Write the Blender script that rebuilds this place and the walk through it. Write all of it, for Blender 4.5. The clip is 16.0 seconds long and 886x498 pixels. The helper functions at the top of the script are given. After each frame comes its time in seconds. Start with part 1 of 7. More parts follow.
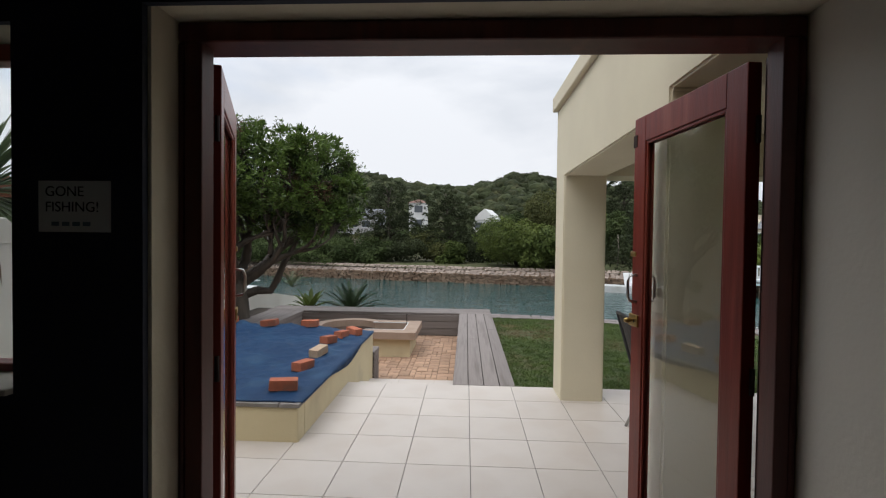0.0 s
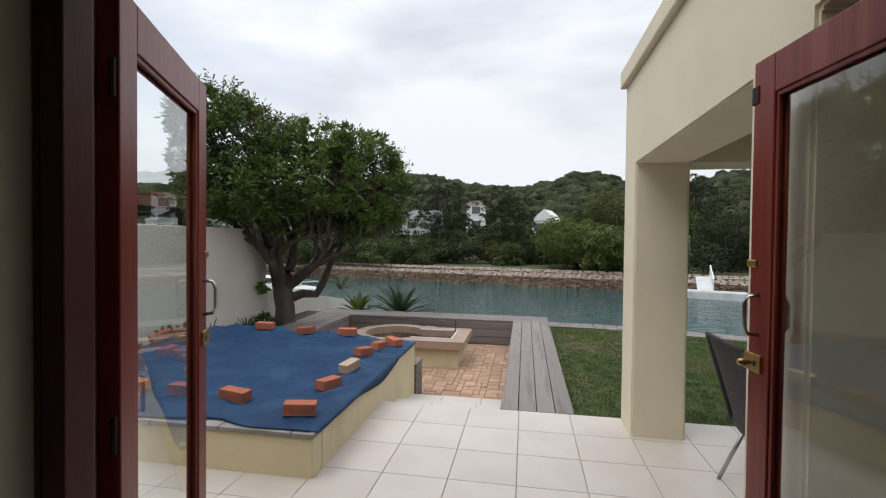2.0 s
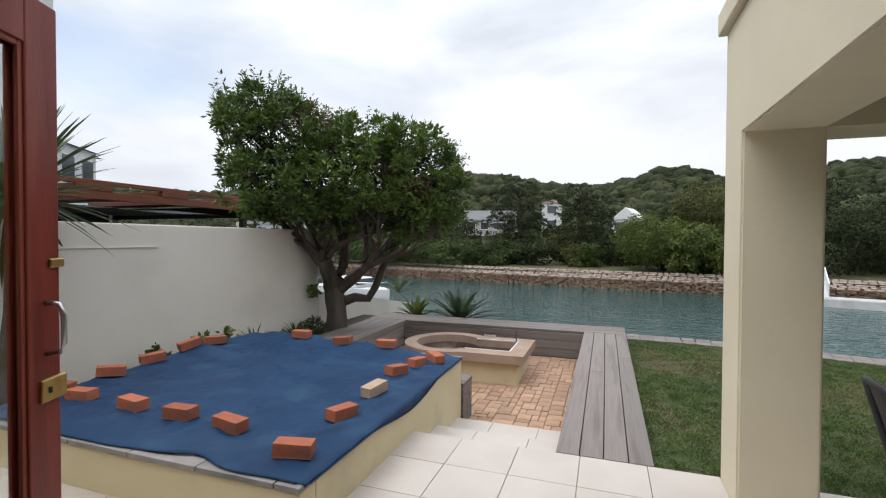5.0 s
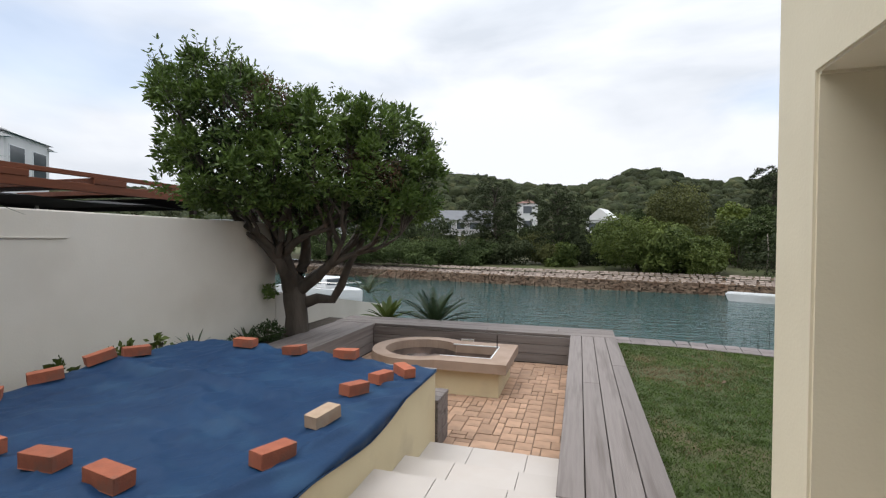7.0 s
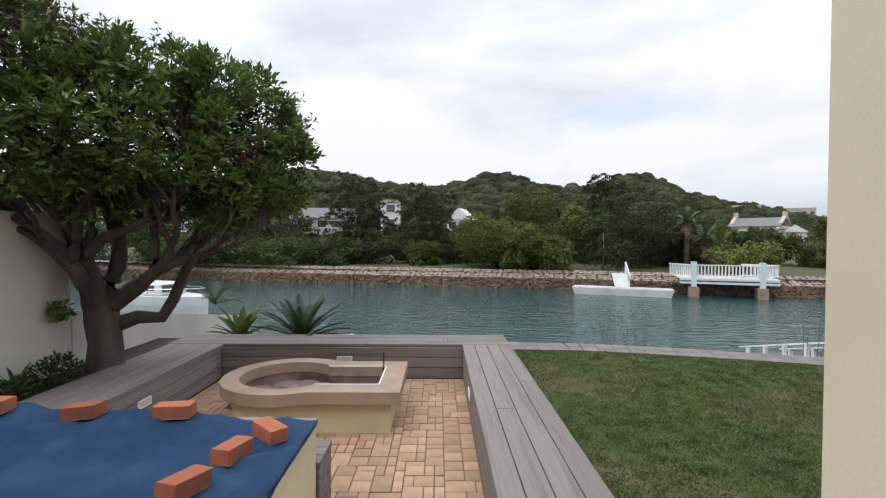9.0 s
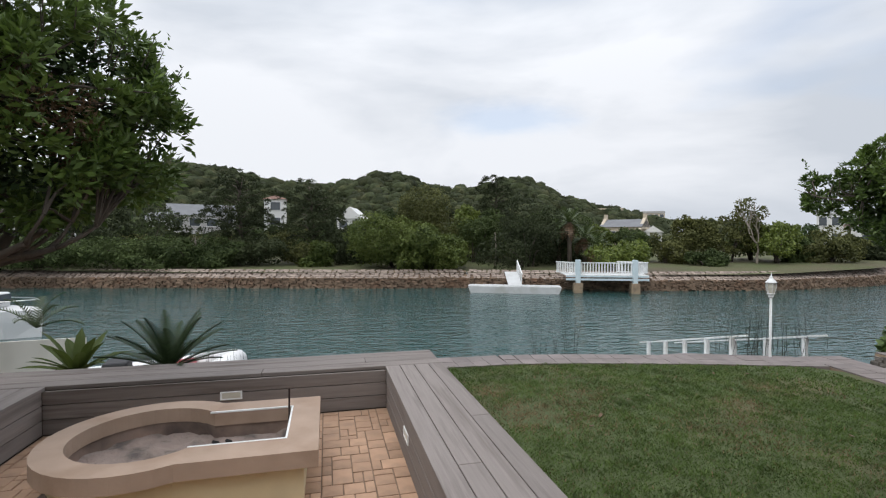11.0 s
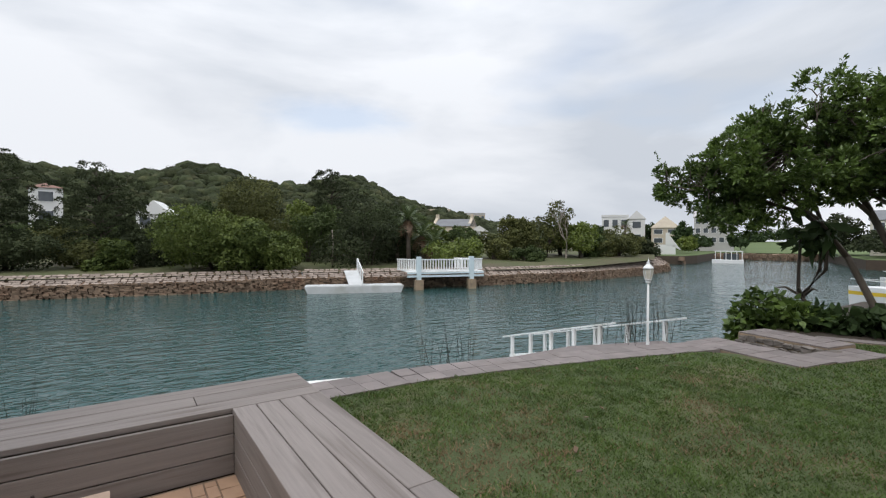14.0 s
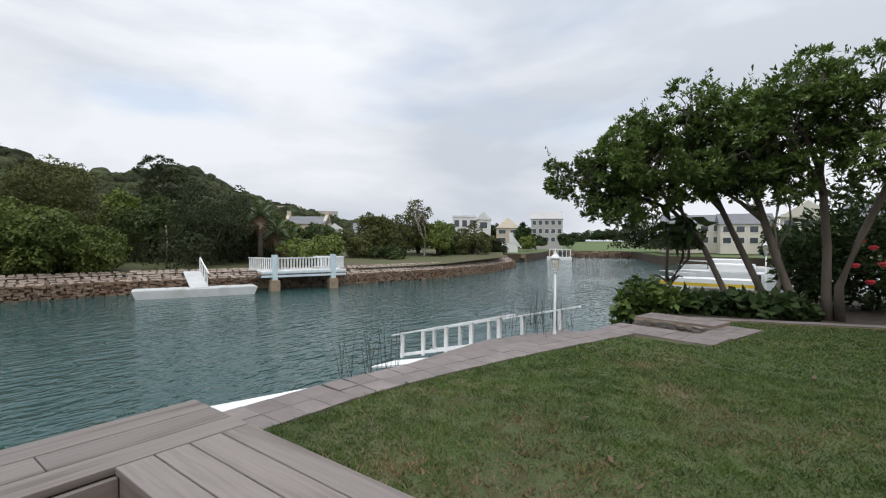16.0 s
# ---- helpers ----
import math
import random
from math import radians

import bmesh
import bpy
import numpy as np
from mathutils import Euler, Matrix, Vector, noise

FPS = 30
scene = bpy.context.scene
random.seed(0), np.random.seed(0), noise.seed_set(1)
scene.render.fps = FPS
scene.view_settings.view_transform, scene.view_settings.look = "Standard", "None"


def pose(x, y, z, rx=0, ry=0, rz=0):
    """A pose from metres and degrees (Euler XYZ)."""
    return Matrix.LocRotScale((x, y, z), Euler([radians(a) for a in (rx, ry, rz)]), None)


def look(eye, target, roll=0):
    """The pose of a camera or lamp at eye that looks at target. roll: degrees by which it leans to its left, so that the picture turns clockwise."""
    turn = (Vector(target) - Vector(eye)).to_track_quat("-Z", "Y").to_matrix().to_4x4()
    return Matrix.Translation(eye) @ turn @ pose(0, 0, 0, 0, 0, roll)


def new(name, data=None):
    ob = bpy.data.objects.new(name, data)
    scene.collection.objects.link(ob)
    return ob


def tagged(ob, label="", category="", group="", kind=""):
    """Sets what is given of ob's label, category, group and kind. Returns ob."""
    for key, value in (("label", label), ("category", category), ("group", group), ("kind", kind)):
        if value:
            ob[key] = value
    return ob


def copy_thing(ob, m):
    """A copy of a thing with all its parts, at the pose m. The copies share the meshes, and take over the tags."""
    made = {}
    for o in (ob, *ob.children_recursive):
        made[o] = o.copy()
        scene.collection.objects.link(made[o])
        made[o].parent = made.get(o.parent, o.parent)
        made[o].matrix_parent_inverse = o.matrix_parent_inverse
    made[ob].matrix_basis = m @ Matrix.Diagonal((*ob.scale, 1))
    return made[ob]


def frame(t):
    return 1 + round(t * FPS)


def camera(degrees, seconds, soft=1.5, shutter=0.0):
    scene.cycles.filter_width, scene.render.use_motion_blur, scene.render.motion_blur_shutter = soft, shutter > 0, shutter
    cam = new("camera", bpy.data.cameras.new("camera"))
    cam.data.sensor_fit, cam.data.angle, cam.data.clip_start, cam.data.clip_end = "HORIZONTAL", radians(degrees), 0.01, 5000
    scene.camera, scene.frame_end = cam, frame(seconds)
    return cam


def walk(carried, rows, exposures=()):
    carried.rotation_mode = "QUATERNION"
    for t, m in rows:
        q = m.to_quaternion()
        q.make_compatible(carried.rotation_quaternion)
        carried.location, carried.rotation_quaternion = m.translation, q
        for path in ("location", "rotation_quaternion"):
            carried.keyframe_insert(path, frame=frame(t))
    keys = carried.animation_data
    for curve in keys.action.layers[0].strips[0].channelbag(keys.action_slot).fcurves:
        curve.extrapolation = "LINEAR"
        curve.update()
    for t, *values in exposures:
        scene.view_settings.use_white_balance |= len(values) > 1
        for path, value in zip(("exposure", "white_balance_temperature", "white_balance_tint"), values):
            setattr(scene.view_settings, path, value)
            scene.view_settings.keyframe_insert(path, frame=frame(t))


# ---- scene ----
cam = camera(87.1, 16.0, soft=1.2)
PATH = [
    (0, (-0.017, -0.068, 1.578), (-0.117, 1.929, 1.535), 0.7),
    (0.5, (-0.019, 0.085, 1.583), (-0.151, 2.08, 1.543), 0.7),
    (1, (0.008, 0.258, 1.592), (-0.187, 2.248, 1.552), 0.5),
    (1.5, (0.048, 0.426, 1.591), (-0.227, 2.407, 1.55), 0.5),
    (2, (0.067, 0.584, 1.583), (-0.281, 2.553, 1.543), 0.6),
    (2.5, (0.076, 0.735, 1.59), (-0.34, 2.691, 1.549), 0.5),
    (3, (0.104, 0.869, 1.582), (-0.387, 2.807, 1.542), 0.5),
    (3.5, (0.155, 1.006, 1.602), (-0.396, 2.928, 1.559), 0.5),
    (4, (0.197, 1.135, 1.595), (-0.417, 3.038, 1.552), 0.4),
    (6.5, (0.09, 1.967, 1.514), (-0.581, 3.85, 1.476), 0.2),
    (7, (-0.03, 2.192, 1.484), (-0.591, 4.111, 1.447), 0.4),
    (7.5, (-0.153, 2.437, 1.484), (-0.577, 4.391, 1.447), 0.4),
    (8, (-0.266, 2.695, 1.491), (-0.543, 4.675, 1.452), 0.3),
    (8.5, (-0.386, 3.006, 1.475), (-0.5, 5.002, 1.437), 0.3),
    (9, (-0.493, 3.244, 1.476), (-0.473, 5.243, 1.437), 0.3),
    (11.5, (-0.825, 4.741, 1.456), (-0.223, 6.648, 1.418), 0.2),
    (12, (-0.817, 5.061, 1.432), (-0.097, 6.926, 1.394), 0.2),
    (12.5, (-0.8, 5.313, 1.383), (0.029, 7.133, 1.345), 0.2),
    (13, (-0.796, 5.593, 1.329), (0.143, 7.358, 1.292), 0.2),
    (13.5, (-0.798, 5.85, 1.296), (0.243, 7.557, 1.26), 0.1),
    (14, (-0.804, 6.104, 1.24), (0.33, 7.751, 1.204), 0.1),
    (14.5, (-0.817, 6.366, 1.164), (0.412, 7.943, 1.128), 0.2),
    (15, (-0.824, 6.673, 1.108), (0.502, 8.17, 1.071), 0.2),
    (15.5, (-0.86, 6.985, 1.091), (0.585, 8.367, 1.055), 0.3),
    (16, (-0.941, 7.255, 1.076), (0.648, 8.468, 1.04), 0.3),
]
walk(cam, [(t, look(eye, target, roll)) for t, eye, target, roll in PATH],
     exposures=((0.0, -0.09), (1.5, -0.09), (2.5, 0.03), (4.0, 0.08), (9.0, 0.03), (11.5, -0.10), (16.0, -0.10)))

# light: an overcast sky with thin gaps, and a soft sun behind the cloud
world = bpy.data.worlds.new("overcast_sky")
scene.world = world
world.use_nodes = True
wn = world.node_tree
wn.nodes.clear()


def wnode(kind, **props):
    n = wn.nodes.new(kind)
    for key, value in props.items():
        n.inputs[key].default_value = value
    return n


w_out = wnode("ShaderNodeOutputWorld")
sky = wn.nodes.new("ShaderNodeTexSky")
sky.sky_type, sky.sun_disc = "NISHITA", False
sky.sun_elevation, sky.sun_rotation = radians(56), radians(234)
clear = wnode("ShaderNodeBackground", Strength=0.19)
cloud = wnode("ShaderNodeBackground", Strength=0.92)
coord = wn.nodes.new("ShaderNodeTexCoord")
flat = wnode("ShaderNodeMapping", Scale=(1.0, 1.0, 3.0))
big = wnode("ShaderNodeTexNoise", Scale=1.7, Detail=6.0, Roughness=0.5, Distortion=0.3)
gaps = wnode("ShaderNodeTexNoise", Scale=1.1, Detail=4.0, Roughness=0.5)
tone = wn.nodes.new("ShaderNodeValToRGB")
tone.color_ramp.elements[0].position, tone.color_ramp.elements[0].color = 0.38, (0.70, 0.75, 0.83, 1)
tone.color_ramp.elements[1].position, tone.color_ramp.elements[1].color = 0.60, (1.0, 1.03, 1.09, 1)
cover = wn.nodes.new("ShaderNodeValToRGB")
cover.color_ramp.elements[0].position, cover.color_ramp.elements[0].color = 0.30, (0.55, 0.55, 0.55, 1)
cover.color_ramp.elements[1].position, cover.color_ramp.elements[1].color = 0.42, (1, 1, 1, 1)
# an overcast sky grows brighter towards the zenith
axis = wn.nodes.new("ShaderNodeSeparateXYZ")
rise = wn.nodes.new("ShaderNodeMath")
rise.operation, rise.inputs[1].default_value = "POWER", 3.0
up_ = wn.nodes.new("ShaderNodeMath")
up_.operation, up_.inputs[1].default_value = "MAXIMUM", 0.0
gain = wn.nodes.new("ShaderNodeMath")
gain.operation, gain.inputs[1].default_value, gain.inputs[2].default_value = "MULTIPLY_ADD", 1.9, 0.92
blend = wn.nodes.new("ShaderNodeMixShader")
for a, b in ((coord.outputs["Generated"], flat.inputs["Vector"]), (flat.outputs[0], big.inputs["Vector"]), (flat.outputs[0], gaps.inputs["Vector"]),
             (big.outputs["Fac"], tone.inputs[0]), (tone.outputs[0], cloud.inputs["Color"]), (sky.outputs[0], clear.inputs["Color"]),
             (gaps.outputs["Fac"], cover.inputs[0]), (cover.outputs[0], blend.inputs[0]), (clear.outputs[0], blend.inputs[1]),
             (coord.outputs["Generated"], axis.inputs[0]), (axis.outputs[2], up_.inputs[0]), (up_.outputs[0], rise.inputs[0]), (rise.outputs[0], gain.inputs[0]),
             (gain.outputs[0], cloud.inputs["Strength"]), (cloud.outputs[0], blend.inputs[2]), (blend.outputs[0], w_out.inputs[0])):
    wn.links.new(a, b)
# one clear gap in the cloud, low over the hills
aim = wn.nodes.new("ShaderNodeVectorMath")
aim.operation = "SUBTRACT"
aim.inputs[1].default_value = (math.sin(radians(21)) * math.cos(radians(14)), math.cos(radians(21)) * math.cos(radians(14)), math.sin(radians(14)))
squash = wnode("ShaderNodeMapping", Scale=(5.5, 5.5, 21.0))
squash.inputs["Rotation"].default_value = (0, radians(5), 0)
span = wn.nodes.new("ShaderNodeVectorMath")
span.operation = "LENGTH"
ragged = wnode("ShaderNodeTexNoise", Scale=5.0, Detail=5.0, Roughness=0.6)
edge_ = wn.nodes.new("ShaderNodeMath")
edge_.operation, edge_.inputs[1].default_value = "MULTIPLY_ADD", 1.8
hole = wn.nodes.new("ShaderNodeMapRange")
hole.inputs["From Min"].default_value, hole.inputs["From Max"].default_value = 0.9, 2.0
hole.inputs["To Min"].default_value = 0.60
hole.interpolation_type = "SMOOTHSTEP"
both = wn.nodes.new("ShaderNodeMath")
both.operation = "MULTIPLY"
for a, b in ((coord.outputs["Generated"], aim.inputs[0]), (aim.outputs[0], squash.inputs["Vector"]), (squash.outputs[0], span.inputs[0]), (flat.outputs[0], ragged.inputs["Vector"]),
             (ragged.outputs["Fac"], edge_.inputs[0]), (span.outputs["Value"], edge_.inputs[2]), (edge_.outputs[0], hole.inputs["Value"]), (hole.outputs[0], both.inputs[0]),
             (cover.outputs[0], both.inputs[1]), (both.outputs[0], blend.inputs[0])):
    wn.links.new(a, b)
sun_data = bpy.data.lights.new("sun", "SUN")
sun_data.energy, sun_data.angle, sun_data.color = 1.3, radians(40), (1.0, 0.96, 0.9)
sun = new("sun", sun_data)
sun.matrix_world = look((-14, -10, 26), (0, 0, 0))

# materials
def mat(name, col, col2=None, scale=3.0, rough=0.7, bump=0.2, bump_scale=40.0, metal=0.0, vary=0.0, stain=None, stain_scale=0.8, stretch=(1, 1, 1), spec=0.4, bump_dist=0.004, island=False):
    """A painted, stone or timber surface: two tones, blotches of a third, fine relief, and a change from piece to piece."""
    m = bpy.data.materials.new(name)
    m.use_nodes = True
    nt = m.node_tree
    p = nt.nodes["Principled BSDF"]
    p.inputs["Roughness"].default_value, p.inputs["Metallic"].default_value = rough, metal
    p.inputs["Specular IOR Level"].default_value = spec
    link = nt.links.new
    tc = nt.nodes.new("ShaderNodeTexCoord")
    mp = nt.nodes.new("ShaderNodeMapping")
    mp.inputs["Scale"].default_value = stretch
    link(tc.outputs["Object"], mp.inputs["Vector"])

    def noise_fac(s, detail=5.0, lo=0.3, hi=0.7):
        n = nt.nodes.new("ShaderNodeTexNoise")
        n.inputs["Scale"].default_value, n.inputs["Detail"].default_value = s, detail
        link(mp.outputs[0], n.inputs["Vector"])
        r = nt.nodes.new("ShaderNodeMapRange")
        r.inputs["From Min"].default_value, r.inputs["From Max"].default_value = lo, hi
        link(n.outputs["Fac"], r.inputs["Value"])
        return r.outputs[0], n.outputs["Fac"]

    def mix(fac, a, b):
        n = nt.nodes.new("ShaderNodeMix")
        n.data_type = "RGBA"
        for socket, value in ((n.inputs[0], fac), (n.inputs[6], a), (n.inputs[7], b)):
            if isinstance(value, tuple):
                socket.default_value = (*value, 1)
            else:
                link(value, socket)
        return n.outputs[2]

    fac, _ = noise_fac(scale)
    colour = mix(fac, col, col2 or tuple(c * 0.82 for c in col))
    if stain:
        f2, _ = noise_fac(stain_scale, 7.0, 0.52, 0.72)
        colour = mix(f2, colour, stain)
    if vary:
        info = nt.nodes.new("ShaderNodeNewGeometry") if island else nt.nodes.new("ShaderNodeObjectInfo")
        r = nt.nodes.new("ShaderNodeMapRange")
        r.inputs["To Min"].default_value, r.inputs["To Max"].default_value = 1 - vary, 1 + vary
        link(info.outputs["Random Per Island" if island else "Random"], r.inputs["Value"])
        h = nt.nodes.new("ShaderNodeHueSaturation")
        link(r.outputs[0], h.inputs["Value"])
        link(colour, h.inputs["Color"])
        colour = h.outputs[0]
    link(colour, p.inputs["Base Color"])
    if bump:
        _, f3 = noise_fac(bump_scale, 4.0)
        b = nt.nodes.new("ShaderNodeBump")
        b.inputs["Strength"].default_value, b.inputs["Distance"].default_value = bump, bump_dist
        link(f3, b.inputs["Height"])
        link(b.outputs[0], p.inputs["Normal"])
    return m


def leaf_mat(name, col, col2, rough=0.45, vary=0.35, clear=0.25, patch=1.3, each=0.55, plant=0.0, gloss=0.35):
    """Leaves: each one its own tone, glossy above, some light through them."""
    m = bpy.data.materials.new(name)
    m.use_nodes = True
    nt = m.node_tree
    p = nt.nodes["Principled BSDF"]
    geo = nt.nodes.new("ShaderNodeNewGeometry")
    ramp = nt.nodes.new("ShaderNodeValToRGB")
    ramp.color_ramp.elements[0].color, ramp.color_ramp.elements[1].color = (*[c * (1 - vary) for c in col], 1), (*col2, 1)
    tc = nt.nodes.new("ShaderNodeTexCoord")
    n = nt.nodes.new("ShaderNodeTexNoise")
    n.inputs["Scale"].default_value = patch
    add = nt.nodes.new("ShaderNodeMath")
    add.operation = "MULTIPLY_ADD"
    add.inputs[1].default_value = each
    nt.links.new(tc.outputs["Object"], n.inputs["Vector"])
    nt.links.new(geo.outputs["Random Per Island"], add.inputs[0])
    sub = nt.nodes.new("ShaderNodeMapRange")
    sub.inputs["From Min"].default_value, sub.inputs["From Max"].default_value, sub.inputs["To Max"].default_value = 0.35, 0.65, 0.45
    nt.links.new(n.outputs["Fac"], sub.inputs["Value"])
    nt.links.new(sub.outputs[0], add.inputs[2])
    own = nt.nodes.new("ShaderNodeObjectInfo")
    tilt_ = nt.nodes.new("ShaderNodeMath")
    tilt_.operation, tilt_.inputs[1].default_value = "MULTIPLY_ADD", plant
    nt.links.new(own.outputs["Random"], tilt_.inputs[0])
    nt.links.new(add.outputs[0], tilt_.inputs[2])
    nt.links.new(tilt_.outputs[0], ramp.inputs[0])
    nt.links.new(ramp.outputs[0], p.inputs["Base Color"])
    p.inputs["Roughness"].default_value = rough
    p.inputs["Specular IOR Level"].default_value = gloss
    tr = nt.nodes.new("ShaderNodeBsdfTranslucent")
    nt.links.new(ramp.outputs[0], tr.inputs["Color"])
    mx = nt.nodes.new("ShaderNodeMixShader")
    mx.inputs[0].default_value = clear
    nt.links.new(p.outputs[0], mx.inputs[1])
    nt.links.new(tr.outputs[0], mx.inputs[2])
    nt.links.new(mx.outputs[0], nt.nodes["Material Output"].inputs["Surface"])
    return m


def glass_mat(name):
    m = bpy.data.materials.new(name)
    m.use_nodes = True
    p = m.node_tree.nodes["Principled BSDF"]
    p.inputs["Base Color"].default_value = (0.93, 0.96, 0.95, 1)
    p.inputs["Roughness"].default_value, p.inputs["Transmission Weight"].default_value, p.inputs["IOR"].default_value = 0.0, 1.0, 1.5
    return m


def water_mat(name):
    """Teal water: waves of about a metre, finer ripples in gusts, calmer in between."""
    m = bpy.data.materials.new(name)
    m.use_nodes = True
    nt = m.node_tree
    p = nt.nodes["Principled BSDF"]
    p.inputs["Base Color"].default_value = (0.017, 0.056, 0.055, 1)
    p.inputs["Roughness"].default_value, p.inputs["IOR"].default_value = 0.04, 1.33
    tc = nt.nodes.new("ShaderNodeTexCoord")
    height = None
    for scale, turn, weight in (((0.30, 0.62, 1.0), 24, 1.0), ((0.8, 2.0, 1.0), 16, 1.8), ((2.1, 4.4, 1.0), 26, 1.2)):
        mp = nt.nodes.new("ShaderNodeMapping")
        mp.inputs["Scale"].default_value, mp.inputs["Rotation"].default_value = scale, (0, 0, radians(turn))
        n = nt.nodes.new("ShaderNodeTexNoise")
        n.inputs["Scale"].default_value, n.inputs["Detail"].default_value, n.inputs["Distortion"].default_value = 1.3, 1.2, 0.35
        nt.links.new(tc.outputs["Object"], mp.inputs["Vector"])
        nt.links.new(mp.outputs[0], n.inputs["Vector"])
        a = nt.nodes.new("ShaderNodeMath")
        a.operation = "MULTIPLY_ADD"
        a.inputs[1].default_value = weight
        nt.links.new(n.outputs["Fac"], a.inputs[0])
        if height:
            nt.links.new(height, a.inputs[2])
        height = a.outputs[0]
    gust = nt.nodes.new("ShaderNodeTexNoise")
    gust.inputs["Scale"].default_value, gust.inputs["Detail"].default_value = 0.07, 2.0
    nt.links.new(tc.outputs["Object"], gust.inputs["Vector"])
    force = nt.nodes.new("ShaderNodeMapRange")
    force.inputs["From Min"].default_value, force.inputs["From Max"].default_value = 0.35, 0.65
    force.inputs["To Min"].default_value, force.inputs["To Max"].default_value = 0.55, 1.0
    nt.links.new(gust.outputs["Fac"], force.inputs["Value"])
    b = nt.nodes.new("ShaderNodeBump")
    b.inputs["Distance"].default_value = 0.072
    nt.links.new(force.outputs[0], b.inputs["Strength"])
    nt.links.new(height, b.inputs["Height"])
    nt.links.new(b.outputs[0], p.inputs["Normal"])
    return m


CREAM = mat("cream_plaster", (0.70, 0.64, 0.49), (0.66, 0.60, 0.455), 2.0, 0.85, 0.25, 55, stain=(0.62, 0.56, 0.43), stain_scale=0.7)
ROOM_PAINT = mat("room_paint", (0.74, 0.685, 0.59), (0.70, 0.645, 0.55), 2.0, 0.8, 0.2, 60)
# near-black tone: the shade of the unlit room put into its colour
ROOM_SHADE = mat("room_shade_colour", (0.026, 0.031, 0.048), (0.020, 0.024, 0.038), 2.0, 0.75, 0.15, 60)
YELLOW = mat("yellow_plaster", (0.66, 0.57, 0.37), (0.61, 0.52, 0.33), 2.2, 0.85, 0.3, 50, stain=(0.52, 0.44, 0.29), stain_scale=1.6)
GREY_WALL = mat("grey_white_plaster", (0.70, 0.66, 0.585), (0.65, 0.61, 0.535), 1.4, 0.88, 0.3, 45, stain=(0.57, 0.53, 0.455), stain_scale=0.55)
TILE = mat("ceramic_tile", (0.53, 0.48, 0.435), (0.495, 0.445, 0.40), 3.0, 0.42, 0.06, 25, vary=0.03, stain=(0.49, 0.43, 0.38), stain_scale=2.2)
GROUT = mat("grout", (0.22, 0.20, 0.18), None, 9.0, 0.9, 0.3, 80)
PAVER = mat("clay_paver", (0.43, 0.275, 0.18), (0.36, 0.225, 0.148), 8.0, 0.85, 0.5, 70, vary=0.20, stain=(0.31, 0.205, 0.14), stain_scale=5.0)
SAND = mat("dirty_joint_sand", (0.22, 0.155, 0.11), None, 12.0, 0.95, 0.4, 90)
TIMBER = mat("weathered_timber", (0.222, 0.194, 0.180), (0.190, 0.164, 0.152), 2.2, 0.82, 0.55, 9, vary=0.10, stain=(0.130, 0.108, 0.097), stain_scale=0.55, stretch=(20, 1, 20))
TIMBER_X = mat("weathered_timber_across", (0.215, 0.187, 0.172), (0.172, 0.148, 0.136), 2.2, 0.82, 0.55, 9, vary=0.10, stain=(0.095, 0.075, 0.064), stain_scale=0.7, stretch=(1, 18, 18))
BRICK = mat("red_clay_brick", (0.40, 0.125, 0.068), (0.31, 0.095, 0.052), 14.0, 0.9, 0.7, 90, vary=0.2, stain=(0.22, 0.115, 0.08), stain_scale=9.0)
PALE_BRICK = mat("pale_clay_brick", (0.46, 0.34, 0.24), (0.38, 0.27, 0.185), 14.0, 0.9, 0.6, 90, stain=(0.40, 0.26, 0.17), stain_scale=9.0)
TARP = mat("blue_shade_cloth", (0.007, 0.030, 0.080), (0.011, 0.042, 0.102), 2.2, 0.6, 0.25, 60, stain=(0.020, 0.060, 0.122), stain_scale=3.0, spec=0.22, bump_dist=0.006)
SLATE = mat("grey_coping", (0.30, 0.275, 0.26), (0.22, 0.2, 0.19), 6.0, 0.75, 0.4, 40, vary=0.1, stain=(0.15, 0.135, 0.125), stain_scale=4.0)
SANDSTONE = mat("sandstone_slab", (0.37, 0.27, 0.205), (0.31, 0.225, 0.17), 4.0, 0.8, 0.4, 45, vary=0.05, stain=(0.27, 0.185, 0.13), stain_scale=2.2)
SOOT = mat("sooty_pit_lining", (0.30, 0.215, 0.175), (0.19, 0.14, 0.115), 3.0, 0.9, 0.5, 30, stain=(0.07, 0.055, 0.05), stain_scale=2.0)
ASH = mat("grey_ash", (0.28, 0.22, 0.19), (0.18, 0.142, 0.125), 5.0, 0.95, 0.8, 30, stain=(0.06, 0.055, 0.05), stain_scale=5.0, bump_dist=0.02)
CHAR = mat("charcoal", (0.02, 0.019, 0.018), None, 8.0, 0.9, 0.6, 50)
STEEL = mat("brushed_steel", (0.55, 0.54, 0.52), (0.48, 0.47, 0.45), 20.0, 0.32, 0.05, 90, metal=1.0)
BRASS = mat("worn_brass", (0.55, 0.38, 0.14), (0.40, 0.27, 0.10), 30.0, 0.35, 0.1, 90, metal=1.0)
IRON = mat("rusty_iron", (0.045, 0.032, 0.028), None, 40.0, 0.7, 0.4, 90, metal=0.6)
MEDIUM = mat("red_mahogany", (0.215, 0.034, 0.022), (0.14, 0.021, 0.014), 2.4, 0.33, 0.12, 18, stretch=(14, 14, 1), stain=(0.27, 0.07, 0.045), stain_scale=0.7, spec=0.3)
# the mahogany of the door leaves again, darkened for the frame's shade
SHADED_MAHOGANY = mat("shaded_mahogany", (0.080, 0.015, 0.011), (0.054, 0.011, 0.009), 2.4, 0.45, 0.12, 18, stretch=(14, 14, 1), stain=(0.12, 0.03, 0.02), stain_scale=0.7)
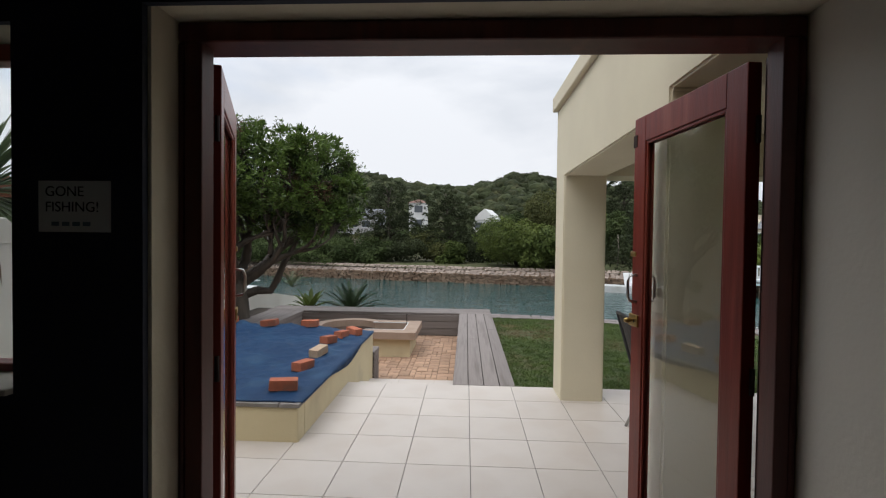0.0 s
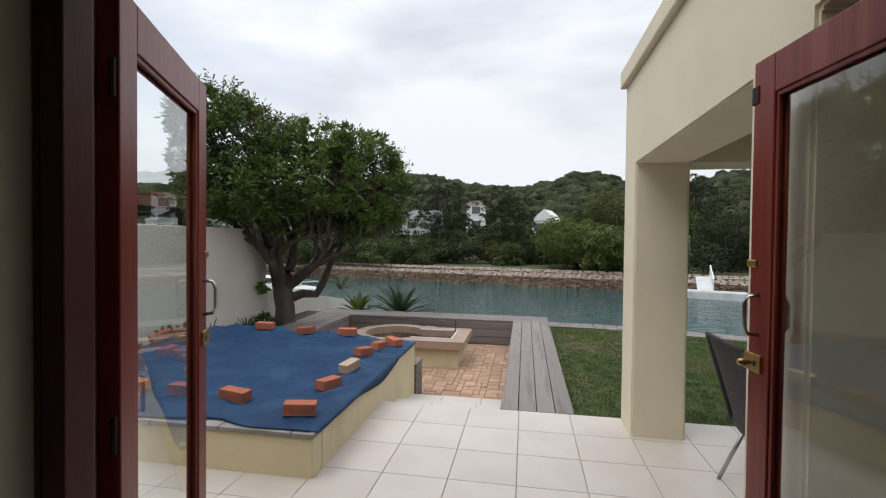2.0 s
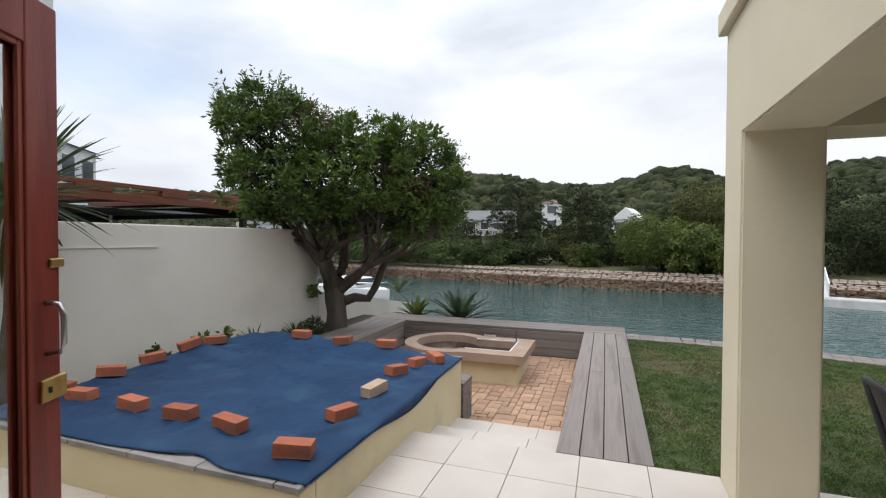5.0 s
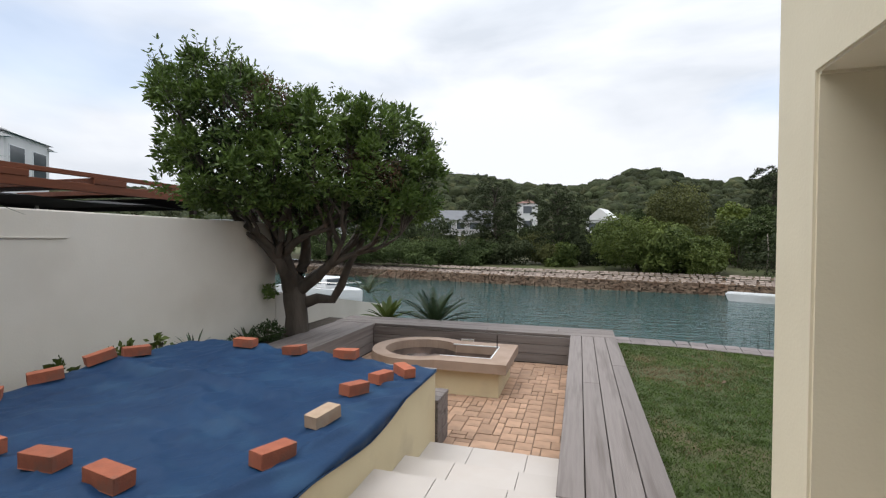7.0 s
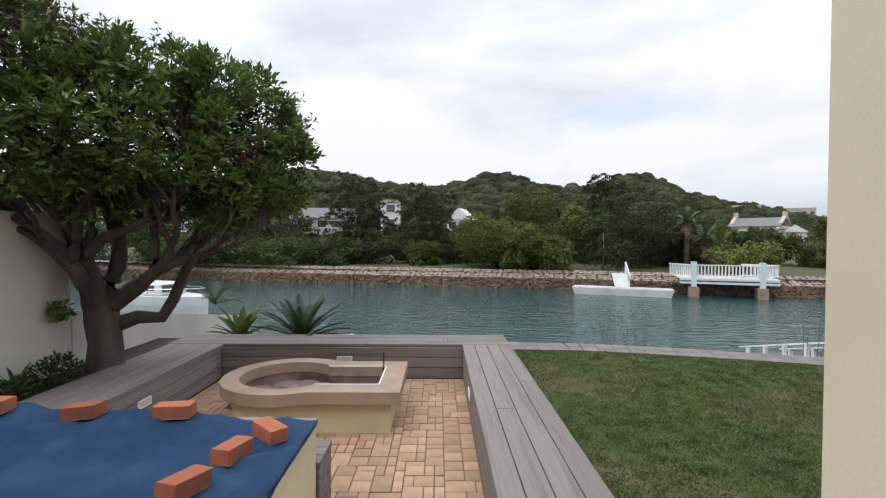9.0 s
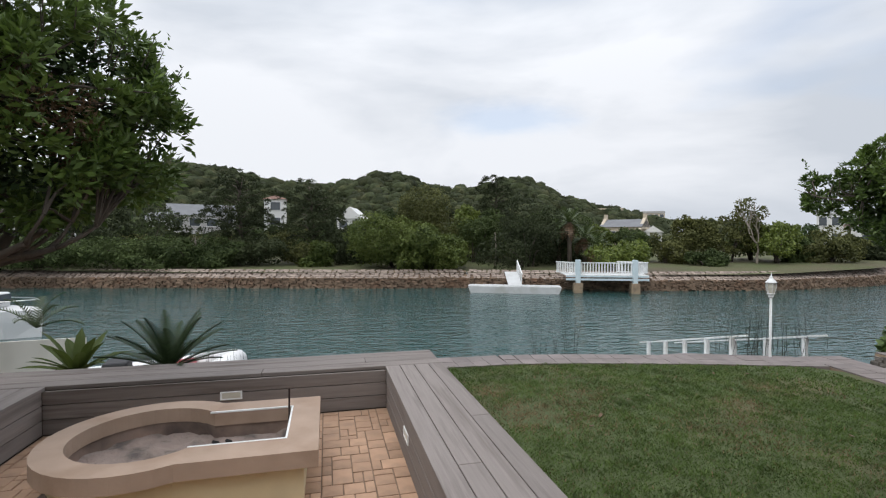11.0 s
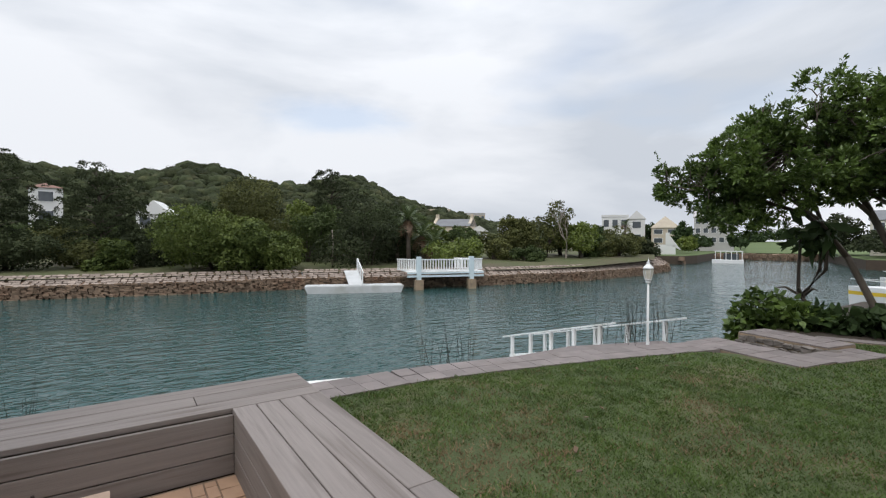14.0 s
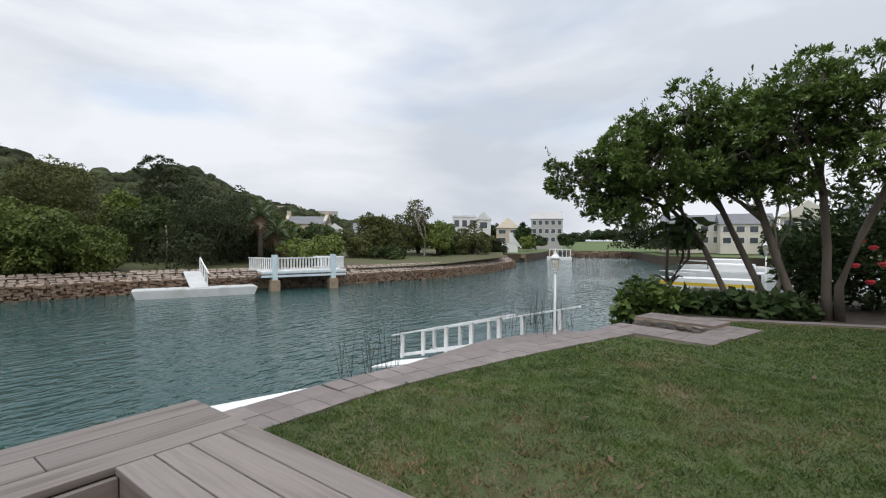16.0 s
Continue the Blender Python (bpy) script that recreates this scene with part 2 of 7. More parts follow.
GLASS = glass_mat("clear_glass")
PAPER = mat("sign_paper", (0.80, 0.80, 0.75), None, 4.0, 0.8, 0.1, 60)
INK = mat("black_ink", (0.02, 0.02, 0.02), None, 4.0, 0.8, 0.0)
FADED_INK = mat("faded_blue_ink", (0.14, 0.2, 0.24), None, 9.0, 0.8, 0.0)
WICKER = mat("black_wicker", (0.030, 0.030, 0.034), (0.018, 0.018, 0.02), 30.0, 0.55, 0.3, 120, vary=0.1)
WHITE = mat("white_paint", (0.76, 0.77, 0.77), (0.68, 0.69, 0.69), 3.0, 0.55, 0.15, 40, stain=(0.58, 0.57, 0.54), stain_scale=2.0)
PALE_BLUE = mat("pale_blue_paint", (0.56, 0.65, 0.69), (0.50, 0.60, 0.64), 3.0, 0.6, 0.15, 40)
DOCK_GREY = mat("grey_white_dock_boards", (0.50, 0.51, 0.51), (0.43, 0.44, 0.44), 2.0, 0.7, 0.2, 30, stain=(0.38, 0.38, 0.36), stain_scale=1.2)
CONCRETE = mat("stained_concrete", (0.33, 0.25, 0.17), (0.22, 0.165, 0.115), 2.0, 0.9, 0.4, 25, stain=(0.12, 0.09, 0.065), stain_scale=1.5)
PAVE = mat("pinkish_grey_paving", (0.205, 0.176, 0.168), (0.158, 0.136, 0.130), 7.0, 0.88, 0.4, 50, vary=0.13, stain=(0.150, 0.128, 0.118), stain_scale=3.0)
SOIL = mat("garden_soil", (0.055, 0.043, 0.032), (0.035, 0.028, 0.02), 6.0, 0.95, 0.8, 30, bump_dist=0.02)
TURF = mat("turf_soil", (0.066, 0.088, 0.030), (0.050, 0.064, 0.023), 1.2, 0.95, 0.8, 60, stain=(0.12, 0.095, 0.052), stain_scale=0.9, bump_dist=0.02)
GRASS = leaf_mat("grass_blade", (0.056, 0.104, 0.019), (0.122, 0.186, 0.042), 0.6, 0.45, 0.3, 4.5)
DRY_GRASS = leaf_mat("dry_grass_blade", (0.19, 0.120, 0.068), (0.27, 0.185, 0.105), 0.7, 0.3, 0.2)
BANK = mat("bank_grass", (0.062, 0.076, 0.026), (0.085, 0.078, 0.038), 0.35, 0.95, 0.8, 6, stain=(0.085, 0.066, 0.044), stain_scale=0.12, bump_dist=0.05)
FIELD = mat("mown_field", (0.080, 0.115, 0.038), (0.095, 0.13, 0.045), 0.1, 0.95, 0.5, 3, bump_dist=0.05)
ROCK = mat("sea_wall_stone", (0.215, 0.152, 0.106), (0.15, 0.102, 0.07), 1.2, 0.9, 0.6, 14, vary=0.32, stain=(0.16, 0.095, 0.06), stain_scale=0.8, bump_dist=0.03, island=True)
CAP = mat("sea_wall_cap_stone", (0.28, 0.225, 0.188), (0.225, 0.18, 0.15), 1.2, 0.9, 0.5, 14, vary=0.2, bump_dist=0.03, island=True)
STONE = mat("field_stone", (0.20, 0.175, 0.155), (0.11, 0.098, 0.088), 9.0, 0.9, 0.6, 40, vary=0.3)
MUD = mat("wet_stone_backing", (0.075, 0.055, 0.04), None, 2.0, 0.9, 0.5, 10)
BARK = mat("grey_brown_bark", (0.105, 0.085, 0.068), (0.045, 0.037, 0.030), 5.0, 0.9, 0.9, 22, stretch=(1, 1, 0.25), bump_dist=0.02)
PALE_BARK = mat("pale_grey_bark", (0.145, 0.118, 0.095), (0.08, 0.066, 0.053), 5.0, 0.9, 0.8, 22, stretch=(1, 1, 0.3), bump_dist=0.02)
DEAD = mat("bleached_twigs", (0.30, 0.26, 0.22), (0.22, 0.19, 0.16), 5.0, 0.9, 0.3, 20)
LEAF = leaf_mat("glossy_dark_leaf", (0.034, 0.068, 0.016), (0.150, 0.225, 0.050), 0.42, plant=0.12)
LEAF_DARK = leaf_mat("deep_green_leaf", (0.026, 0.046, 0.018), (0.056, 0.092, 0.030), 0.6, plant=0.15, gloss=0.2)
LEAF_BROWN = leaf_mat("reddish_dry_leaf", (0.11, 0.06, 0.035), (0.16, 0.10, 0.055))
SCRUB = leaf_mat("olive_scrub_leaf", (0.050, 0.064, 0.022), (0.145, 0.150, 0.050), 0.7, patch=0.5, each=0.45, plant=0.2, gloss=0.2)
PINE = leaf_mat("dark_pine_needle", (0.026, 0.035, 0.018), (0.060, 0.074, 0.034), 0.75, patch=0.5, each=0.5, plant=0.2, gloss=0.15)
BANK_LEAF = leaf_mat("bank_bush_leaf", (0.036, 0.056, 0.022), (0.090, 0.122, 0.042), 0.7, patch=0.5, each=0.45, plant=0.25, gloss=0.15)
CYCAD_LEAF = leaf_mat("dark_cycad_leaf", (0.020, 0.036, 0.015), (0.045, 0.070, 0.028), 0.6, gloss=0.15)
LIME = leaf_mat("yellow_green_leaf", (0.105, 0.15, 0.030), (0.20, 0.25, 0.05))
HEDGE = leaf_mat("mid_green_leaf", (0.050, 0.082, 0.020), (0.150, 0.185, 0.045), 0.6, patch=0.4, each=0.45, plant=0.1, gloss=0.2)
HILL_LEAF = leaf_mat("hill_bush_leaf", (0.036, 0.045, 0.022), (0.072, 0.080, 0.038), 0.85, 0.25, 0.2, 0.13, 0.25, gloss=0.1)
SPIKE = leaf_mat("grey_green_spike", (0.060, 0.095, 0.045), (0.12, 0.155, 0.075))
PALM_LEAF = leaf_mat("palm_frond", (0.045, 0.075, 0.025), (0.09, 0.12, 0.04))
DRY_FROND = leaf_mat("dry_frond", (0.13, 0.075, 0.045), (0.20, 0.13, 0.08))
PETAL = mat("pink_red_petal", (0.62, 0.07, 0.08), None, 20.0, 0.6, 0.1)
REED = mat("dark_reed", (0.035, 0.034, 0.026), None, 10.0, 0.8, 0.0)
ROOF = mat("grey_roof_slate", (0.17, 0.175, 0.185), (0.135, 0.14, 0.15), 1.0, 0.75, 0.4, 6, bump_dist=0.02)
ROOF_TAN = mat("tan_roof", (0.40, 0.35, 0.27), (0.35, 0.30, 0.235), 1.0, 0.8, 0.3, 6)
ROOF_RED = mat("terracotta_roof", (0.20, 0.11, 0.085), None, 1.0, 0.8, 0.3, 6)
HOUSE = mat("white_house_plaster", (0.66, 0.66, 0.65), (0.60, 0.60, 0.59), 0.5, 0.85, 0.1, 8)
HOUSE_GREY = mat("grey_house_plaster", (0.42, 0.41, 0.40), (0.37, 0.36, 0.35), 0.5, 0.85, 0.1, 8)
HOUSE_CREAM = mat("cream_house_plaster", (0.64, 0.60, 0.52), (0.58, 0.545, 0.47), 0.5, 0.85, 0.1, 8)
HILL_CROWN = mat("hill_tree_crown", (0.044, 0.053, 0.025), (0.024, 0.031, 0.015), 0.55, 0.9, 1.0, 1.6, vary=0.42, stain=(0.074, 0.076, 0.038), stain_scale=0.22, bump_dist=0.5, island=True, spec=0.1)
HOUSE_TAN = mat("beige_house_plaster", (0.50, 0.43, 0.34), (0.45, 0.385, 0.30), 0.5, 0.85, 0.1, 8)
PANE = mat("dark_window_pane", (0.05, 0.06, 0.07), (0.08, 0.09, 0.10), 0.6, 0.12, 0.0, spec=0.6)
REDWOOD = mat("red_brown_beam", (0.20, 0.062, 0.028), (0.14, 0.045, 0.022), 2.0, 0.55, 0.2, 14, stretch=(9, 1, 9))
SHADE = mat("charcoal_shade_cloth", (0.022, 0.022, 0.024), None, 6.0, 0.85, 0.3, 60)
GEL = mat("boat_gelcoat", (0.74, 0.74, 0.74), (0.68, 0.68, 0.68), 1.0, 0.25, 0.0)
YELLOW_PAINT = mat("yellow_boat_stripe", (0.72, 0.50, 0.05), None, 1.0, 0.3, 0.0)
RED_VINYL = mat("red_vinyl", (0.36, 0.04, 0.05), None, 3.0, 0.5, 0.1)
BLACK = mat("black_rubber", (0.018, 0.018, 0.02), None, 5.0, 0.6, 0.1)
NAVY = mat("navy_canvas", (0.03, 0.045, 0.09), None, 5.0, 0.8, 0.2)
LENS = mat("frosted_lamp_glass", (0.62, 0.60, 0.52), (0.5, 0.48, 0.40), 5.0, 0.4, 0.1)
WATER = water_mat("teal_canal_water")

# building tools
def to_mesh(name, bm, material, smooth=False):
    me = bpy.data.meshes.new(name)
    bm.normal_update()
    bm.to_mesh(me)
    bm.free()
    me.materials.append(material)
    if smooth:
        me.polygons.foreach_set("use_smooth", [True] * len(me.polygons))
    return me


def part(name, bm, material, parent, label="", smooth=False):
    ob = new(name, to_mesh(name, bm, material, smooth))
    ob.parent = parent
    return tagged(ob, label)


def piece(name, me, parent, m):
    ob = new(name, me)
    ob.parent, ob.matrix_basis = parent, m
    return ob


def thing(name, label, category, m=Matrix(), group="", kind=""):
    ob = new(name)
    ob.matrix_basis = m
    return tagged(ob, label, category, group, kind)


def setting(name, bm, material, label, category, smooth=False):
    return tagged(new(name, to_mesh(name, bm, material, smooth)), label, category, kind="structure")


def stuff(name, me, label, category, parent=None):
    ob = new(name, me)
    ob.parent = parent
    return tagged(ob, label, category if not parent else "", kind="stuff")


def box(bm, x0, x1, y0, y1, z0, z1, bevel=0.0, m=None):
    """A box, with rounded edges where bevel is given, added to bm."""
    one = bmesh.new()
    vs = [one.verts.new((x, y, z)) for z in (z0, z1) for y in (y0, y1) for x in (x0, x1)]
    for f in ((0, 2, 3, 1), (4, 5, 7, 6), (0, 1, 5, 4), (1, 3, 7, 5), (3, 2, 6, 7), (2, 0, 4, 6)):
        one.faces.new([vs[i] for i in f])
    if bevel:
        bmesh.ops.bevel(one, geom=list(one.edges), offset=bevel, segments=2, affect="EDGES", profile=0.5)
    if m:
        one.transform(m)
    tmp = bpy.data.meshes.new("tmp")
    one.to_mesh(tmp)
    one.free()
    bm.from_mesh(tmp)
    bpy.data.meshes.remove(tmp)
    return bm


def boxed(*a, **k):
    return box(bmesh.new(), *a, **k)


def prism(bm, pts, z0, z1, m=None):
    """An upright prism over a plan polygon (anticlockwise)."""
    lo = [bm.verts.new((x, y, z0)) for x, y in pts]
    hi = [bm.verts.new((x, y, z1)) for x, y in pts]
    bm.faces.new(lo[::-1])
    bm.faces.new(hi)
    n = len(pts)
    for i in range(n):
        bm.faces.new((lo[i], lo[(i + 1) % n], hi[(i + 1) % n], hi[i]))
    if m:
        bmesh.ops.transform(bm, matrix=m, verts=lo + hi)
    return bm


def lathe(bm, rings, at=(0, 0), seg=12, z=0.0):
    """A turned shape from rows of (radius, height)."""
    loops = []
    for r, h in rings:
        loops.append([bm.verts.new((at[0] + r * math.cos(2 * math.pi * i / seg), at[1] + r * math.sin(2 * math.pi * i / seg), z + h)) for i in range(seg)])
    for a, b in zip(loops, loops[1:]):
        for i in range(seg):
            bm.faces.new((a[i], a[(i + 1) % seg], b[(i + 1) % seg], b[i]))
    bm.faces.new(loops[0][::-1])
    bm.faces.new(loops[-1])
    return bm


def tube(bm, pts, radii, seg=6):
    """A round limb along points, with a radius at each."""
    pts = [Vector(p) for p in pts]
    loops = []
    for i, p in enumerate(pts):
        d = (pts[min(i + 1, len(pts) - 1)] - pts[max(i - 1, 0)]).normalized()
        u = d.orthogonal().normalized() if abs(d.z) > 0.95 else d.cross(Vector((0, 0, 1))).normalized()
        v = d.cross(u)
        r = radii[i] if hasattr(radii, "__len__") else radii
        loops.append([bm.verts.new(p + r * (math.cos(2 * math.pi * k / seg) * u + math.sin(2 * math.pi * k / seg) * v)) for k in range(seg)])
    for a, b in zip(loops, loops[1:]):
        for k in range(seg):
            bm.faces.new((a[k], a[(k + 1) % seg], b[(k + 1) % seg], b[k]))
    bm.faces.new(loops[0][::-1])
    bm.faces.new(loops[-1])
    return bm


def leaves_mesh(name, centres, rng, length, width, material, up=0.3, droop=0.0, out=None, fold=0.25, face=None, loose=0.5):
    """Folded leaves, four corners and a rib each, one at each centre; out: the way in which each tends to point; face: the way that its upper side looks."""
    n = len(centres)
    d = rng.normal(size=(n, 3))
    d[:, 2] = d[:, 2] * 0.6 + up - droop
    if out is not None:
        d += out
    d /= np.linalg.norm(d, axis=1)[:, None]
    if face is not None:
        up_side = face + rng.normal(size=(n, 3)) * loose
        d = np.cross(up_side, rng.normal(size=(n, 3)))
        d /= np.linalg.norm(d, axis=1)[:, None] + 1e-9
        side = np.cross(up_side, d)
    else:
        side = np.cross(d, rng.normal(size=(n, 3)))
    side /= np.linalg.norm(side, axis=1)[:, None] + 1e-9
    nor = np.cross(d, side)
    s = rng.uniform(0.65, 1.3, (n, 1))
    L, W = length * s, width * s
    a, b = centres, centres + d * L
    mid = centres + d * L * 0.5
    v = np.stack([a, mid + side * W * 0.5 + nor * W * fold, b, mid - side * W * 0.5 + nor * W * fold], 1).reshape(-1, 3)
    return quads(name, v, material)


def quads(name, v, material):
    """A mesh of loose quads from rows of corners."""
    n = len(v) // 4
    me = bpy.data.meshes.new(name)
    me.vertices.add(len(v))
    me.vertices.foreach_set("co", np.ascontiguousarray(v, dtype=np.float32).ravel())
    me.loops.add(4 * n)
    me.loops.foreach_set("vertex_index", np.arange(4 * n, dtype=np.int32))
    me.polygons.add(n)
    me.polygons.foreach_set("loop_start", np.arange(0, 4 * n, 4, dtype=np.int32))
    me.update(calc_edges=True)
    me.materials.append(material)
    return me


def clumps(rng, blobs, n, hollow=0.45):
    """Points in the outer shells of ellipsoids (x, y, z, rx, ry, rz), uneven, and the way outwards at each."""
    vol = np.array([b[3] * b[4] * b[5] for b in blobs]) ** 0.67
    pick = rng.choice(len(blobs), n, p=vol / vol.sum())
    d = rng.normal(size=(n, 3))
    d /= np.linalg.norm(d, axis=1)[:, None]
    r = hollow + (1 - hollow) * rng.uniform(0, 1, (n, 1)) ** 0.6
    wob = 1 + 0.16 * np.sin(5 * d[:, :1] + 3 * pick[:, None]) * np.cos(4 * d[:, 1:2] + 2 * d[:, 2:3] + pick[:, None])
    B = np.array(blobs)[pick]
    return B[:, :3] + d * r * wob * B[:, 3:], d


def lerp(a, b, t):
    return a + (b - a) * t


def tufts(rng, blobs, lumps, size, tips, flat=0.85, keep=0.80):
    """Shoot tips on small lumps that sit on the outside of a crown of ellipsoids, and the way in which each points; lumps: where they sit."""
    c, d = clumps(rng, blobs, lumps, 0.86)
    B = np.array(blobs)
    far = np.min(np.linalg.norm((c[:, None, :] - B[None, :, :3]) / B[None, :, 3:], axis=2), axis=1)
    c, d = c[far > keep], d[far > keep]
    n = len(c)
    r = rng.uniform(size[0], size[1], n)
    w = rng.normal(size=(n * tips, 3)) + np.repeat(d, tips, axis=0) * 0.9 + np.array([0, 0, 0.45])
    w /= np.linalg.norm(w, axis=1)[:, None]
    out = np.repeat(r, tips)[:, None] * rng.uniform(0.72, 1.05, (n * tips, 1))
    return np.repeat(c, tips, axis=0) + w * out * np.array([1, 1, flat]), w, c


def ground_z(x):
    """The lawn falls a little away from the timber seats."""
    return -0.085 - 0.013 * max(0.0, min(x, 12) - 0.55)

# the house that the walk leaves, and its covered porch
bm = bmesh.new()
box(bm, -4.8, -3.2, 1.27, 1.52, -0.3, 3.1)
box(bm, -3.2, -1.36, 1.27, 1.52, -0.3, 1.12)
box(bm, -3.2, -1.36, 1.27, 1.52, 2.2, 3.1)
box(bm, -1.36, -0.95, 1.27, 1.52, -0.3, 3.1)
box(bm, -0.95, 1.0, 1.27, 1.52, 2.265, 3.1)
box(bm, 1.0, 1.26, 1.39, 1.52, -0.3, 3.1)
box(bm, 1.26, 7.0, 1.27, 1.52, -0.3, 3.1)
setting("wall_south", bm, CREAM, "cream plastered house wall with a garden door", "wall")
# thin near-black sheet over the room side, standing for the shade there
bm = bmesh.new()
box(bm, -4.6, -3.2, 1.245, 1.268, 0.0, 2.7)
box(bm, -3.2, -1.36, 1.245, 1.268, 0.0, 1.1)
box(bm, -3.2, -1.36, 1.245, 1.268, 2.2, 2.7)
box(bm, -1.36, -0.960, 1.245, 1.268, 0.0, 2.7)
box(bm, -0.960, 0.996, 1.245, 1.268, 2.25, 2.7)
setting("wall_lining", bm, ROOM_SHADE, "room side of the wall, its shade put in as near-black colour", "wall")
setting("wall_room_east", boxed(0.9965, 1.25, -3.2, 1.3885, 0.0, 2.7), ROOM_PAINT, "pale plastered room wall beside the door", "wall")
# further walls and ceiling in the same shade tone, keeping the room dark
setting("wall_room_west", boxed(-4.8, -4.6, -3.2, 1.268, -0.3, 3.1), ROOM_SHADE, "room wall in near-black that stands for its shade", "wall")
setting("wall_room_north", boxed(-4.6, 1.0, -3.4, -3.2, 0.0, 2.7), ROOM_SHADE, "room wall in near-black that stands for its shade", "wall")
setting("ceiling", boxed(-4.8, 1.25, -3.4, 1.266, 2.702, 2.85), ROOM_SHADE, "room ceiling in near-black that stands for its shade", "ceiling")
# out-of-view floor, given the pale tile to throw light up the walls
setting("room_floor", boxed(-4.6, 1.0, -3.2, 1.5, -0.2, -0.004), TILE, "unseen room floor, pale to bounce light onto the walls", "floor")

# the frame of the garden door and its threshold, their shade put into the wood colour
frame_d = thing("door_frame", "red mahogany frame of the double garden door", "door frame", kind="structure")
part("jamb", boxed(-0.948, -0.928, 1.39, 1.53, 0.0, 2.197, 0.008), SHADED_MAHOGANY, frame_d)
part("jamb", boxed(0.972, 0.996, 1.39, 1.556, 0.0, 2.197, 0.008), SHADED_MAHOGANY, frame_d)
part("head", boxed(-0.948, 0.996, 1.39, 1.53, 2.198, 2.262, 0.008), SHADED_MAHOGANY, frame_d)
part("stop", boxed(-0.924, -0.868, 1.39, 1.463, 0.0, 2.197, 0.004), SHADED_MAHOGANY, frame_d)
part("stop", boxed(0.927, 0.971, 1.39, 1.47, 0.0, 2.197, 0.004), SHADED_MAHOGANY, frame_d)
part("threshold", boxed(-0.948, 0.998, 1.36, 1.53, -0.003, 0.012, 0.004), SHADED_MAHOGANY, frame_d)


def door_leaf(name, hinge, free, label, mirrored):
    """A glazed door leaf, built from its hinge along x, swung open to point at free."""
    w, hgt, th = 0.775, 2.17, 0.05
    ang = math.atan2(free[1] - hinge[1], free[0] - hinge[0])
    leaf = thing(name, label, "door", pose(hinge[0], hinge[1], 0.012, 0, 0, math.degrees(ang)), kind="structure")
    s, top, low = 0.105, 0.125, 0.24
    part("stile", boxed(0, s, -th / 2, th / 2, 0, hgt, 0.004), MEDIUM, leaf)
    part("stile", boxed(w - s, w, -th / 2, th / 2, 0, hgt, 0.004), MEDIUM, leaf)
    part("rail", boxed(s, w - s, -th / 2, th / 2, hgt - top, hgt - 0.001, 0.003), MEDIUM, leaf)
    part("rail", boxed(s, w - s, -th / 2, th / 2, 0.001, low, 0.003), MEDIUM, leaf)
    for y in (-0.019, 0.009):
        bead = bmesh.new()
        box(bead, s, s + 0.014, y, y + 0.01, low, hgt - top, 0.002)
        box(bead, w - s - 0.014, w - s, y, y + 0.01, low, hgt - top, 0.002)
        box(bead, s + 0.014, w - s - 0.014, y, y + 0.01, hgt - top - 0.014, hgt - top, 0.002)
        box(bead, s + 0.014, w - s - 0.014, y, y + 0.01, low, low + 0.014, 0.002)
        part("glazing_bead", bead, MEDIUM, leaf)
    pane = part("pane", boxed(s - 0.004, w - s + 0.004, -0.003, 0.003, low - 0.004, hgt - top + 0.004), GLASS, leaf)
    pane.visible_shadow = False
    for side in ((-1, 1) if mirrored else (-1,)):
        y = side * th / 2
        grip = bmesh.new()
        x = w - 0.05
        tube(grip, [(x, y, 1.268), (x, y + side * 0.035, 1.273), (x, y + side * 0.045, 1.295), (x, y + side * 0.045, 1.37), (x, y + side * 0.035, 1.397), (x, y, 1.402)], 0.007, 8)
        part("handle", grip, STEEL, leaf, "steel pull handle", True)
    part("lock", boxed(w - 0.075, w + 0.012, -0.034, 0.034, 1.145, 1.205, 0.004), BRASS, leaf, "worn brass lock case")
    part("keyhole", boxed(w - 0.052, w - 0.044, -0.0365, 0.0365, 1.167, 1.182), BLACK, leaf)
    knob = tube(bmesh.new(), [(w - 0.03, 0.034, 1.175), (w - 0.03, 0.06, 1.175), (w - 0.03, 0.075, 1.175)], (0.006, 0.014, 0.010), 8)
    part("key_knob", knob, BRASS, leaf, smooth=True)
    part("bolt", boxed(w - 0.04, w + 0.01, -0.032, 0.032, 1.49, 1.515, 0.004), BRASS, leaf, "small brass bolt")
    if mirrored:
        part("top_bolt", boxed(w - 0.03, w + 0.005, -0.029, 0.029, 2.03, 2.09, 0.003), IRON, leaf, "dark iron bolt at the top")
    for z in (0.25, 1.05, 1.9):
        part("hinge", tube(bmesh.new(), [(-0.006, -0.012, z), (-0.006, -0.012, z + 0.09)], 0.008, 8), IRON, leaf)
    return leaf


door_leaf("door_1", (-0.910, 1.537), (-1.214, 2.246), "open glazed mahogany door leaf with a brass lock", False)
door_leaf("door_2", (0.938, 1.548), (0.841, 2.313), "open glazed mahogany door leaf with a brass lock", True)

# window beside the door, its frame and sill
win = thing("window_1", "mahogany framed window with one clear pane", "window", kind="structure")
for a in ((-3.2, -1.36, 2.14, 2.198), (-3.2, -1.36, 1.122, 1.15)):
    part("window_frame", boxed(a[0], a[1], 1.39, 1.46, a[2], a[3], 0.006), MEDIUM, win)
part("window_frame", boxed(-3.2, -3.14, 1.39, 1.46, 1.15, 2.14, 0.006), MEDIUM, win)
pane = part("pane", boxed(-3.14, -1.362, 1.42, 1.426, 1.15, 2.14), GLASS, win)
pane.visible_shadow = False
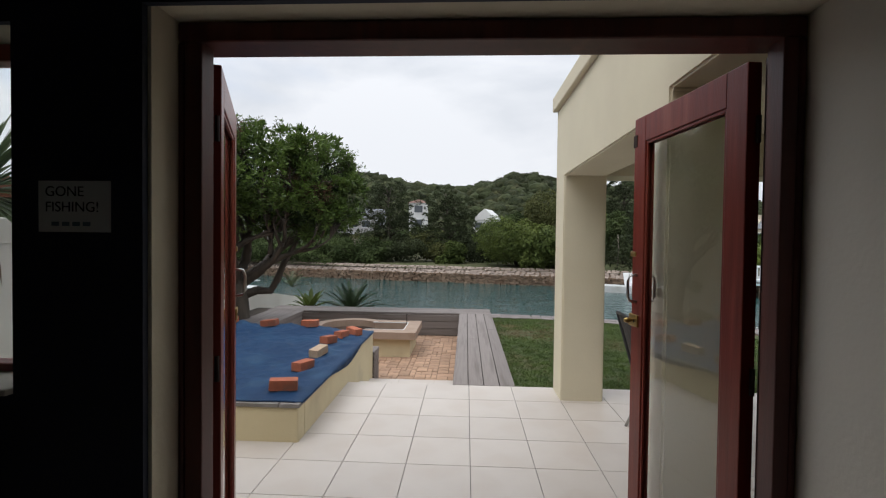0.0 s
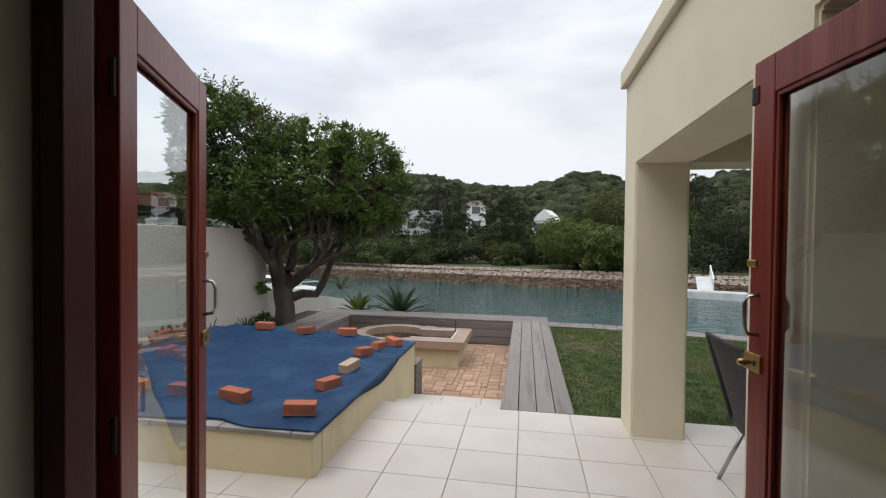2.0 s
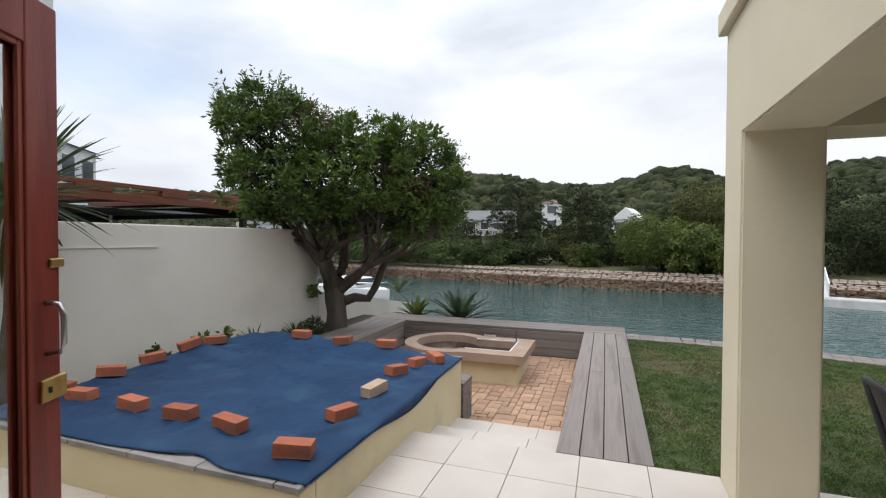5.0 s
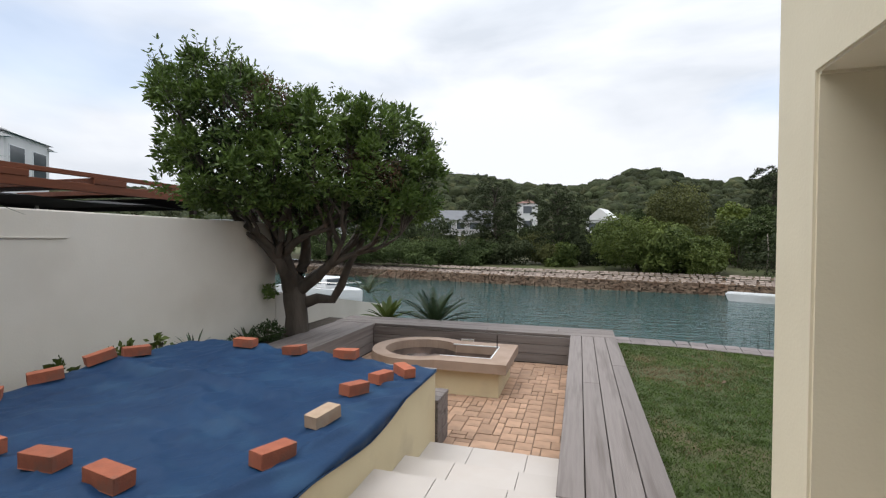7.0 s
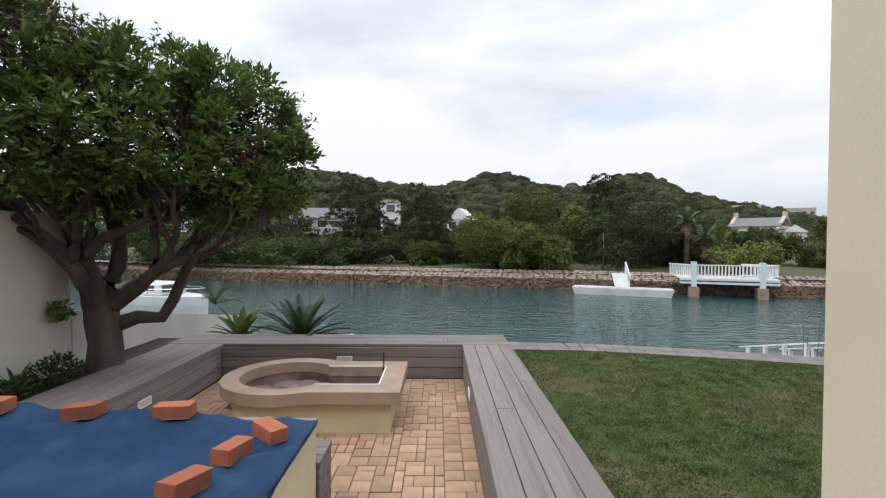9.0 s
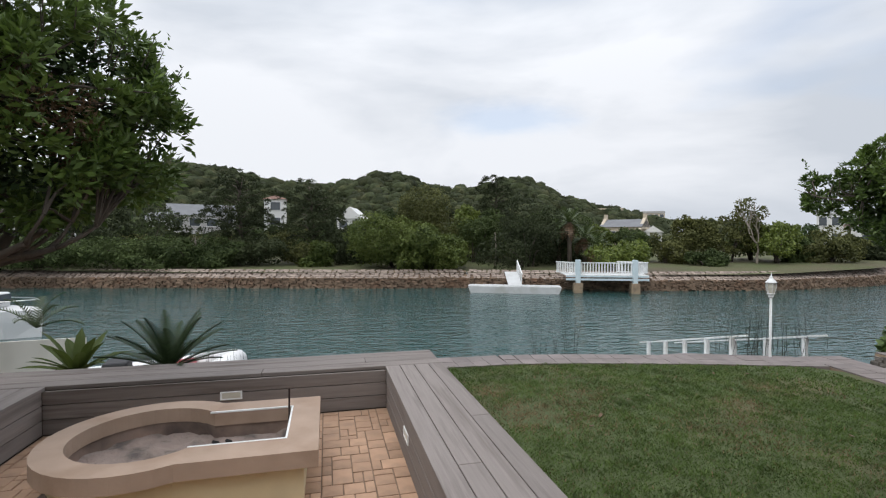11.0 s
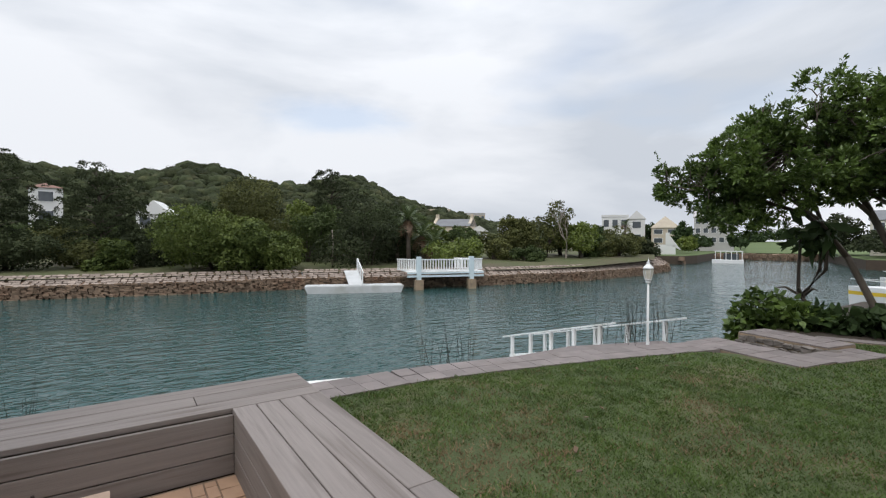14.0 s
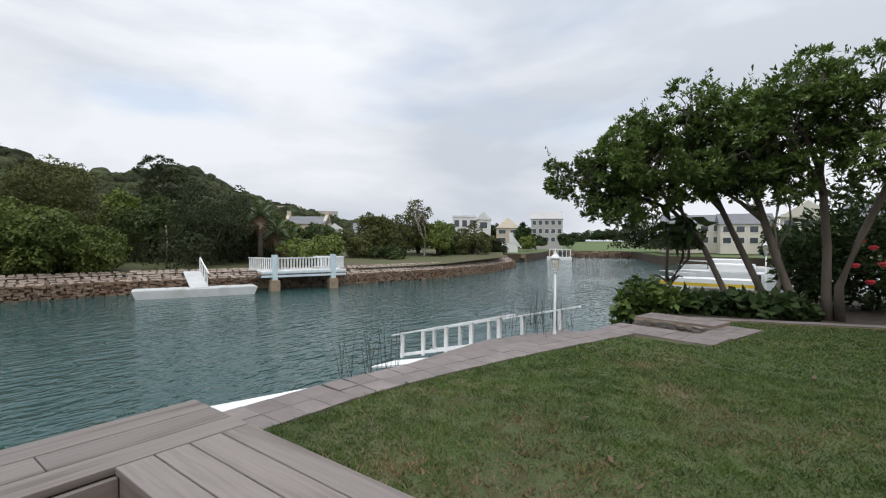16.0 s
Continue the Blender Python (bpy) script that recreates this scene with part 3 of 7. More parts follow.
part("window_sill", boxed(-3.2, -1.36, 1.22, 1.39, 1.10, 1.121, 0.005), GREY_WALL, win, "pale window sill")


def writing(name, text, size, x, z, parent, material):
    cu = bpy.data.curves.new(name, "FONT")
    cu.body, cu.size, cu.extrude = text, size, 0.0004
    tmp = new(name, cu)
    dg = bpy.context.evaluated_depsgraph_get()
    me = bpy.data.meshes.new_from_object(tmp.evaluated_get(dg))
    bpy.data.objects.remove(tmp)
    me.materials.clear()
    me.materials.append(material)
    ob = new(name, me)
    ob.parent = parent
    ob.matrix_basis = pose(x, 1.2425, z, 90, 0, 0)
    return ob


sign = thing("paper_sign", "hand-lettered paper sign on the dark wall", "sign")
part("sheet", boxed(-1.275, -1.055, 1.243, 1.2449, 1.585, 1.735), PAPER, sign)
writing("lettering", "GONE", 0.042, -1.255, 1.690, sign, INK)
writing("lettering", "FISHING!", 0.042, -1.255, 1.645, sign, INK)
for k in range(4):
    part("faded_mark", boxed(-1.235 + k * 0.032, -1.212 + k * 0.032, 1.2422, 1.2428, 1.603, 1.615), FADED_INK, sign)

# covered porch: side wall with two openings, front beam, coping, ceiling
bm = prism(bmesh.new(), [(1.521, 2.94), (1.521, 2.30), (2.19, 2.30), (2.19, 0.0), (2.60, 0.0), (2.60, 2.21), (4.55, 2.21), (4.55, -0.4), (4.95, -0.4), (4.95, 2.94)], 0.93, 1.34)
bm.transform(Matrix(((0, 0, 1, 0), (1, 0, 0, 0), (0, 1, 0, 0), (0, 0, 0, 1))))
bmesh.ops.recalc_face_normals(bm, faces=bm.faces)
bmesh.ops.bevel(bm, geom=bm.edges[:], offset=0.012, segments=2, affect="EDGES")
setting("porch_side_wall", bm, CREAM, "cream plastered porch wall with square columns and wide openings", "wall")
setting("porch_front_beam", boxed(1.341, 7.0, 4.55, 4.95, 2.211, 2.94), CREAM, "cream plastered beam over the porch front", "beam")
setting("porch_ceiling", boxed(1.341, 7.0, 1.521, 4.549, 2.62, 2.75), CREAM, "cream porch ceiling", "ceiling")
setting("porch_column_east", boxed(6.6, 7.0, 4.55, 4.95, -0.4, 2.21, 0.02), CREAM, "cream plastered square porch column", "column")
bm = bmesh.new()
box(bm, 0.885, 1.385, 1.53, 5.0, 2.941, 3.09, 0.01)
box(bm, 1.386, 7.05, 4.5, 5.0, 2.941, 3.09, 0.01)
setting("parapet_coping", bm, CREAM, "cream coping along the porch roof edge", "coping")
setting("porch_roof", boxed(1.386, 7.0, 1.53, 4.5, 2.95, 3.0), ROOF, "flat porch roof", "roof")
setting("house_roof", boxed(-4.9, 1.3, -3.5, 1.6, 3.101, 3.25), ROOF, "flat house roof", "roof")

# terrace: screed, tiles of 45 cm and three steps down to the sunken seats
terrace = setting("terrace_floor", boxed(-4.8, 7.0, 1.5, 4.935, -0.35, -0.008), GROUT, "terrace of large pale ceramic tiles", "floor")
tile_me = to_mesh("tile", boxed(-0.2225, 0.2225, -0.2225, 0.2225, -0.012, 0.0, 0.002), TILE)
for i in range(-11, 8):
    for j in range(-3, 4):
        x, y = 0.03 + 0.45 * i + 0.225, 3.15 + 0.45 * j + 0.225
        if -4.06 < x < -1.3 and y > 3.5:
            continue
        piece("tile", tile_me, terrace, pose(x, y, 0.0, 0, 0, 90 * ((i + j) % 4)))
edge_me = to_mesh("tile", boxed(-0.2225, 0.2225, -0.12, 0.12, -0.012, 0.0, 0.002), TILE)
for i in range(-11, 8):
    piece("tile", edge_me, terrace, pose(0.03 + 0.45 * i + 0.225, 1.675, 0.0))
steps = thing("garden_steps", "three pale tiled steps down to the fire pit", "steps", kind="structure")
part("step_core", boxed(-1.288, -0.14, 4.936, 5.49, -0.6, -0.165), GROUT, steps)
part("step_core", boxed(-1.288, -0.14, 5.491, 6.12, -0.6, -0.322), GROUT, steps)
for y0, y1, z in ((4.95, 5.50, -0.157), (5.505, 6.13, -0.314)):
    for x0, x1 in ((-1.288, -0.895), (-0.89, -0.425), (-0.42, -0.142)):
        part("tile", boxed(x0, x1, y0, y1, z - 0.012, z, 0.002), TILE, steps)
for y, z0, z1 in ((4.938, -0.157, -0.013), (5.503, -0.314, -0.17), (6.128, -0.47, -0.327)):
    part("riser", boxed(-1.288, -0.142, y - 0.002, y + 0.008, z0, z1, 0.001), TILE, steps)

# sunken floor of mixed clay pavers in dark joints
sunk = setting("sunken_floor", boxed(-3.52, -0.12, 6.12, 9.78, -0.7, -0.482), SAND, "sunken floor of mixed orange clay pavers", "floor")
rng = random.Random(4)
UNIT, NX, NY = 0.085, 41, 43
taken = [[False] * NY for _ in range(NX)]
shapes = [(2, 2), (2, 2), (2, 3), (3, 2), (2, 1), (1, 2), (2, 2)]
paver_me = {}
count = 0
rest = bmesh.new()
for j in range(NY):
    for i in range(NX):
        if taken[i][j]:
            continue
        for w, h in rng.sample(shapes, len(shapes)) + [(1, 1)]:
            if i + w <= NX and j + h <= NY and not any(taken[i + a][j + b] for a in range(w) for b in range(h)):
                break
        for a in range(w):
            for b in range(h):
                taken[i + a][j + b] = True
        x, y = -3.50 + UNIT * (i + w / 2) * 0.975, 6.135 + UNIT * (j + h / 2) * 0.985
        if (w, h) not in paver_me:
            g = 0.0045
            paver_me[(w, h)] = to_mesh("paver", boxed(-UNIT * w * 0.4875 + g, UNIT * w * 0.4875 - g, -UNIT * h * 0.4925 + g, UNIT * h * 0.4925 - g, -0.025, 0.0, 0.004), PAVER)
        m = pose(x, y, -0.47 + rng.uniform(-0.003, 0.003), rng.uniform(-0.5, 0.5), rng.uniform(-0.5, 0.5), rng.uniform(-0.6, 0.6))
        if count < 300 and (x > -2.6 or y > 8.9):
            piece("paver", paver_me[(w, h)], sunk, m)
            count += 1
        else:
            tmp = paver_me[(w, h)].copy()
            tmp.transform(m)
            rest.from_mesh(tmp)
            bpy.data.meshes.remove(tmp)
stuff("paver_field", to_mesh("paver_field", rest, PAVER), "orange clay pavers of mixed sizes", "paving", sunk)

setting("house_base", boxed(2.25, 6.98, -3.4, 1.26, -0.6, -0.03), GROUT, "plain floor under the rest of the house", "floor")

# timber seats round the fire pit: fronts of three boards, tops of planks
def seat_run(name, label, core, fronts, tops):
    seat = thing(name, label, "bench", kind="structure")
    part("carcass", boxed(*core), SOIL, seat)
    for front in fronts:
        part("front_board", boxed(*front, 0.004), TIMBER if front[3] - front[2] > 0.5 else TIMBER_X, seat)
    for top in tops:
        part("plank", boxed(*top, 0.005), TIMBER if top[3] - top[2] > top[1] - top[0] else TIMBER_X, seat)
    return seat


rows3 = ((-0.47, -0.327), (-0.319, -0.181), (-0.173, -0.042))
east_tops = []
for k in range(4):
    x0 = -0.145 + k * 0.1705
    for y0, y1 in (((4.96, 9.80),), ((4.96, 7.30), (7.306, 9.80)), ((4.96, 9.80),), ((4.96, 8.10), (8.106, 9.80)))[k]:
        east_tops.append((x0, x0 + 0.163, y0, y1, -0.04, 0.0))
seat_run("timber_seat_east", "long weathered grey timber seat beside the lawn", (-0.10, 0.515, 4.97, 9.74, -0.7, -0.042),
         [(-0.140, -0.105, 6.12, 9.765, a, b) for a, b in rows3] + [(-0.140, -0.105, 4.95, 6.119, a, b) for a, b in rows3] + [(0.517, 0.535, 4.96, 9.80, -0.16, -0.042)], east_tops)
north_tops = []
for k in range(3):
    y0 = 9.765 + k * 0.235
    splits = ((-4.3, -1.5, 0.53), (-4.3, -0.35, 0.53), (-4.3, -2.4, 0.53))[k]
    for a, b in zip(splits, splits[1:]):
        north_tops.append((a, b - 0.005, y0 + (0.04 if k == 0 else 0), y0 + 0.228, -0.038, 0.002))
seat_run("timber_seat_north", "weathered grey timber seat beside the canal", (-4.28, 0.52, 9.81, 10.44, -0.9, -0.04),
         [(-3.52, -0.141, 9.768, 9.803, a, b) for a, b in rows3] + [(-4.3, 0.53, 10.446, 10.47, -0.9, -0.04)], north_tops)
west_tops = [(-4.26 + k * 0.19, -4.26 + k * 0.19 + 0.183, 6.32, 9.80, -0.04, 0.0) for k in range(4)]
seat_run("timber_seat_west", "weathered grey timber seat beside the tree", (-4.24, -3.56, 6.33, 9.76, -0.7, -0.042),
         [(-3.555, -3.52, 6.32, 9.765, a, b) for a, b in rows3], west_tops)
seat_run("timber_seat_south", "short weathered timber seat behind the pool wall", (-3.48, -1.31, 6.315, 6.62, -0.7, -0.042),
         [(-3.5, -1.275, 6.625, 6.66, a, b) for a, b in rows3] + [(-1.305, -1.27, 6.30, 6.624, a, b) for a, b in rows3],
         [(-3.5, -1.268, 6.30 + k * 0.122, 6.416 + k * 0.122, -0.04, 0.0) for k in range(3)])


def step_light(m):
    lamp = thing("step_light", "cream recessed step light in the seat front", "light", m, "lights in the seat fronts")
    bm = bmesh.new()
    box(bm, -0.11, 0.11, 0.0, 0.012, 0.03, 0.045, 0.003)
    box(bm, -0.11, 0.11, 0.0, 0.012, -0.045, -0.03, 0.003)
    box(bm, -0.11, -0.092, 0.0, 0.012, -0.03, 0.03, 0.003)
    box(bm, 0.092, 0.11, 0.0, 0.012, -0.03, 0.03, 0.003)
    part("rim", bm, WHITE, lamp)
    part("diffuser", boxed(-0.092, 0.092, 0.0, 0.005, -0.03, 0.03), LENS, lamp)
    return lamp


lamp_a = step_light(pose(-1.80, 9.768, -0.207, 0, 0, 180))
copy_thing(lamp_a, pose(-3.52, 8.05, -0.22, 0, 0, -90))
copy_thing(lamp_a, pose(-0.14, 8.35, -0.22, 0, 0, 90))

# keyhole-shaped fire pit: plastered base, sandstone slabs, sooty hollow
CX, CY, R_OUT, R_IN = -2.15, 8.43, 0.71, 0.525
XR, Y0, Y1 = -0.87, 7.81, 8.99
xi, yi0, yi1 = -1.10, 8.07, 8.77


def keyhole(r, xr, y0, y1, n=26):
    """Plan outline, anticlockwise: a round end to the west, a straight end to the east."""
    pts = [(xr, y0), (xr, y1)]
    a0 = math.asin(min(0.98, (y1 - CY) / r))
    a1 = 2 * math.pi - math.asin(min(0.98, (CY - y0) / r))
    for k in range(n + 1):
        a = lerp(a0, a1, k / n)
        pts.append((CX + r * math.cos(a), CY + r * math.sin(a)))
    return pts


def ring(bm, outer, inner, z0, z1):
    """A flat ring between two outlines of the same count."""
    n = len(outer)
    o0, o1 = [[bm.verts.new((x, y, z)) for x, y in outer] for z in (z0, z1)]
    i0, i1 = [[bm.verts.new((x, y, z)) for x, y in inner] for z in (z0, z1)]
    for k in range(n):
        q = (k + 1) % n
        bm.faces.new((o1[k], o1[q], i1[q], i1[k]))
        bm.faces.new((o0[k], i0[k], i0[q], o0[q]))
        bm.faces.new((o0[k], o0[q], o1[q], o1[k]))
        bm.faces.new((i0[k], i1[k], i1[q], i0[q]))
    return bm


pit = thing("fire_pit", "keyhole-shaped fire pit of yellow plaster with sandstone slabs", "fire pit", pose(0, 0, -0.05))
inner = keyhole(R_IN, xi, yi0, yi1)
base_out = keyhole(R_OUT - 0.09, XR - 0.10, Y0 + 0.09, Y1 - 0.09)
part("base", ring(bmesh.new(), base_out, keyhole(R_IN + 0.03, xi + 0.03, yi0 - 0.03, yi1 + 0.03), -0.47, -0.101), YELLOW, pit)
part("lining", ring(bmesh.new(), keyhole(R_IN + 0.028, xi + 0.028, yi0 - 0.028, yi1 + 0.028), inner, -0.40, -0.06), SOOT, pit)
slab_out, slab_in = keyhole(R_OUT, XR, Y0, Y1), keyhole(R_IN - 0.005, xi - 0.012, yi0 + 0.01, yi1 - 0.01)
cuts = [0, 1, 2, 7, 12, 17, 23, len(slab_out)]
for a, b in zip(cuts, cuts[1:]):
    bm = bmesh.new()
    idx = [k % len(slab_out) for k in range(a, b + 1)]
    grid = [[bm.verts.new((p[0], p[1], z)) for p, z in ((slab_out[k], -0.10), (slab_out[k], -0.006), (slab_out[k], 0.02), (slab_in[k], 0.02), (slab_in[k], -0.10))] for k in idx]
    for g, h in zip(grid, grid[1:]):
        for q in range(5):
            bm.faces.new((g[q], h[q], h[(q + 1) % 5], g[(q + 1) % 5]))
    bm.faces.new(grid[0][::-1])
    bm.faces.new(grid[-1])
    bmesh.ops.scale(bm, vec=(0.998, 0.998, 1), verts=bm.verts, space=Matrix.Translation((-1.5, -8.45, 0)))
    part("slab", bm, SANDSTONE, pit)
bm = bmesh.new()
n_ash = 22
ash = [[bm.verts.new((lerp(CX - 0.52, xi, i / n_ash), lerp(7.96, 9.0, j / n_ash), -0.20 + 0.05 * noise.noise((i * 0.5, j * 0.5, 1)) + 0.02 * noise.noise((i * 1.3, j * 1.3, 4)))) for j in range(n_ash + 1)] for i in range(n_ash + 1)]
for i in range(n_ash):
    for j in range(n_ash):
        bm.faces.new((ash[i][j], ash[i + 1][j], ash[i + 1][j + 1], ash[i][j + 1]))
part("ash_bed", bm, ASH, pit, "bed of grey ash", True)
bm = bmesh.new()
box(bm, -1.78, xi + 0.004, yi1 - 0.012, yi1 + 0.004, 0.010, 0.024, 0.002)
box(bm, -1.78, xi + 0.004, yi0 - 0.004, yi0 + 0.012, 0.010, 0.024, 0.002)
box(bm, xi - 0.012, xi + 0.004, yi0 + 0.012, yi1 - 0.012, 0.010, 0.024, 0.002)
part("angle_iron", bm, WHITE, pit, "white painted steel edge strip")
for k in range(9):
    part("charcoal", boxed(-0.03, 0.03, -0.012, 0.012, -0.012, 0.012, 0.004, pose(-1.9 + 0.1 * (k % 5), 8.3 + 0.09 * (k % 4), -0.165, 20 * k, 0, 47 * k)), CHAR, pit)
poker = thing("fire_poker", "thin rusty iron poker standing in the pit", "poker")
part("rod", tube(bmesh.new(), [(-1.13, 8.72, -0.33), (-1.13, 8.725, 0.125)], 0.008, 8), IRON, poker)
part("tip", tube(bmesh.new(), [(-1.13, 8.725, 0.126), (-1.13, 8.725, 0.145)], (0.010, 0.006), 8), IRON, poker)

# raised pool with slate coping, covered by blue cloth weighed down with bricks
pool = thing("raised_pool", "raised yellow plastered pool with grey coping", "pool", kind="structure")
for wall_ in ((-4.06, -1.29, 3.42, 3.57, -0.1), (-1.44, -1.29, 3.571, 6.29, -0.5), (-4.06, -1.441, 6.15, 6.29, -0.5), (-4.06, -3.92, 3.571, 6.149, -0.1)):
    part("pool_wall", boxed(*wall_, 0.268, 0.012), YELLOW, pool)
part("pool_floor", boxed(-3.92, -1.44, 3.57, 6.15, -0.2, -0.15), GROUT, pool)
xs = [-4.075, -3.55, -3.02, -2.50, -1.97, -1.435]
for a, b in zip(xs, xs[1:]):
    part("coping_stone", boxed(a, b - 0.006, 3.405, 3.585, 0.270, 0.302, 0.004), SLATE, pool)
    part("coping_stone", boxed(a, b - 0.006, 6.14, 6.305, 0.270, 0.302, 0.004), SLATE, pool)
ys = [3.405, 4.0, 4.55, 5.15, 5.75, 6.305]
for a, b in zip(ys, ys[1:]):
    part("coping_stone", boxed(-1.432, -1.278, a, b - 0.006, 0.270, 0.302, 0.004), SLATE, pool)
    part("coping_stone", boxed(-4.08, -3.93, max(a, 3.62), min(b, 6.13) - 0.006, 0.270, 0.300, 0.004), SLATE, pool)


def cloth_z(x, y):
    """The cloth lies over a frame inside the coping and hangs down to it at the front and at the garden side."""
    near = min(1.0, max(0.0, (y - 3.43) / 0.30))
    side = min(1.0, max(0.0, (-1.31 - x) / 0.26))
    drop = (1 - near * near * (3 - 2 * near)) + (1 - side * side * (3 - 2 * side))
    base = 0.326 + 0.062 * min(1.0, max(0.0, (y - 3.7) / 2.2)) * min(1.0, max(0.0, (-1.7 - x) / 0.7))
    z = base - (base - 0.307) * min(1.0, drop)
    inner_ = near * side
    z += inner_ * (0.030 * noise.noise((x * 1.3, y * 1.3, 0)) + 0.020 * noise.noise((x * 3.4, y * 3.4, 3)) + 0.010 * noise.noise((x * 9, y * 9, 5)))
    z -= 0.045 * inner_ * math.exp(-((x + 2.7) ** 2 + (y - 5.0) ** 2) / 0.9)
    z += 0.03 * inner_ * max(0.0, noise.noise((x * 2.0 + y * 3.0, y * 0.8 - x * 0.3, 9)))
    z += 0.045 * inner_ * math.exp(-((y - 5.18 - 0.12 * math.sin(x * 1.3)) / 0.09) ** 2) * min(1.0, max(0.0, (-1.9 - x) / 0.6))
    z += inner_ * 0.016 * (1 - abs(noise.noise((x * 2.6 + 4, y * 2.6, 7)))) ** 6 + inner_ * 0.012 * (1 - abs(noise.noise((x * 5.5, y * 4.0 + 2, 11)))) ** 6
    # pulled folds along the front and the garden side
    for fx, fy, turn_, long_, wide_, high in ((-1.95, 3.66, 0.5, 0.30, 0.035, 0.035), (-2.45, 3.62, 0.25, 0.22, 0.03, 0.028), (-1.50, 4.05, 1.2, 0.30, 0.035, 0.040), (-1.42, 4.62, 1.4, 0.26, 0.03, 0.035), (-1.45, 5.20, 1.1, 0.24, 0.03, 0.035), (-1.50, 5.62, 0.8, 0.24, 0.03, 0.04), (-2.9, 4.4, 0.2, 0.5, 0.03, 0.016), (-2.2, 4.7, -0.3, 0.45, 0.03, 0.016), (-3.3, 5.5, 0.1, 0.6, 0.035, 0.02)):
        du, dv = (x - fx) * math.cos(turn_) + (y - fy) * math.sin(turn_), -(x - fx) * math.sin(turn_) + (y - fy) * math.cos(turn_)
        z += high * math.exp(-(du / long_) ** 2 - (dv / wide_) ** 2)
    return z


def front_edge(x):
    """The loose front edge of the cloth, drawn back in shallow bays between the bricks."""
    return 3.445 + 0.018 * math.sin((x + 4.0) * 4.3) + 0.02 * noise.noise((x * 3.0, 0.5, 2.0)) + 0.045 * math.exp(-((x + 2.05) / 0.16) ** 2)


cover = bmesh.new()
NXc, NYc = 130, 130
gridv = []
for i in range(NXc + 1):
    row = []
    for j in range(NYc + 1):
        u, v = i / NXc, j / NYc
        y = lerp(front_edge(lerp(-4.04, -1.302, u)), 6.22 + 0.03 * math.sin(u * 7), v)
        x = lerp(-4.04, -1.302 - 0.02 * math.sin(v * 11) - 0.03 * max(0, math.sin(v * 5 + 1)), u)
        row.append(cover.verts.new((x, y, cloth_z(x, y))))
    gridv.append(row)
for j, q in enumerate(gridv[NXc]):
    q.co.x, q.co.z = -1.271, 0.309


def hang(v):
    return 0.015 + 0.075 * max(0.0, math.sin(v * 6.5 - 1.6)) * min(1.0, v * 2)


gridv.append([cover.verts.new((-1.266 - 0.004 * math.sin(j * 0.5), q.co.y, 0.309 - hang(j / NYc))) for j, q in enumerate(gridv[NXc])])
for i in range(NXc + 1):
    for j in range(NYc):
        cover.faces.new((gridv[i][j], gridv[i + 1][j], gridv[i + 1][j + 1], gridv[i][j + 1]))
pool_cover = thing("pool_cover", "faded blue cloth cover spread over the raised pool", "pool cover")
cloth = part("cloth", cover, TARP, pool_cover, "", True)
hem_a = [(lerp(-4.0, -1.32, q / 40), front_edge(lerp(-4.0, -1.32, q / 40)) - 0.004, cloth_z(lerp(-4.0, -1.32, q / 40), front_edge(lerp(-4.0, -1.32, q / 40))) + 0.004) for q in range(41)]
part("hem", tube(bmesh.new(), hem_a, 0.007, 5), TARP, pool_cover, "rolled hem of the cloth")
hem_b = [(-1.264, lerp(3.48, 6.21, q / 40), 0.309 - hang(q / 40)) for q in range(41)]
part("hem", tube(bmesh.new(), hem_b, 0.004, 5), TARP, pool_cover, "rolled hem of the cloth")
cloth.modifiers.new("thick", "SOLIDIFY").thickness = 0.003


def weathered_brick(name, material, seed):
    bm = boxed(-0.111, 0.111, -0.053, 0.053, 0.0, 0.082, 0.005)
    r = random.Random(seed)
    for v in bm.verts:
        v.co += Vector((r.uniform(-1, 1), r.uniform(-1, 1), r.uniform(-0.5, 1))) * 0.0022
    return to_mesh(name, bm, material)


brick_a, brick_b = weathered_brick("brick", BRICK, 1), weathered_brick("brick", PALE_BRICK, 2)
bricks = [(-3.62, 3.88, 4), (-3.06, 3.87, -6), (-2.59, 3.86, 3), (-2.12, 3.82, -5), (-1.50, 3.66, 18), (-1.55, 4.26, 74), (-1.57, 4.79, 78), (-1.62, 5.31, 74), (-1.56, 5.66, 80),
          (-1.47, 5.95, 138), (-2.11, 6.11, 4), (-2.67, 6.12, -3), (-3.24, 6.12, 0), (-4.0, 5.56, 62), (-3.99, 5.22, 66), (-4.0, 4.79, 60), (-3.98, 4.36, 52), (-3.97, 3.93, 14)]
for k, (x, y, turn) in enumerate(bricks):
    a = radians(turn)
    zs = [cloth_z(x + sx * 0.1 * math.cos(a), y + sx * 0.1 * math.sin(a)) for sx in (-1, 1)]
    tilt = -math.degrees(math.atan2(zs[1] - zs[0], 0.2))
    ob = new("brick", brick_b if k == 6 else brick_a)
    ob.matrix_basis = Matrix.Translation((x, y, sum(zs) / 2 + 0.003)) @ Euler((0, 0, a)).to_matrix().to_4x4() @ Euler((0, radians(tilt), 0)).to_matrix().to_4x4()
    tagged(ob, "pale sandy clay brick weighing down the blue cover" if k == 6 else "red clay brick weighing down the blue cover", "brick", "bricks on the pool cover")

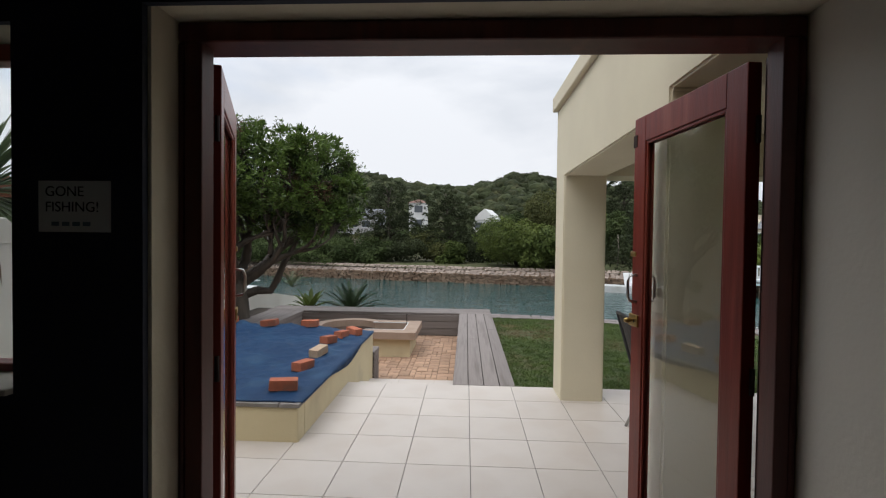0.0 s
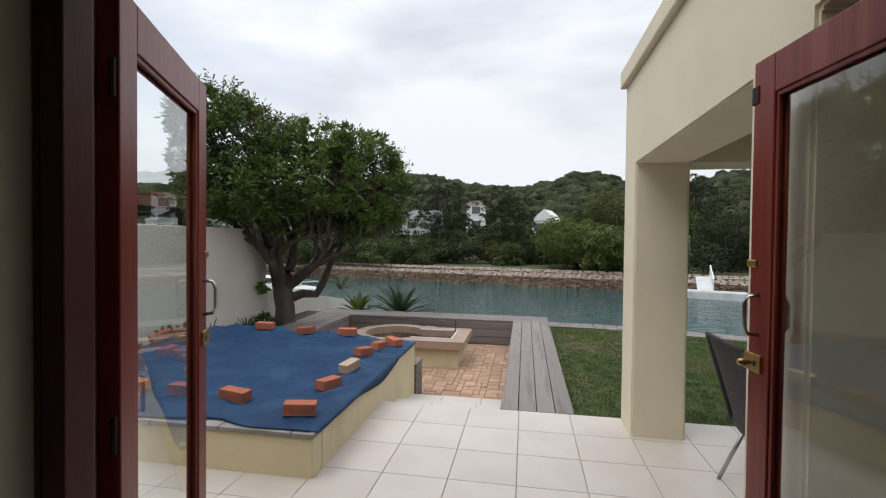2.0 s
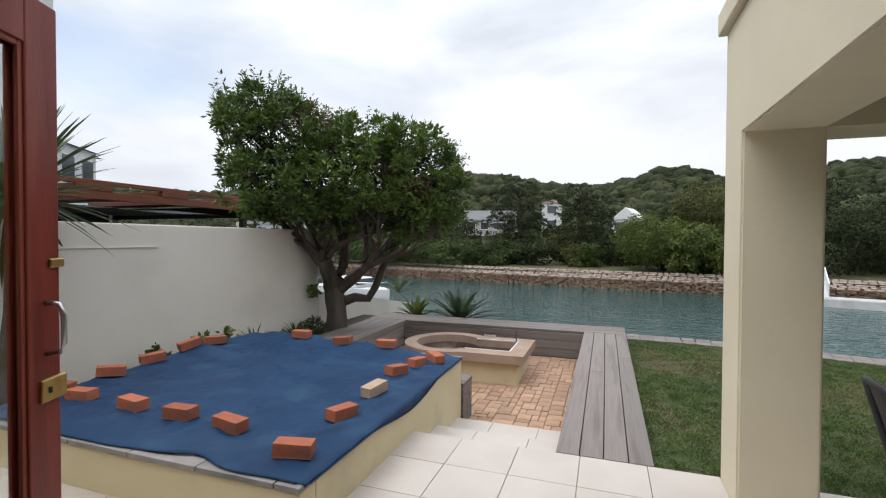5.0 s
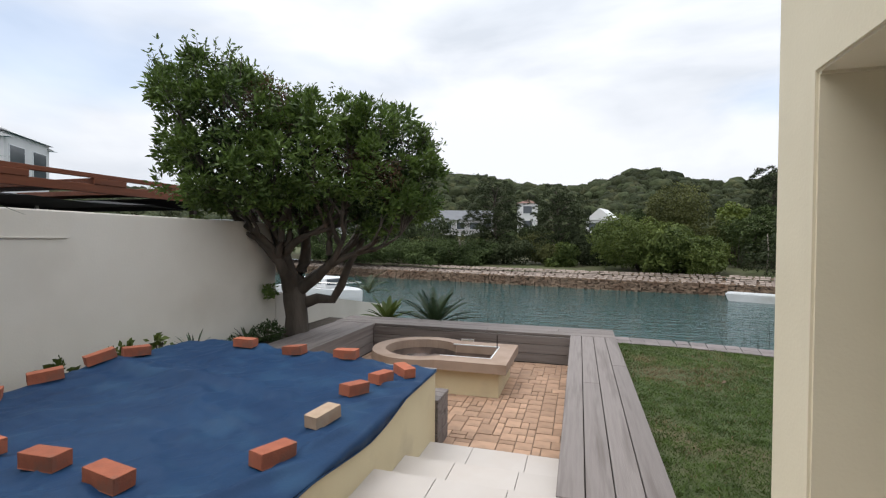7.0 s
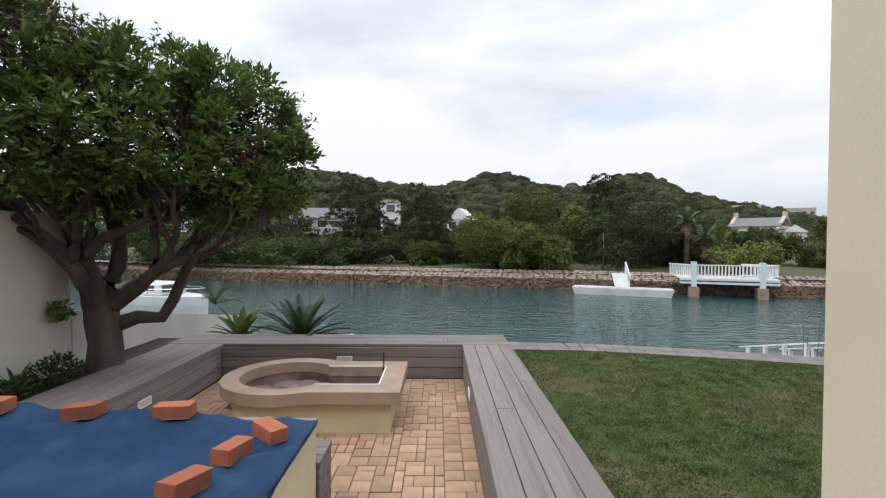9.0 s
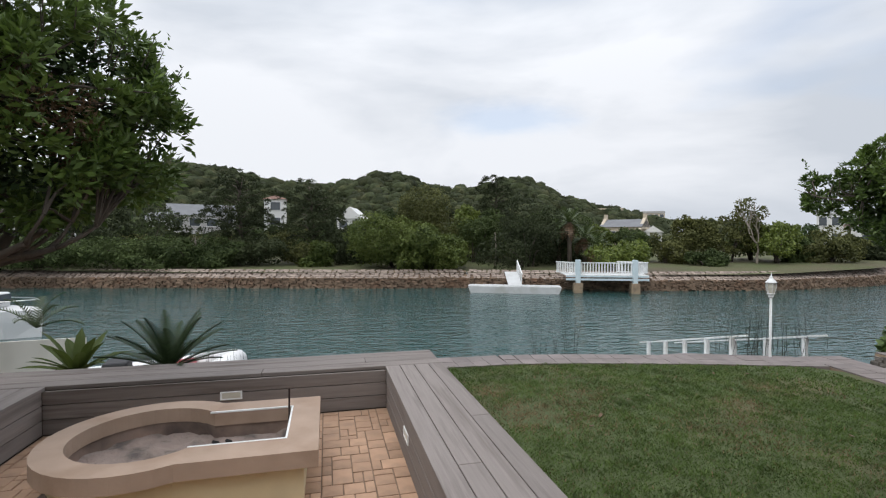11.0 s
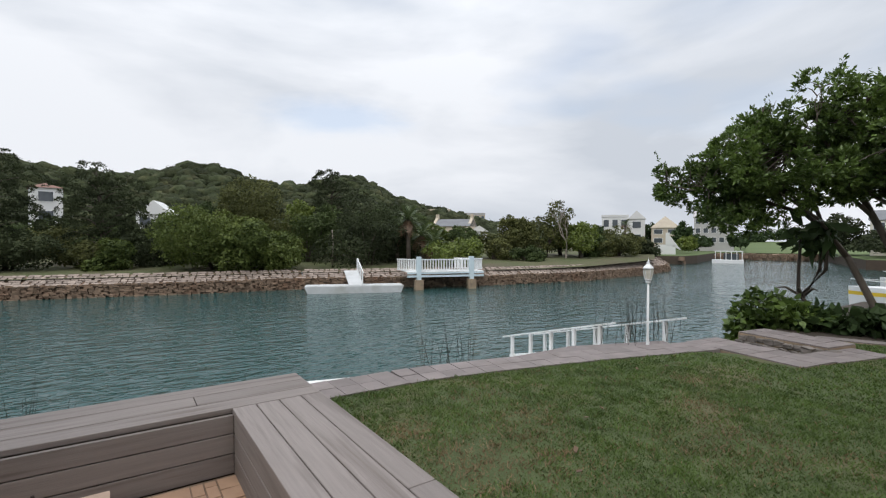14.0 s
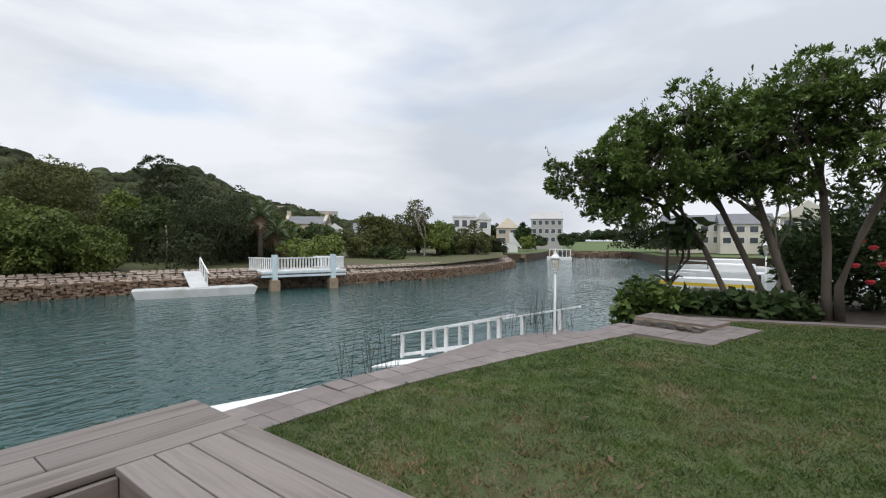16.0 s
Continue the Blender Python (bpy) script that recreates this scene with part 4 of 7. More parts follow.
# garden wall to the neighbour, with its lower sloping end
setting("wall_west", boxed(-5.0, -4.8, -3.4, 8.75, -0.9, 1.745, 0.015), GREY_WALL, "tall grey-white plastered garden wall", "wall")
bm = bmesh.new()
v = [bm.verts.new(p) for p in ((-5.0, 8.76, -2.6), (-4.8, 8.76, -2.6), (-4.8, 13.6, -2.6), (-5.0, 13.6, -2.6), (-5.0, 8.76, 0.62), (-4.8, 8.76, 0.62), (-4.8, 13.6, -0.22), (-5.0, 13.6, -0.22))]
for f in ((0, 3, 2, 1), (4, 5, 6, 7), (0, 1, 5, 4), (1, 2, 6, 5), (2, 3, 7, 6), (3, 0, 4, 7)):
    bm.faces.new([v[i] for i in f])
setting("wall_west_low", bm, GREY_WALL, "low sloping grey-white plastered wall by the canal", "wall")
tagged(new("wall_ledge", to_mesh("wall_ledge", boxed(-4.799, -4.785, 3.0, 5.5, 1.478, 1.490, 0.002), GREY_WALL)), "thin plaster ledge on the garden wall", "trim", kind="structure")
setting("wall_east_terrace", boxed(7.0, 7.2, -0.4, 4.95, -0.4, 3.1), CREAM, "cream plastered side wall of the porch", "wall")
setting("planting_bed", boxed(-4.8, -4.26, 3.4, 10.45, -0.5, -0.06), SOIL, "narrow bed of dark garden soil", "bed")
setting("bed_by_pool", boxed(-4.8, -4.09, 3.3, 6.29, -0.3, 0.03), SOIL, "narrow bed of dark garden soil", "bed")

# lawn, paved edge, canal bank
def edge_y(x):
    """The inner line of the paved edge: straight by the seats, then bending towards the corner by the planter."""
    if x < 1.4:
        return 9.82
    t = (x - 1.4) / 3.75
    return 9.82 - 0.78 * t ** 1.35


bm = bmesh.new()
cols = [0.54 + k * (5.15 - 0.54) / 24 for k in range(25)]
lo = [bm.verts.new((x, 4.94, ground_z(x))) for x in cols]
hi = [bm.verts.new((x, edge_y(x) + 0.02, ground_z(x))) for x in cols]
for k in range(24):
    bm.faces.new((lo[k], lo[k + 1], hi[k + 1], hi[k]))
a = bm.verts.new((8.86, 4.94, ground_z(8.86)))
rim = [bm.verts.new((x, y, ground_z(x))) for x, y in ((7.45, 8.62), (7.2, 8.76), (7.1, 8.10), (6.84, 7.64), (5.28, 8.05), (5.42, 8.75))]
bm.faces.new([lo[-1], a] + rim + [hi[-1]])
c, d = bm.verts.new((14.0, -6.0, ground_z(14))), bm.verts.new((14.0, 4.94, ground_z(14)))
e = bm.verts.new((7.2, -6.0, ground_z(7.2)))
f = bm.verts.new((7.2, 4.94, ground_z(7.2)))
bm.faces.new((e, c, d, a, f))
setting("lawn", bm, TURF, "mown green lawn with worn brown patches", "lawn")

nrng = np.random.default_rng(7)


def patchy(x, y):
    return 0.8 * noise.noise((x * 0.9, y * 0.9, 2.0)) + 0.7 * noise.noise((x * 3.1, y * 3.1, 6.0))


# worn spots: where, how wide, how bare
BARE = ((0.93, 8.32, 0.045, 0.75), (0.80, 8.15, 0.04, 0.5), (0.84, 8.90, 0.03, 0.5), (1.25, 8.05, 0.12, 0.28), (3.12, 8.03, 0.04, 0.4), (3.80, 8.48, 0.03, 0.35), (1.7, 8.6, 0.1, 0.25), (2.4, 7.6, 0.12, 0.22))


def grass_field(name, n, x0, x1, y0, y1, h, w, label):
    green, dry = [], []
    for _ in range(n):
        x = x0 + (x1 - x0) * nrng.random()
        y = y0 + (y1 - y0) * nrng.random()
        if x < 5.15 and y > edge_y(x) + 0.01:
            continue
        if 5.2 < x < 7.02 and y > 8.06 - (x - 5.27) * 0.27 or x > 7.0 and y > 8.68 - (x - 7.4) * 2.6:
            continue
        spot = sum(g * math.exp(-((x - px_) ** 2 + (y - py_) ** 2) / w_) for px_, py_, w_, g in BARE)
        worn = patchy(x, y) + spot
        if worn > 0.40 and nrng.random() < (0.55 if spot > 0.25 else 0.3):
            continue
        a = nrng.random() * 6.283
        tuft = 0.75 + 0.9 * noise.noise((x * 7.0, y * 7.0, 8.0))
        hh, ww = h * (0.45 + nrng.random()) * max(0.35, tuft) * 1.4, w * (0.6 + 0.8 * nrng.random())
        lx, ly = (nrng.random() - 0.5) * 2.4 * hh, (nrng.random() - 0.5) * 2.4 * hh
        z = ground_z(x)
        cx, cy = math.cos(a) * ww, math.sin(a) * ww
        q = ((x - cx, y - cy, z), (x + cx, y + cy, z), (x + cx * 0.6 + lx * 0.6, y + cy * 0.6 + ly * 0.6, z + hh * 0.7), (x + lx, y + ly, z + hh))
        (dry if nrng.random() < 0.03 + max(0.0, worn - spot - 0.25) * 0.6 + spot * 1.7 else green).extend(q)
    stuff(name, quads(name, np.array(green), GRASS), label, "grass")
    stuff("dry_grass", quads("dry_grass", np.array(dry), DRY_GRASS), "dry straw-coloured blades among the lawn", "grass")


grass_field("grass", 150000, 0.54, 4.2, 4.95, 9.85, 0.016, 0.0034, "short green lawn grass")
grass_field("grass", 105000, 4.2, 9.3, 3.0, 9.5, 0.016, 0.006, "short green lawn grass")
litter = bmesh.new()
for k in range(26):
    x, y = nrng.uniform(0.8, 7.0), nrng.uniform(5.5, 9.2)
    if x > 4.6 and y > 7.8:
        continue
    s = nrng.uniform(0.012, 0.028)
    box(litter, -s, s, -s * 0.5, s * 0.5, 0, 0.004, 0.0, pose(x, y, ground_z(x) + 0.024, nrng.uniform(-25, 25), nrng.uniform(-25, 25), nrng.uniform(0, 180)))
stuff("fallen_leaves", to_mesh("fallen_leaves", litter, DRY_FROND), "few dry fallen leaves on the lawn", "leaves")

# paved edge: two rows of slabs on a bed
pave = thing("paved_edge", "strip of worn pinkish grey paving slabs along the canal", "paving", kind="structure")
bed = bmesh.new()
rng = random.Random(9)
xs = [0.545]
while xs[-1] < 5.3:
    xs.append(xs[-1] + rng.uniform(0.19, 0.24))
for x0, x1 in zip(xs, xs[1:]):
    sl0, sl1 = edge_y(x0), edge_y(x1)
    ang = math.atan2(sl1 - sl0, x1 - x0)
    nx, ny = -math.sin(ang), math.cos(ang)
    z = ground_z(x0)
    prism(bed, [(x0, sl0), (x1, sl1), (x1 + nx * 0.47, sl1 + ny * 0.47), (x0 + nx * 0.47, sl0 + ny * 0.47)], -1.1, z - 0.012)
    for r0, r1 in ((0.0, 0.225), (0.231, 0.465)):
        sh = 0.03 * rng.random()
        p0, p1 = (x0 + 0.004, sl0), (x1 - 0.004, sl1)
        quad = [(p0[0] + nx * r0, p0[1] + ny * r0), (p1[0] + nx * r0, p1[1] + ny * r0), (p1[0] + nx * r1, p1[1] + ny * r1), (p0[0] + nx * r1, p0[1] + ny * r1)]
        part("slab", prism(bmesh.new(), quad, z - 0.03, z + 0.012 + 0.004 * rng.random()), PAVE, pave)
part("bedding", bed, PAVE, pave)


def slab_strip(a, b, width, z, n, parent, rows=2):
    """Slabs laid in rows from plan point a to b, to the left of the way."""
    a, b = Vector(a), Vector(b)
    d = (b - a).normalized()
    nrm = Vector((-d.y, d.x))
    L = (b - a).length
    bedm = bmesh.new()
    prism(bedm, [tuple(a), tuple(b), tuple(b + nrm * width), tuple(a + nrm * width)], z - 0.25, z - 0.014)
    part("bedding", bedm, CONCRETE, parent)
    for k in range(n):
        for r in range(rows):
            s0, s1 = L * k / n + 0.003, L * (k + 1) / n - 0.003
            w0, w1 = width * r / rows + 0.003, width * (r + 1) / rows - 0.003
            quad = [tuple(a + d * s + nrm * w) for s, w in ((s0, w0), (s1, w0), (s1, w1), (s0, w1))]
            part("slab", prism(bmesh.new(), quad, z - 0.025, z + 0.004 * rng.random()), PAVE, parent)


corner = thing("planter_paving", "raised corner of grey paving round a stone-lined hollow", "paving", kind="structure")
slab_strip((5.54, 9.46), (5.27, 8.03), 0.62, ground_z(5.5) + 0.018, 7, corner)
slab_strip((5.895, 7.885), (6.86, 7.63), 0.44, ground_z(6.2) + 0.014, 4, corner)
slab_strip((6.73, 9.30), (6.50, 8.16), 0.60, ground_z(6.8) + 0.065, 6, corner)
slab_strip((7.27, 8.70), (7.50, 8.60), 0.34, ground_z(7.1) + 0.016, 1, corner, 1)
setting("planter_hollow", boxed(5.6, 6.9, 7.9, 9.3, -0.72, -0.52), SOIL, "stone-lined hollow in the paving", "ground")
hollow = thing("dry_stone_edge", "low edge of loose grey field stones", "stone edge", kind="structure")
for k in range(30):
    t = (k % 10) / 9
    r = random.Random(k)
    sx, sz = r.uniform(0.05, 0.075), r.uniform(0.03, 0.045)
    bm = boxed(-sx, sx, -0.07, 0.07, -sz, sz, 0.018)
    for v in bm.verts:
        v.co += Vector((r.uniform(-1, 1), r.uniform(-1, 1), r.uniform(-1, 1))) * 0.010
    st = part("stone", bm, STONE, hollow)
    st.matrix_basis = pose(lerp(6.53, 6.75, t) + r.uniform(-0.02, 0.02), lerp(8.18, 9.26, t) + 0.05 * (k // 10 - 1), ground_z(6.6) - 0.012 - 0.085 * (k // 10), r.uniform(-6, 6), r.uniform(-6, 6), 79 + r.uniform(-8, 8))
part("backing", prism(bmesh.new(), [(6.60, 8.17), (6.83, 9.3), (7.2, 9.2), (7.0, 8.1)], -1.1, -0.24), SOIL, hollow)
kerb = thing("garden_kerb", "low grey kerb between the lawn and the planting", "kerb", kind="structure")
slab_strip((7.40, 8.55), (9.30, 3.6), 0.22, ground_z(8.0) + 0.03, 14, kerb, 1)
bm = bmesh.new()
prism(bm, [(7.3, 9.05), (7.62, 8.6), (9.45, 3.7), (14.0, 3.7), (14.0, 9.6), (9.3, 9.7)], -1.6, ground_z(8.5) - 0.03)
setting("shrub_bed", bm, SOIL, "bed of dark soil under the trees and shrubs", "bed")

# bank down to the water
bm = bmesh.new()
box(bm, -5.0, 0.55, 10.47, 11.6, -2.9, -0.75)
box(bm, 0.55, 14.0, 8.3, 10.46, -2.9, -1.12)
setting("canal_bank", bm, MUD, "stone bank below the garden", "bank")
bm = bmesh.new()
prism(bm, [(1.2, 10.32), (4.8, 9.68), (6.2, 9.55), (6.6, 10.4), (5.0, 11.0), (1.4, 11.0)], -2.9, -0.42)
setting("bank_ledge", bm, PAVE, "concrete ledge below the paved edge", "ledge")
setting("white_ledge", prism(bmesh.new(), [(0.75, 10.75), (1.0, 10.62), (1.78, 10.85), (0.82, 11.13)], -0.9, -0.30), WHITE, "white painted ledge beside the timber seat", "ledge")
water = bmesh.new()
vs = [water.verts.new(p) for p in ((-400, 8.0, -2.5), (400, -300, -2.5), (400, 500, -2.5), (-400, 500, -2.5))]
water.faces.new(vs)
bmesh.ops.subdivide_edges(water, edges=water.edges, cuts=12, use_grid_fill=True)
setting("water", water, WATER, "rippled teal canal water", "water")
bm = bmesh.new()
vs = [bm.verts.new(p) for p in ((-900, -900, -6), (900, -900, -6), (900, 900, -6), (-900, 900, -6))]
bm.faces.new(vs)
setting("ground", bm, MUD, "canal bed and ground under everything", "ground")
bm = bmesh.new()
prism(bm, [(-60, -40), (14, -40), (14, -6), (7.2, -6), (7.2, -0.4), (7.0, -3.5), (-4.9, -3.5), (-5.0, 8.75), (-5.0, 13.4), (-60, 13.4)], -3.0, -0.5)
setting("house_ground", bm, SOIL, "ground round the houses", "ground")

# gangway with white rails down to the water, and a lamp beside it
gang = thing("gangway", "white gangway with railings down to the canal", "gangway")


def rail_run(p, q, n, parent):
    p, q = Vector(p), Vector(q)
    for k in range(n):
        t = (k + 0.3) / (n - 0.4)
        c = p.lerp(q, t)
        part("post", boxed(-0.035, 0.035, -0.035, 0.035, -0.55, 0.0, 0.004, Matrix.Translation(c)), WHITE, parent)
    d = (q - p)
    rot = d.to_track_quat("Y", "Z").to_matrix().to_4x4()
    part("handrail", boxed(-0.045, 0.045, -0.15, d.length + 0.15, 0.0, 0.035, 0.005, Matrix.Translation(p) @ rot), WHITE, parent)
    part("lower_rail", boxed(-0.02, 0.02, 0.0, d.length, -0.50, -0.43, 0.004, Matrix.Translation(p) @ rot), WHITE, parent)


rail_run((7.20, 14.85, -1.19), (6.88, 11.65, -0.37), 5, gang)
rail_run((8.05, 14.60, -1.19), (7.35, 10.55, -0.17), 5, gang)
d = Vector((6.9, 11.4, -0.37)) - Vector((7.2, 14.9, -1.19))
deck_rot = d.to_track_quat("Y", "Z").to_matrix().to_4x4()
for k in range(14):
    part("deck_board", boxed(0.05, 0.86, 0.27 * k, 0.27 * k + 0.25, -0.62, -0.58, 0.003, Matrix.Translation((7.2, 14.9, -1.19)) @ deck_rot), WHITE, gang)


def lantern(name, label, m):
    """A turned post with a six-sided lantern and a pointed cap, its head at the origin's height."""
    lamp = thing(name, label, "lamp post", m @ Matrix.Diagonal((0.74, 0.74, 0.88, 1.0)), "garden lamp posts")
    part("post", lathe(bmesh.new(), [(0.055, -1.6), (0.055, -1.2), (0.035, -1.1), (0.026, -0.95), (0.024, 0.0)], seg=10), WHITE, lamp, smooth=True)
    part("collar", lathe(bmesh.new(), [(0.03, 0.0), (0.055, 0.02), (0.05, 0.05), (0.075, 0.07), (0.078, 0.085)], seg=10), WHITE, lamp)
    part("glass_body", lathe(bmesh.new(), [(0.060, 0.087), (0.092, 0.19), (0.092, 0.24), (0.08, 0.27)], seg=6), LENS, lamp, "frosted glass lantern body")
    for k in range(6):
        a = 2 * math.pi * k / 6
        part("bar", tube(bmesh.new(), [(0.064 * math.cos(a), 0.064 * math.sin(a), 0.087), (0.097 * math.cos(a), 0.097 * math.sin(a), 0.19), (0.097 * math.cos(a), 0.097 * math.sin(a), 0.24), (0.085 * math.cos(a), 0.085 * math.sin(a), 0.27)], 0.006, 5), WHITE, lamp)
    part("cap", lathe(bmesh.new(), [(0.115, 0.271), (0.105, 0.29), (0.06, 0.335), (0.03, 0.36), (0.034, 0.38), (0.012, 0.41), (0.002, 0.46)], seg=12), WHITE, lamp, smooth=True)
    return lamp


lantern_a = lantern("lamp_post", "white garden lamp post with a lantern head", pose(6.10, 10.36, 0.56))
lantern_far = copy_thing(lantern_a, pose(13.2, 7.9, 0.75))

# dark reeds on the bank
rng = random.Random(21)
spots = [(2.3, 3.0, 10.7, 11.2, 22), (5.6, 7.0, 10.3, 11.2, 48), (-2.6, -1.2, 10.7, 11.3, 60), (7.4, 8.0, 10.6, 11.3, 8)]
reeds = bmesh.new()
for x0, x1, y0, y1, n in spots:
    for _ in range(n):
        x, y, h = rng.uniform(x0, x1), rng.uniform(y0, y1), rng.uniform(0.35, 0.75)
        if -2.7 < x < 0.3:
            h += 0.2
        lx, ly = rng.uniform(-0.12, 0.12), rng.uniform(-0.12, 0.12)
        zb = -0.75 if x < 0.55 else -0.45
        tube(reeds, [(x, y, zb), (x + lx * 0.4, y + ly * 0.4, zb + h * 0.5), (x + lx, y + ly, zb + h)], (0.0035, 0.003, 0.0015), 3)
stuff("reeds", to_mesh("reeds", reeds, REED), "thin dark reeds on the canal bank", "reeds")

# trees and plants of the garden
def limb(rng, start, way, length, r0, r1, bend=0.25, n=6):
    """Points and radii of a winding limb."""
    p, d = Vector(start), Vector(way).normalized()
    pts, rad = [p.copy()], [r0]
    for k in range(n):
        d = (d + Vector((rng.uniform(-1, 1), rng.uniform(-1, 1), rng.uniform(-0.6, 0.8))) * bend).normalized()
        p = p + d * length / n
        pts.append(p.copy())
        rad.append(lerp(r0, r1, (k + 1) / n))
    return pts, rad, d


def branching(bm, rng, start, way, length, r0, depth, tips, seg=7, spread=0.75):
    pts, rad, d = limb(rng, start, way, length, r0, r0 * 0.62)
    tube(bm, pts, rad, seg)
    if depth == 0:
        tips.append(pts[-1])
        return
    for k in range(2 if depth < 2 else 3):
        turn = Vector((rng.uniform(-1, 1), rng.uniform(-1, 1), rng.uniform(-0.15, 0.7)))
        branching(bm, rng, pts[-1 - (k % 2)], (d + turn * spread), length * rng.uniform(0.62, 0.85), r0 * 0.58, depth - 1, tips, max(4, seg - 1), spread)


# broad clipped tree beside the garden wall
tree = thing("garden_tree", "broad clipped evergreen tree with a gnarled dark trunk", "tree")
bm = bmesh.new()
r1 = random.Random(5)
tube(bm, [(-4.40, 8.74, -0.3), (-4.40, 8.74, -0.05), (-4.41, 8.76, 0.25), (-4.46, 8.78, 0.50), (-4.5, 8.8, 0.68)], (0.28, 0.205, 0.175, 0.185, 0.17), 14)
tips = []
for way, L, r in (((-0.55, -0.3, 0.9), 0.75, 0.125), ((-0.15, -0.7, 0.9), 0.75, 0.115), ((0.40, 0.1, 0.9), 0.8, 0.13), ((0.85, 0.2, 0.62), 0.85, 0.11), ((0.15, 0.7, 0.7), 0.7, 0.10), ((-0.1, 0.0, 1.0), 0.8, 0.12)):
    branching(bm, r1, (-4.48 + 0.05 * way[0], 8.79 + 0.05 * way[1], 0.60), way, L, r, 3, tips)
tube(bm, [(-4.40, 8.80, 0.42), (-4.15, 8.95, 0.52), (-3.92, 9.05, 0.50), (-3.80, 9.10, 0.72), (-3.68, 9.12, 1.05), (-3.4, 9.1, 1.5)], (0.10, 0.085, 0.075, 0.07, 0.06, 0.04), 9)
part("trunk", bm, BARK, tree, "gnarled grey-brown trunk and limbs", True)
lr = np.random.default_rng(11)
crown = [(-4.95, 7.85, 3.05, 0.95, 0.95, 0.85), (-4.75, 7.75, 2.45, 0.9, 0.95, 0.62), (-4.0, 8.4, 2.58, 1.1, 1.1, 0.72), (-3.3, 8.9, 2.42, 1.05, 1.0, 0.68), (-3.0, 9.05, 2.75, 0.8, 0.9, 0.6),
         (-3.9, 8.5, 3.0, 0.95, 1.0, 0.55), (-5.1, 7.65, 3.52, 0.66, 0.7, 0.50), (-3.2, 8.85, 1.98, 0.75, 0.7, 0.40), (-4.0, 8.5, 2.05, 0.6, 0.6, 0.28), (-5.0, 7.7, 2.15, 0.5, 0.55, 0.3), (-2.65, 9.2, 2.35, 0.55, 0.6, 0.5), (-3.35, 8.75, 3.14, 0.65, 0.7, 0.42), (-2.85, 8.95, 3.02, 0.55, 0.5, 0.42)]
crown = [(b[0], b[1], b[2], b[3] * 0.88, b[4] * 0.9, b[5] * 0.86) for b in crown]
tip_c, tip_d, lump_c = tufts(lr, crown, 520, (0.10, 0.25), 15, 1.0)
cent = np.repeat(tip_c, 9, axis=0) + lr.normal(size=(len(tip_c) * 9, 3)) * 0.03
part_ob = new("crown", leaves_mesh("crown", cent, lr, 0.098, 0.034, LEAF, 0.25, out=np.repeat(tip_d, 9, axis=0) * 1.2))
part_ob.parent = tree
twigs = bmesh.new()
tip_at = np.array([tuple(p) for p in tips])
for q in lump_c:
    near_ = Vector(tip_at[np.argmin(np.linalg.norm(tip_at - q, axis=1))])
    goal = Vector(q)
    tube(twigs, [near_, near_.lerp(goal, 0.5) + Vector((r1.uniform(-0.06, 0.06), r1.uniform(-0.06, 0.06), r1.uniform(0.0, 0.08))), goal], (0.016, 0.011, 0.005), 4)
tagged(part("twig_growth", twigs, BARK, tree), kind="stuff")
# leaves deep in the crown: a darker green puts the inner shade into colour
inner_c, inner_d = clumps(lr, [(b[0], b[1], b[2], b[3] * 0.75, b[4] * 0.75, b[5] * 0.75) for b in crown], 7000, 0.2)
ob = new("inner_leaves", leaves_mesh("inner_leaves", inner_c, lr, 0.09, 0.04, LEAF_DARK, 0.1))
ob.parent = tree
dry_c, dry_d = clumps(lr, [(-4.30, 8.0, 3.42, 0.42, 0.5, 0.36), (-3.4, 8.4, 2.65, 0.5, 0.25, 0.3), (-2.75, 8.65, 2.35, 0.25, 0.3, 0.35), (-3.05, 8.4, 2.5, 0.3, 0.2, 0.3)], 3600, 0.3)
ob = new("dry_leaves", leaves_mesh("dry_leaves", dry_c, lr, 0.06, 0.02, LEAF_BROWN, 0.6))
ob.parent = tree
shoots = bmesh.new()
top_c, top_d = clumps(lr, [crown[0], crown[5], crown[4], crown[6], crown[9]], 640, 0.95)
keep = top_d[:, 2] > -0.1
for c, dd in zip(top_c[keep], top_d[keep]):
    q = Vector(c) + Vector((dd[0] * 0.5, dd[1] * 0.5, 1.0)).normalized() * lr.uniform(0.14, 0.34)
    tube(shoots, [tuple(c), tuple(q)], (0.006, 0.003), 3)
tagged(part("top_growth", shoots, BARK, tree), kind="stuff")
tip_pts = np.array([[*(Vector(c) + Vector((dd[0] * 0.5, dd[1] * 0.5, 1.0)).normalized() * lr.uniform(0.05, 0.33))] for c, dd in zip(np.repeat(top_c[keep], 9, axis=0), np.repeat(top_d[keep], 9, axis=0))])
ob = new("tip_leaves", leaves_mesh("tip_leaves", tip_pts, lr, 0.075, 0.028, LEAF, 0.6))
ob.parent = tree
spr_c, spr_d = clumps(lr, [(-4.66, 8.40, 0.66, 0.10, 0.12, 0.11)], 90, 0.2)
ob = new("low_sprig", leaves_mesh("low_sprig", spr_c, lr, 0.10, 0.045, LEAF, 0.2))
ob.parent = tree

# group of trees across the lawn
def on_grove(y, z, near=0.0):
    """A plan point in the upright sheet along which the grove grows."""
    return (8.86 - 0.075 * max(0.0, y - 8.0) ** 2 - near, y, z)


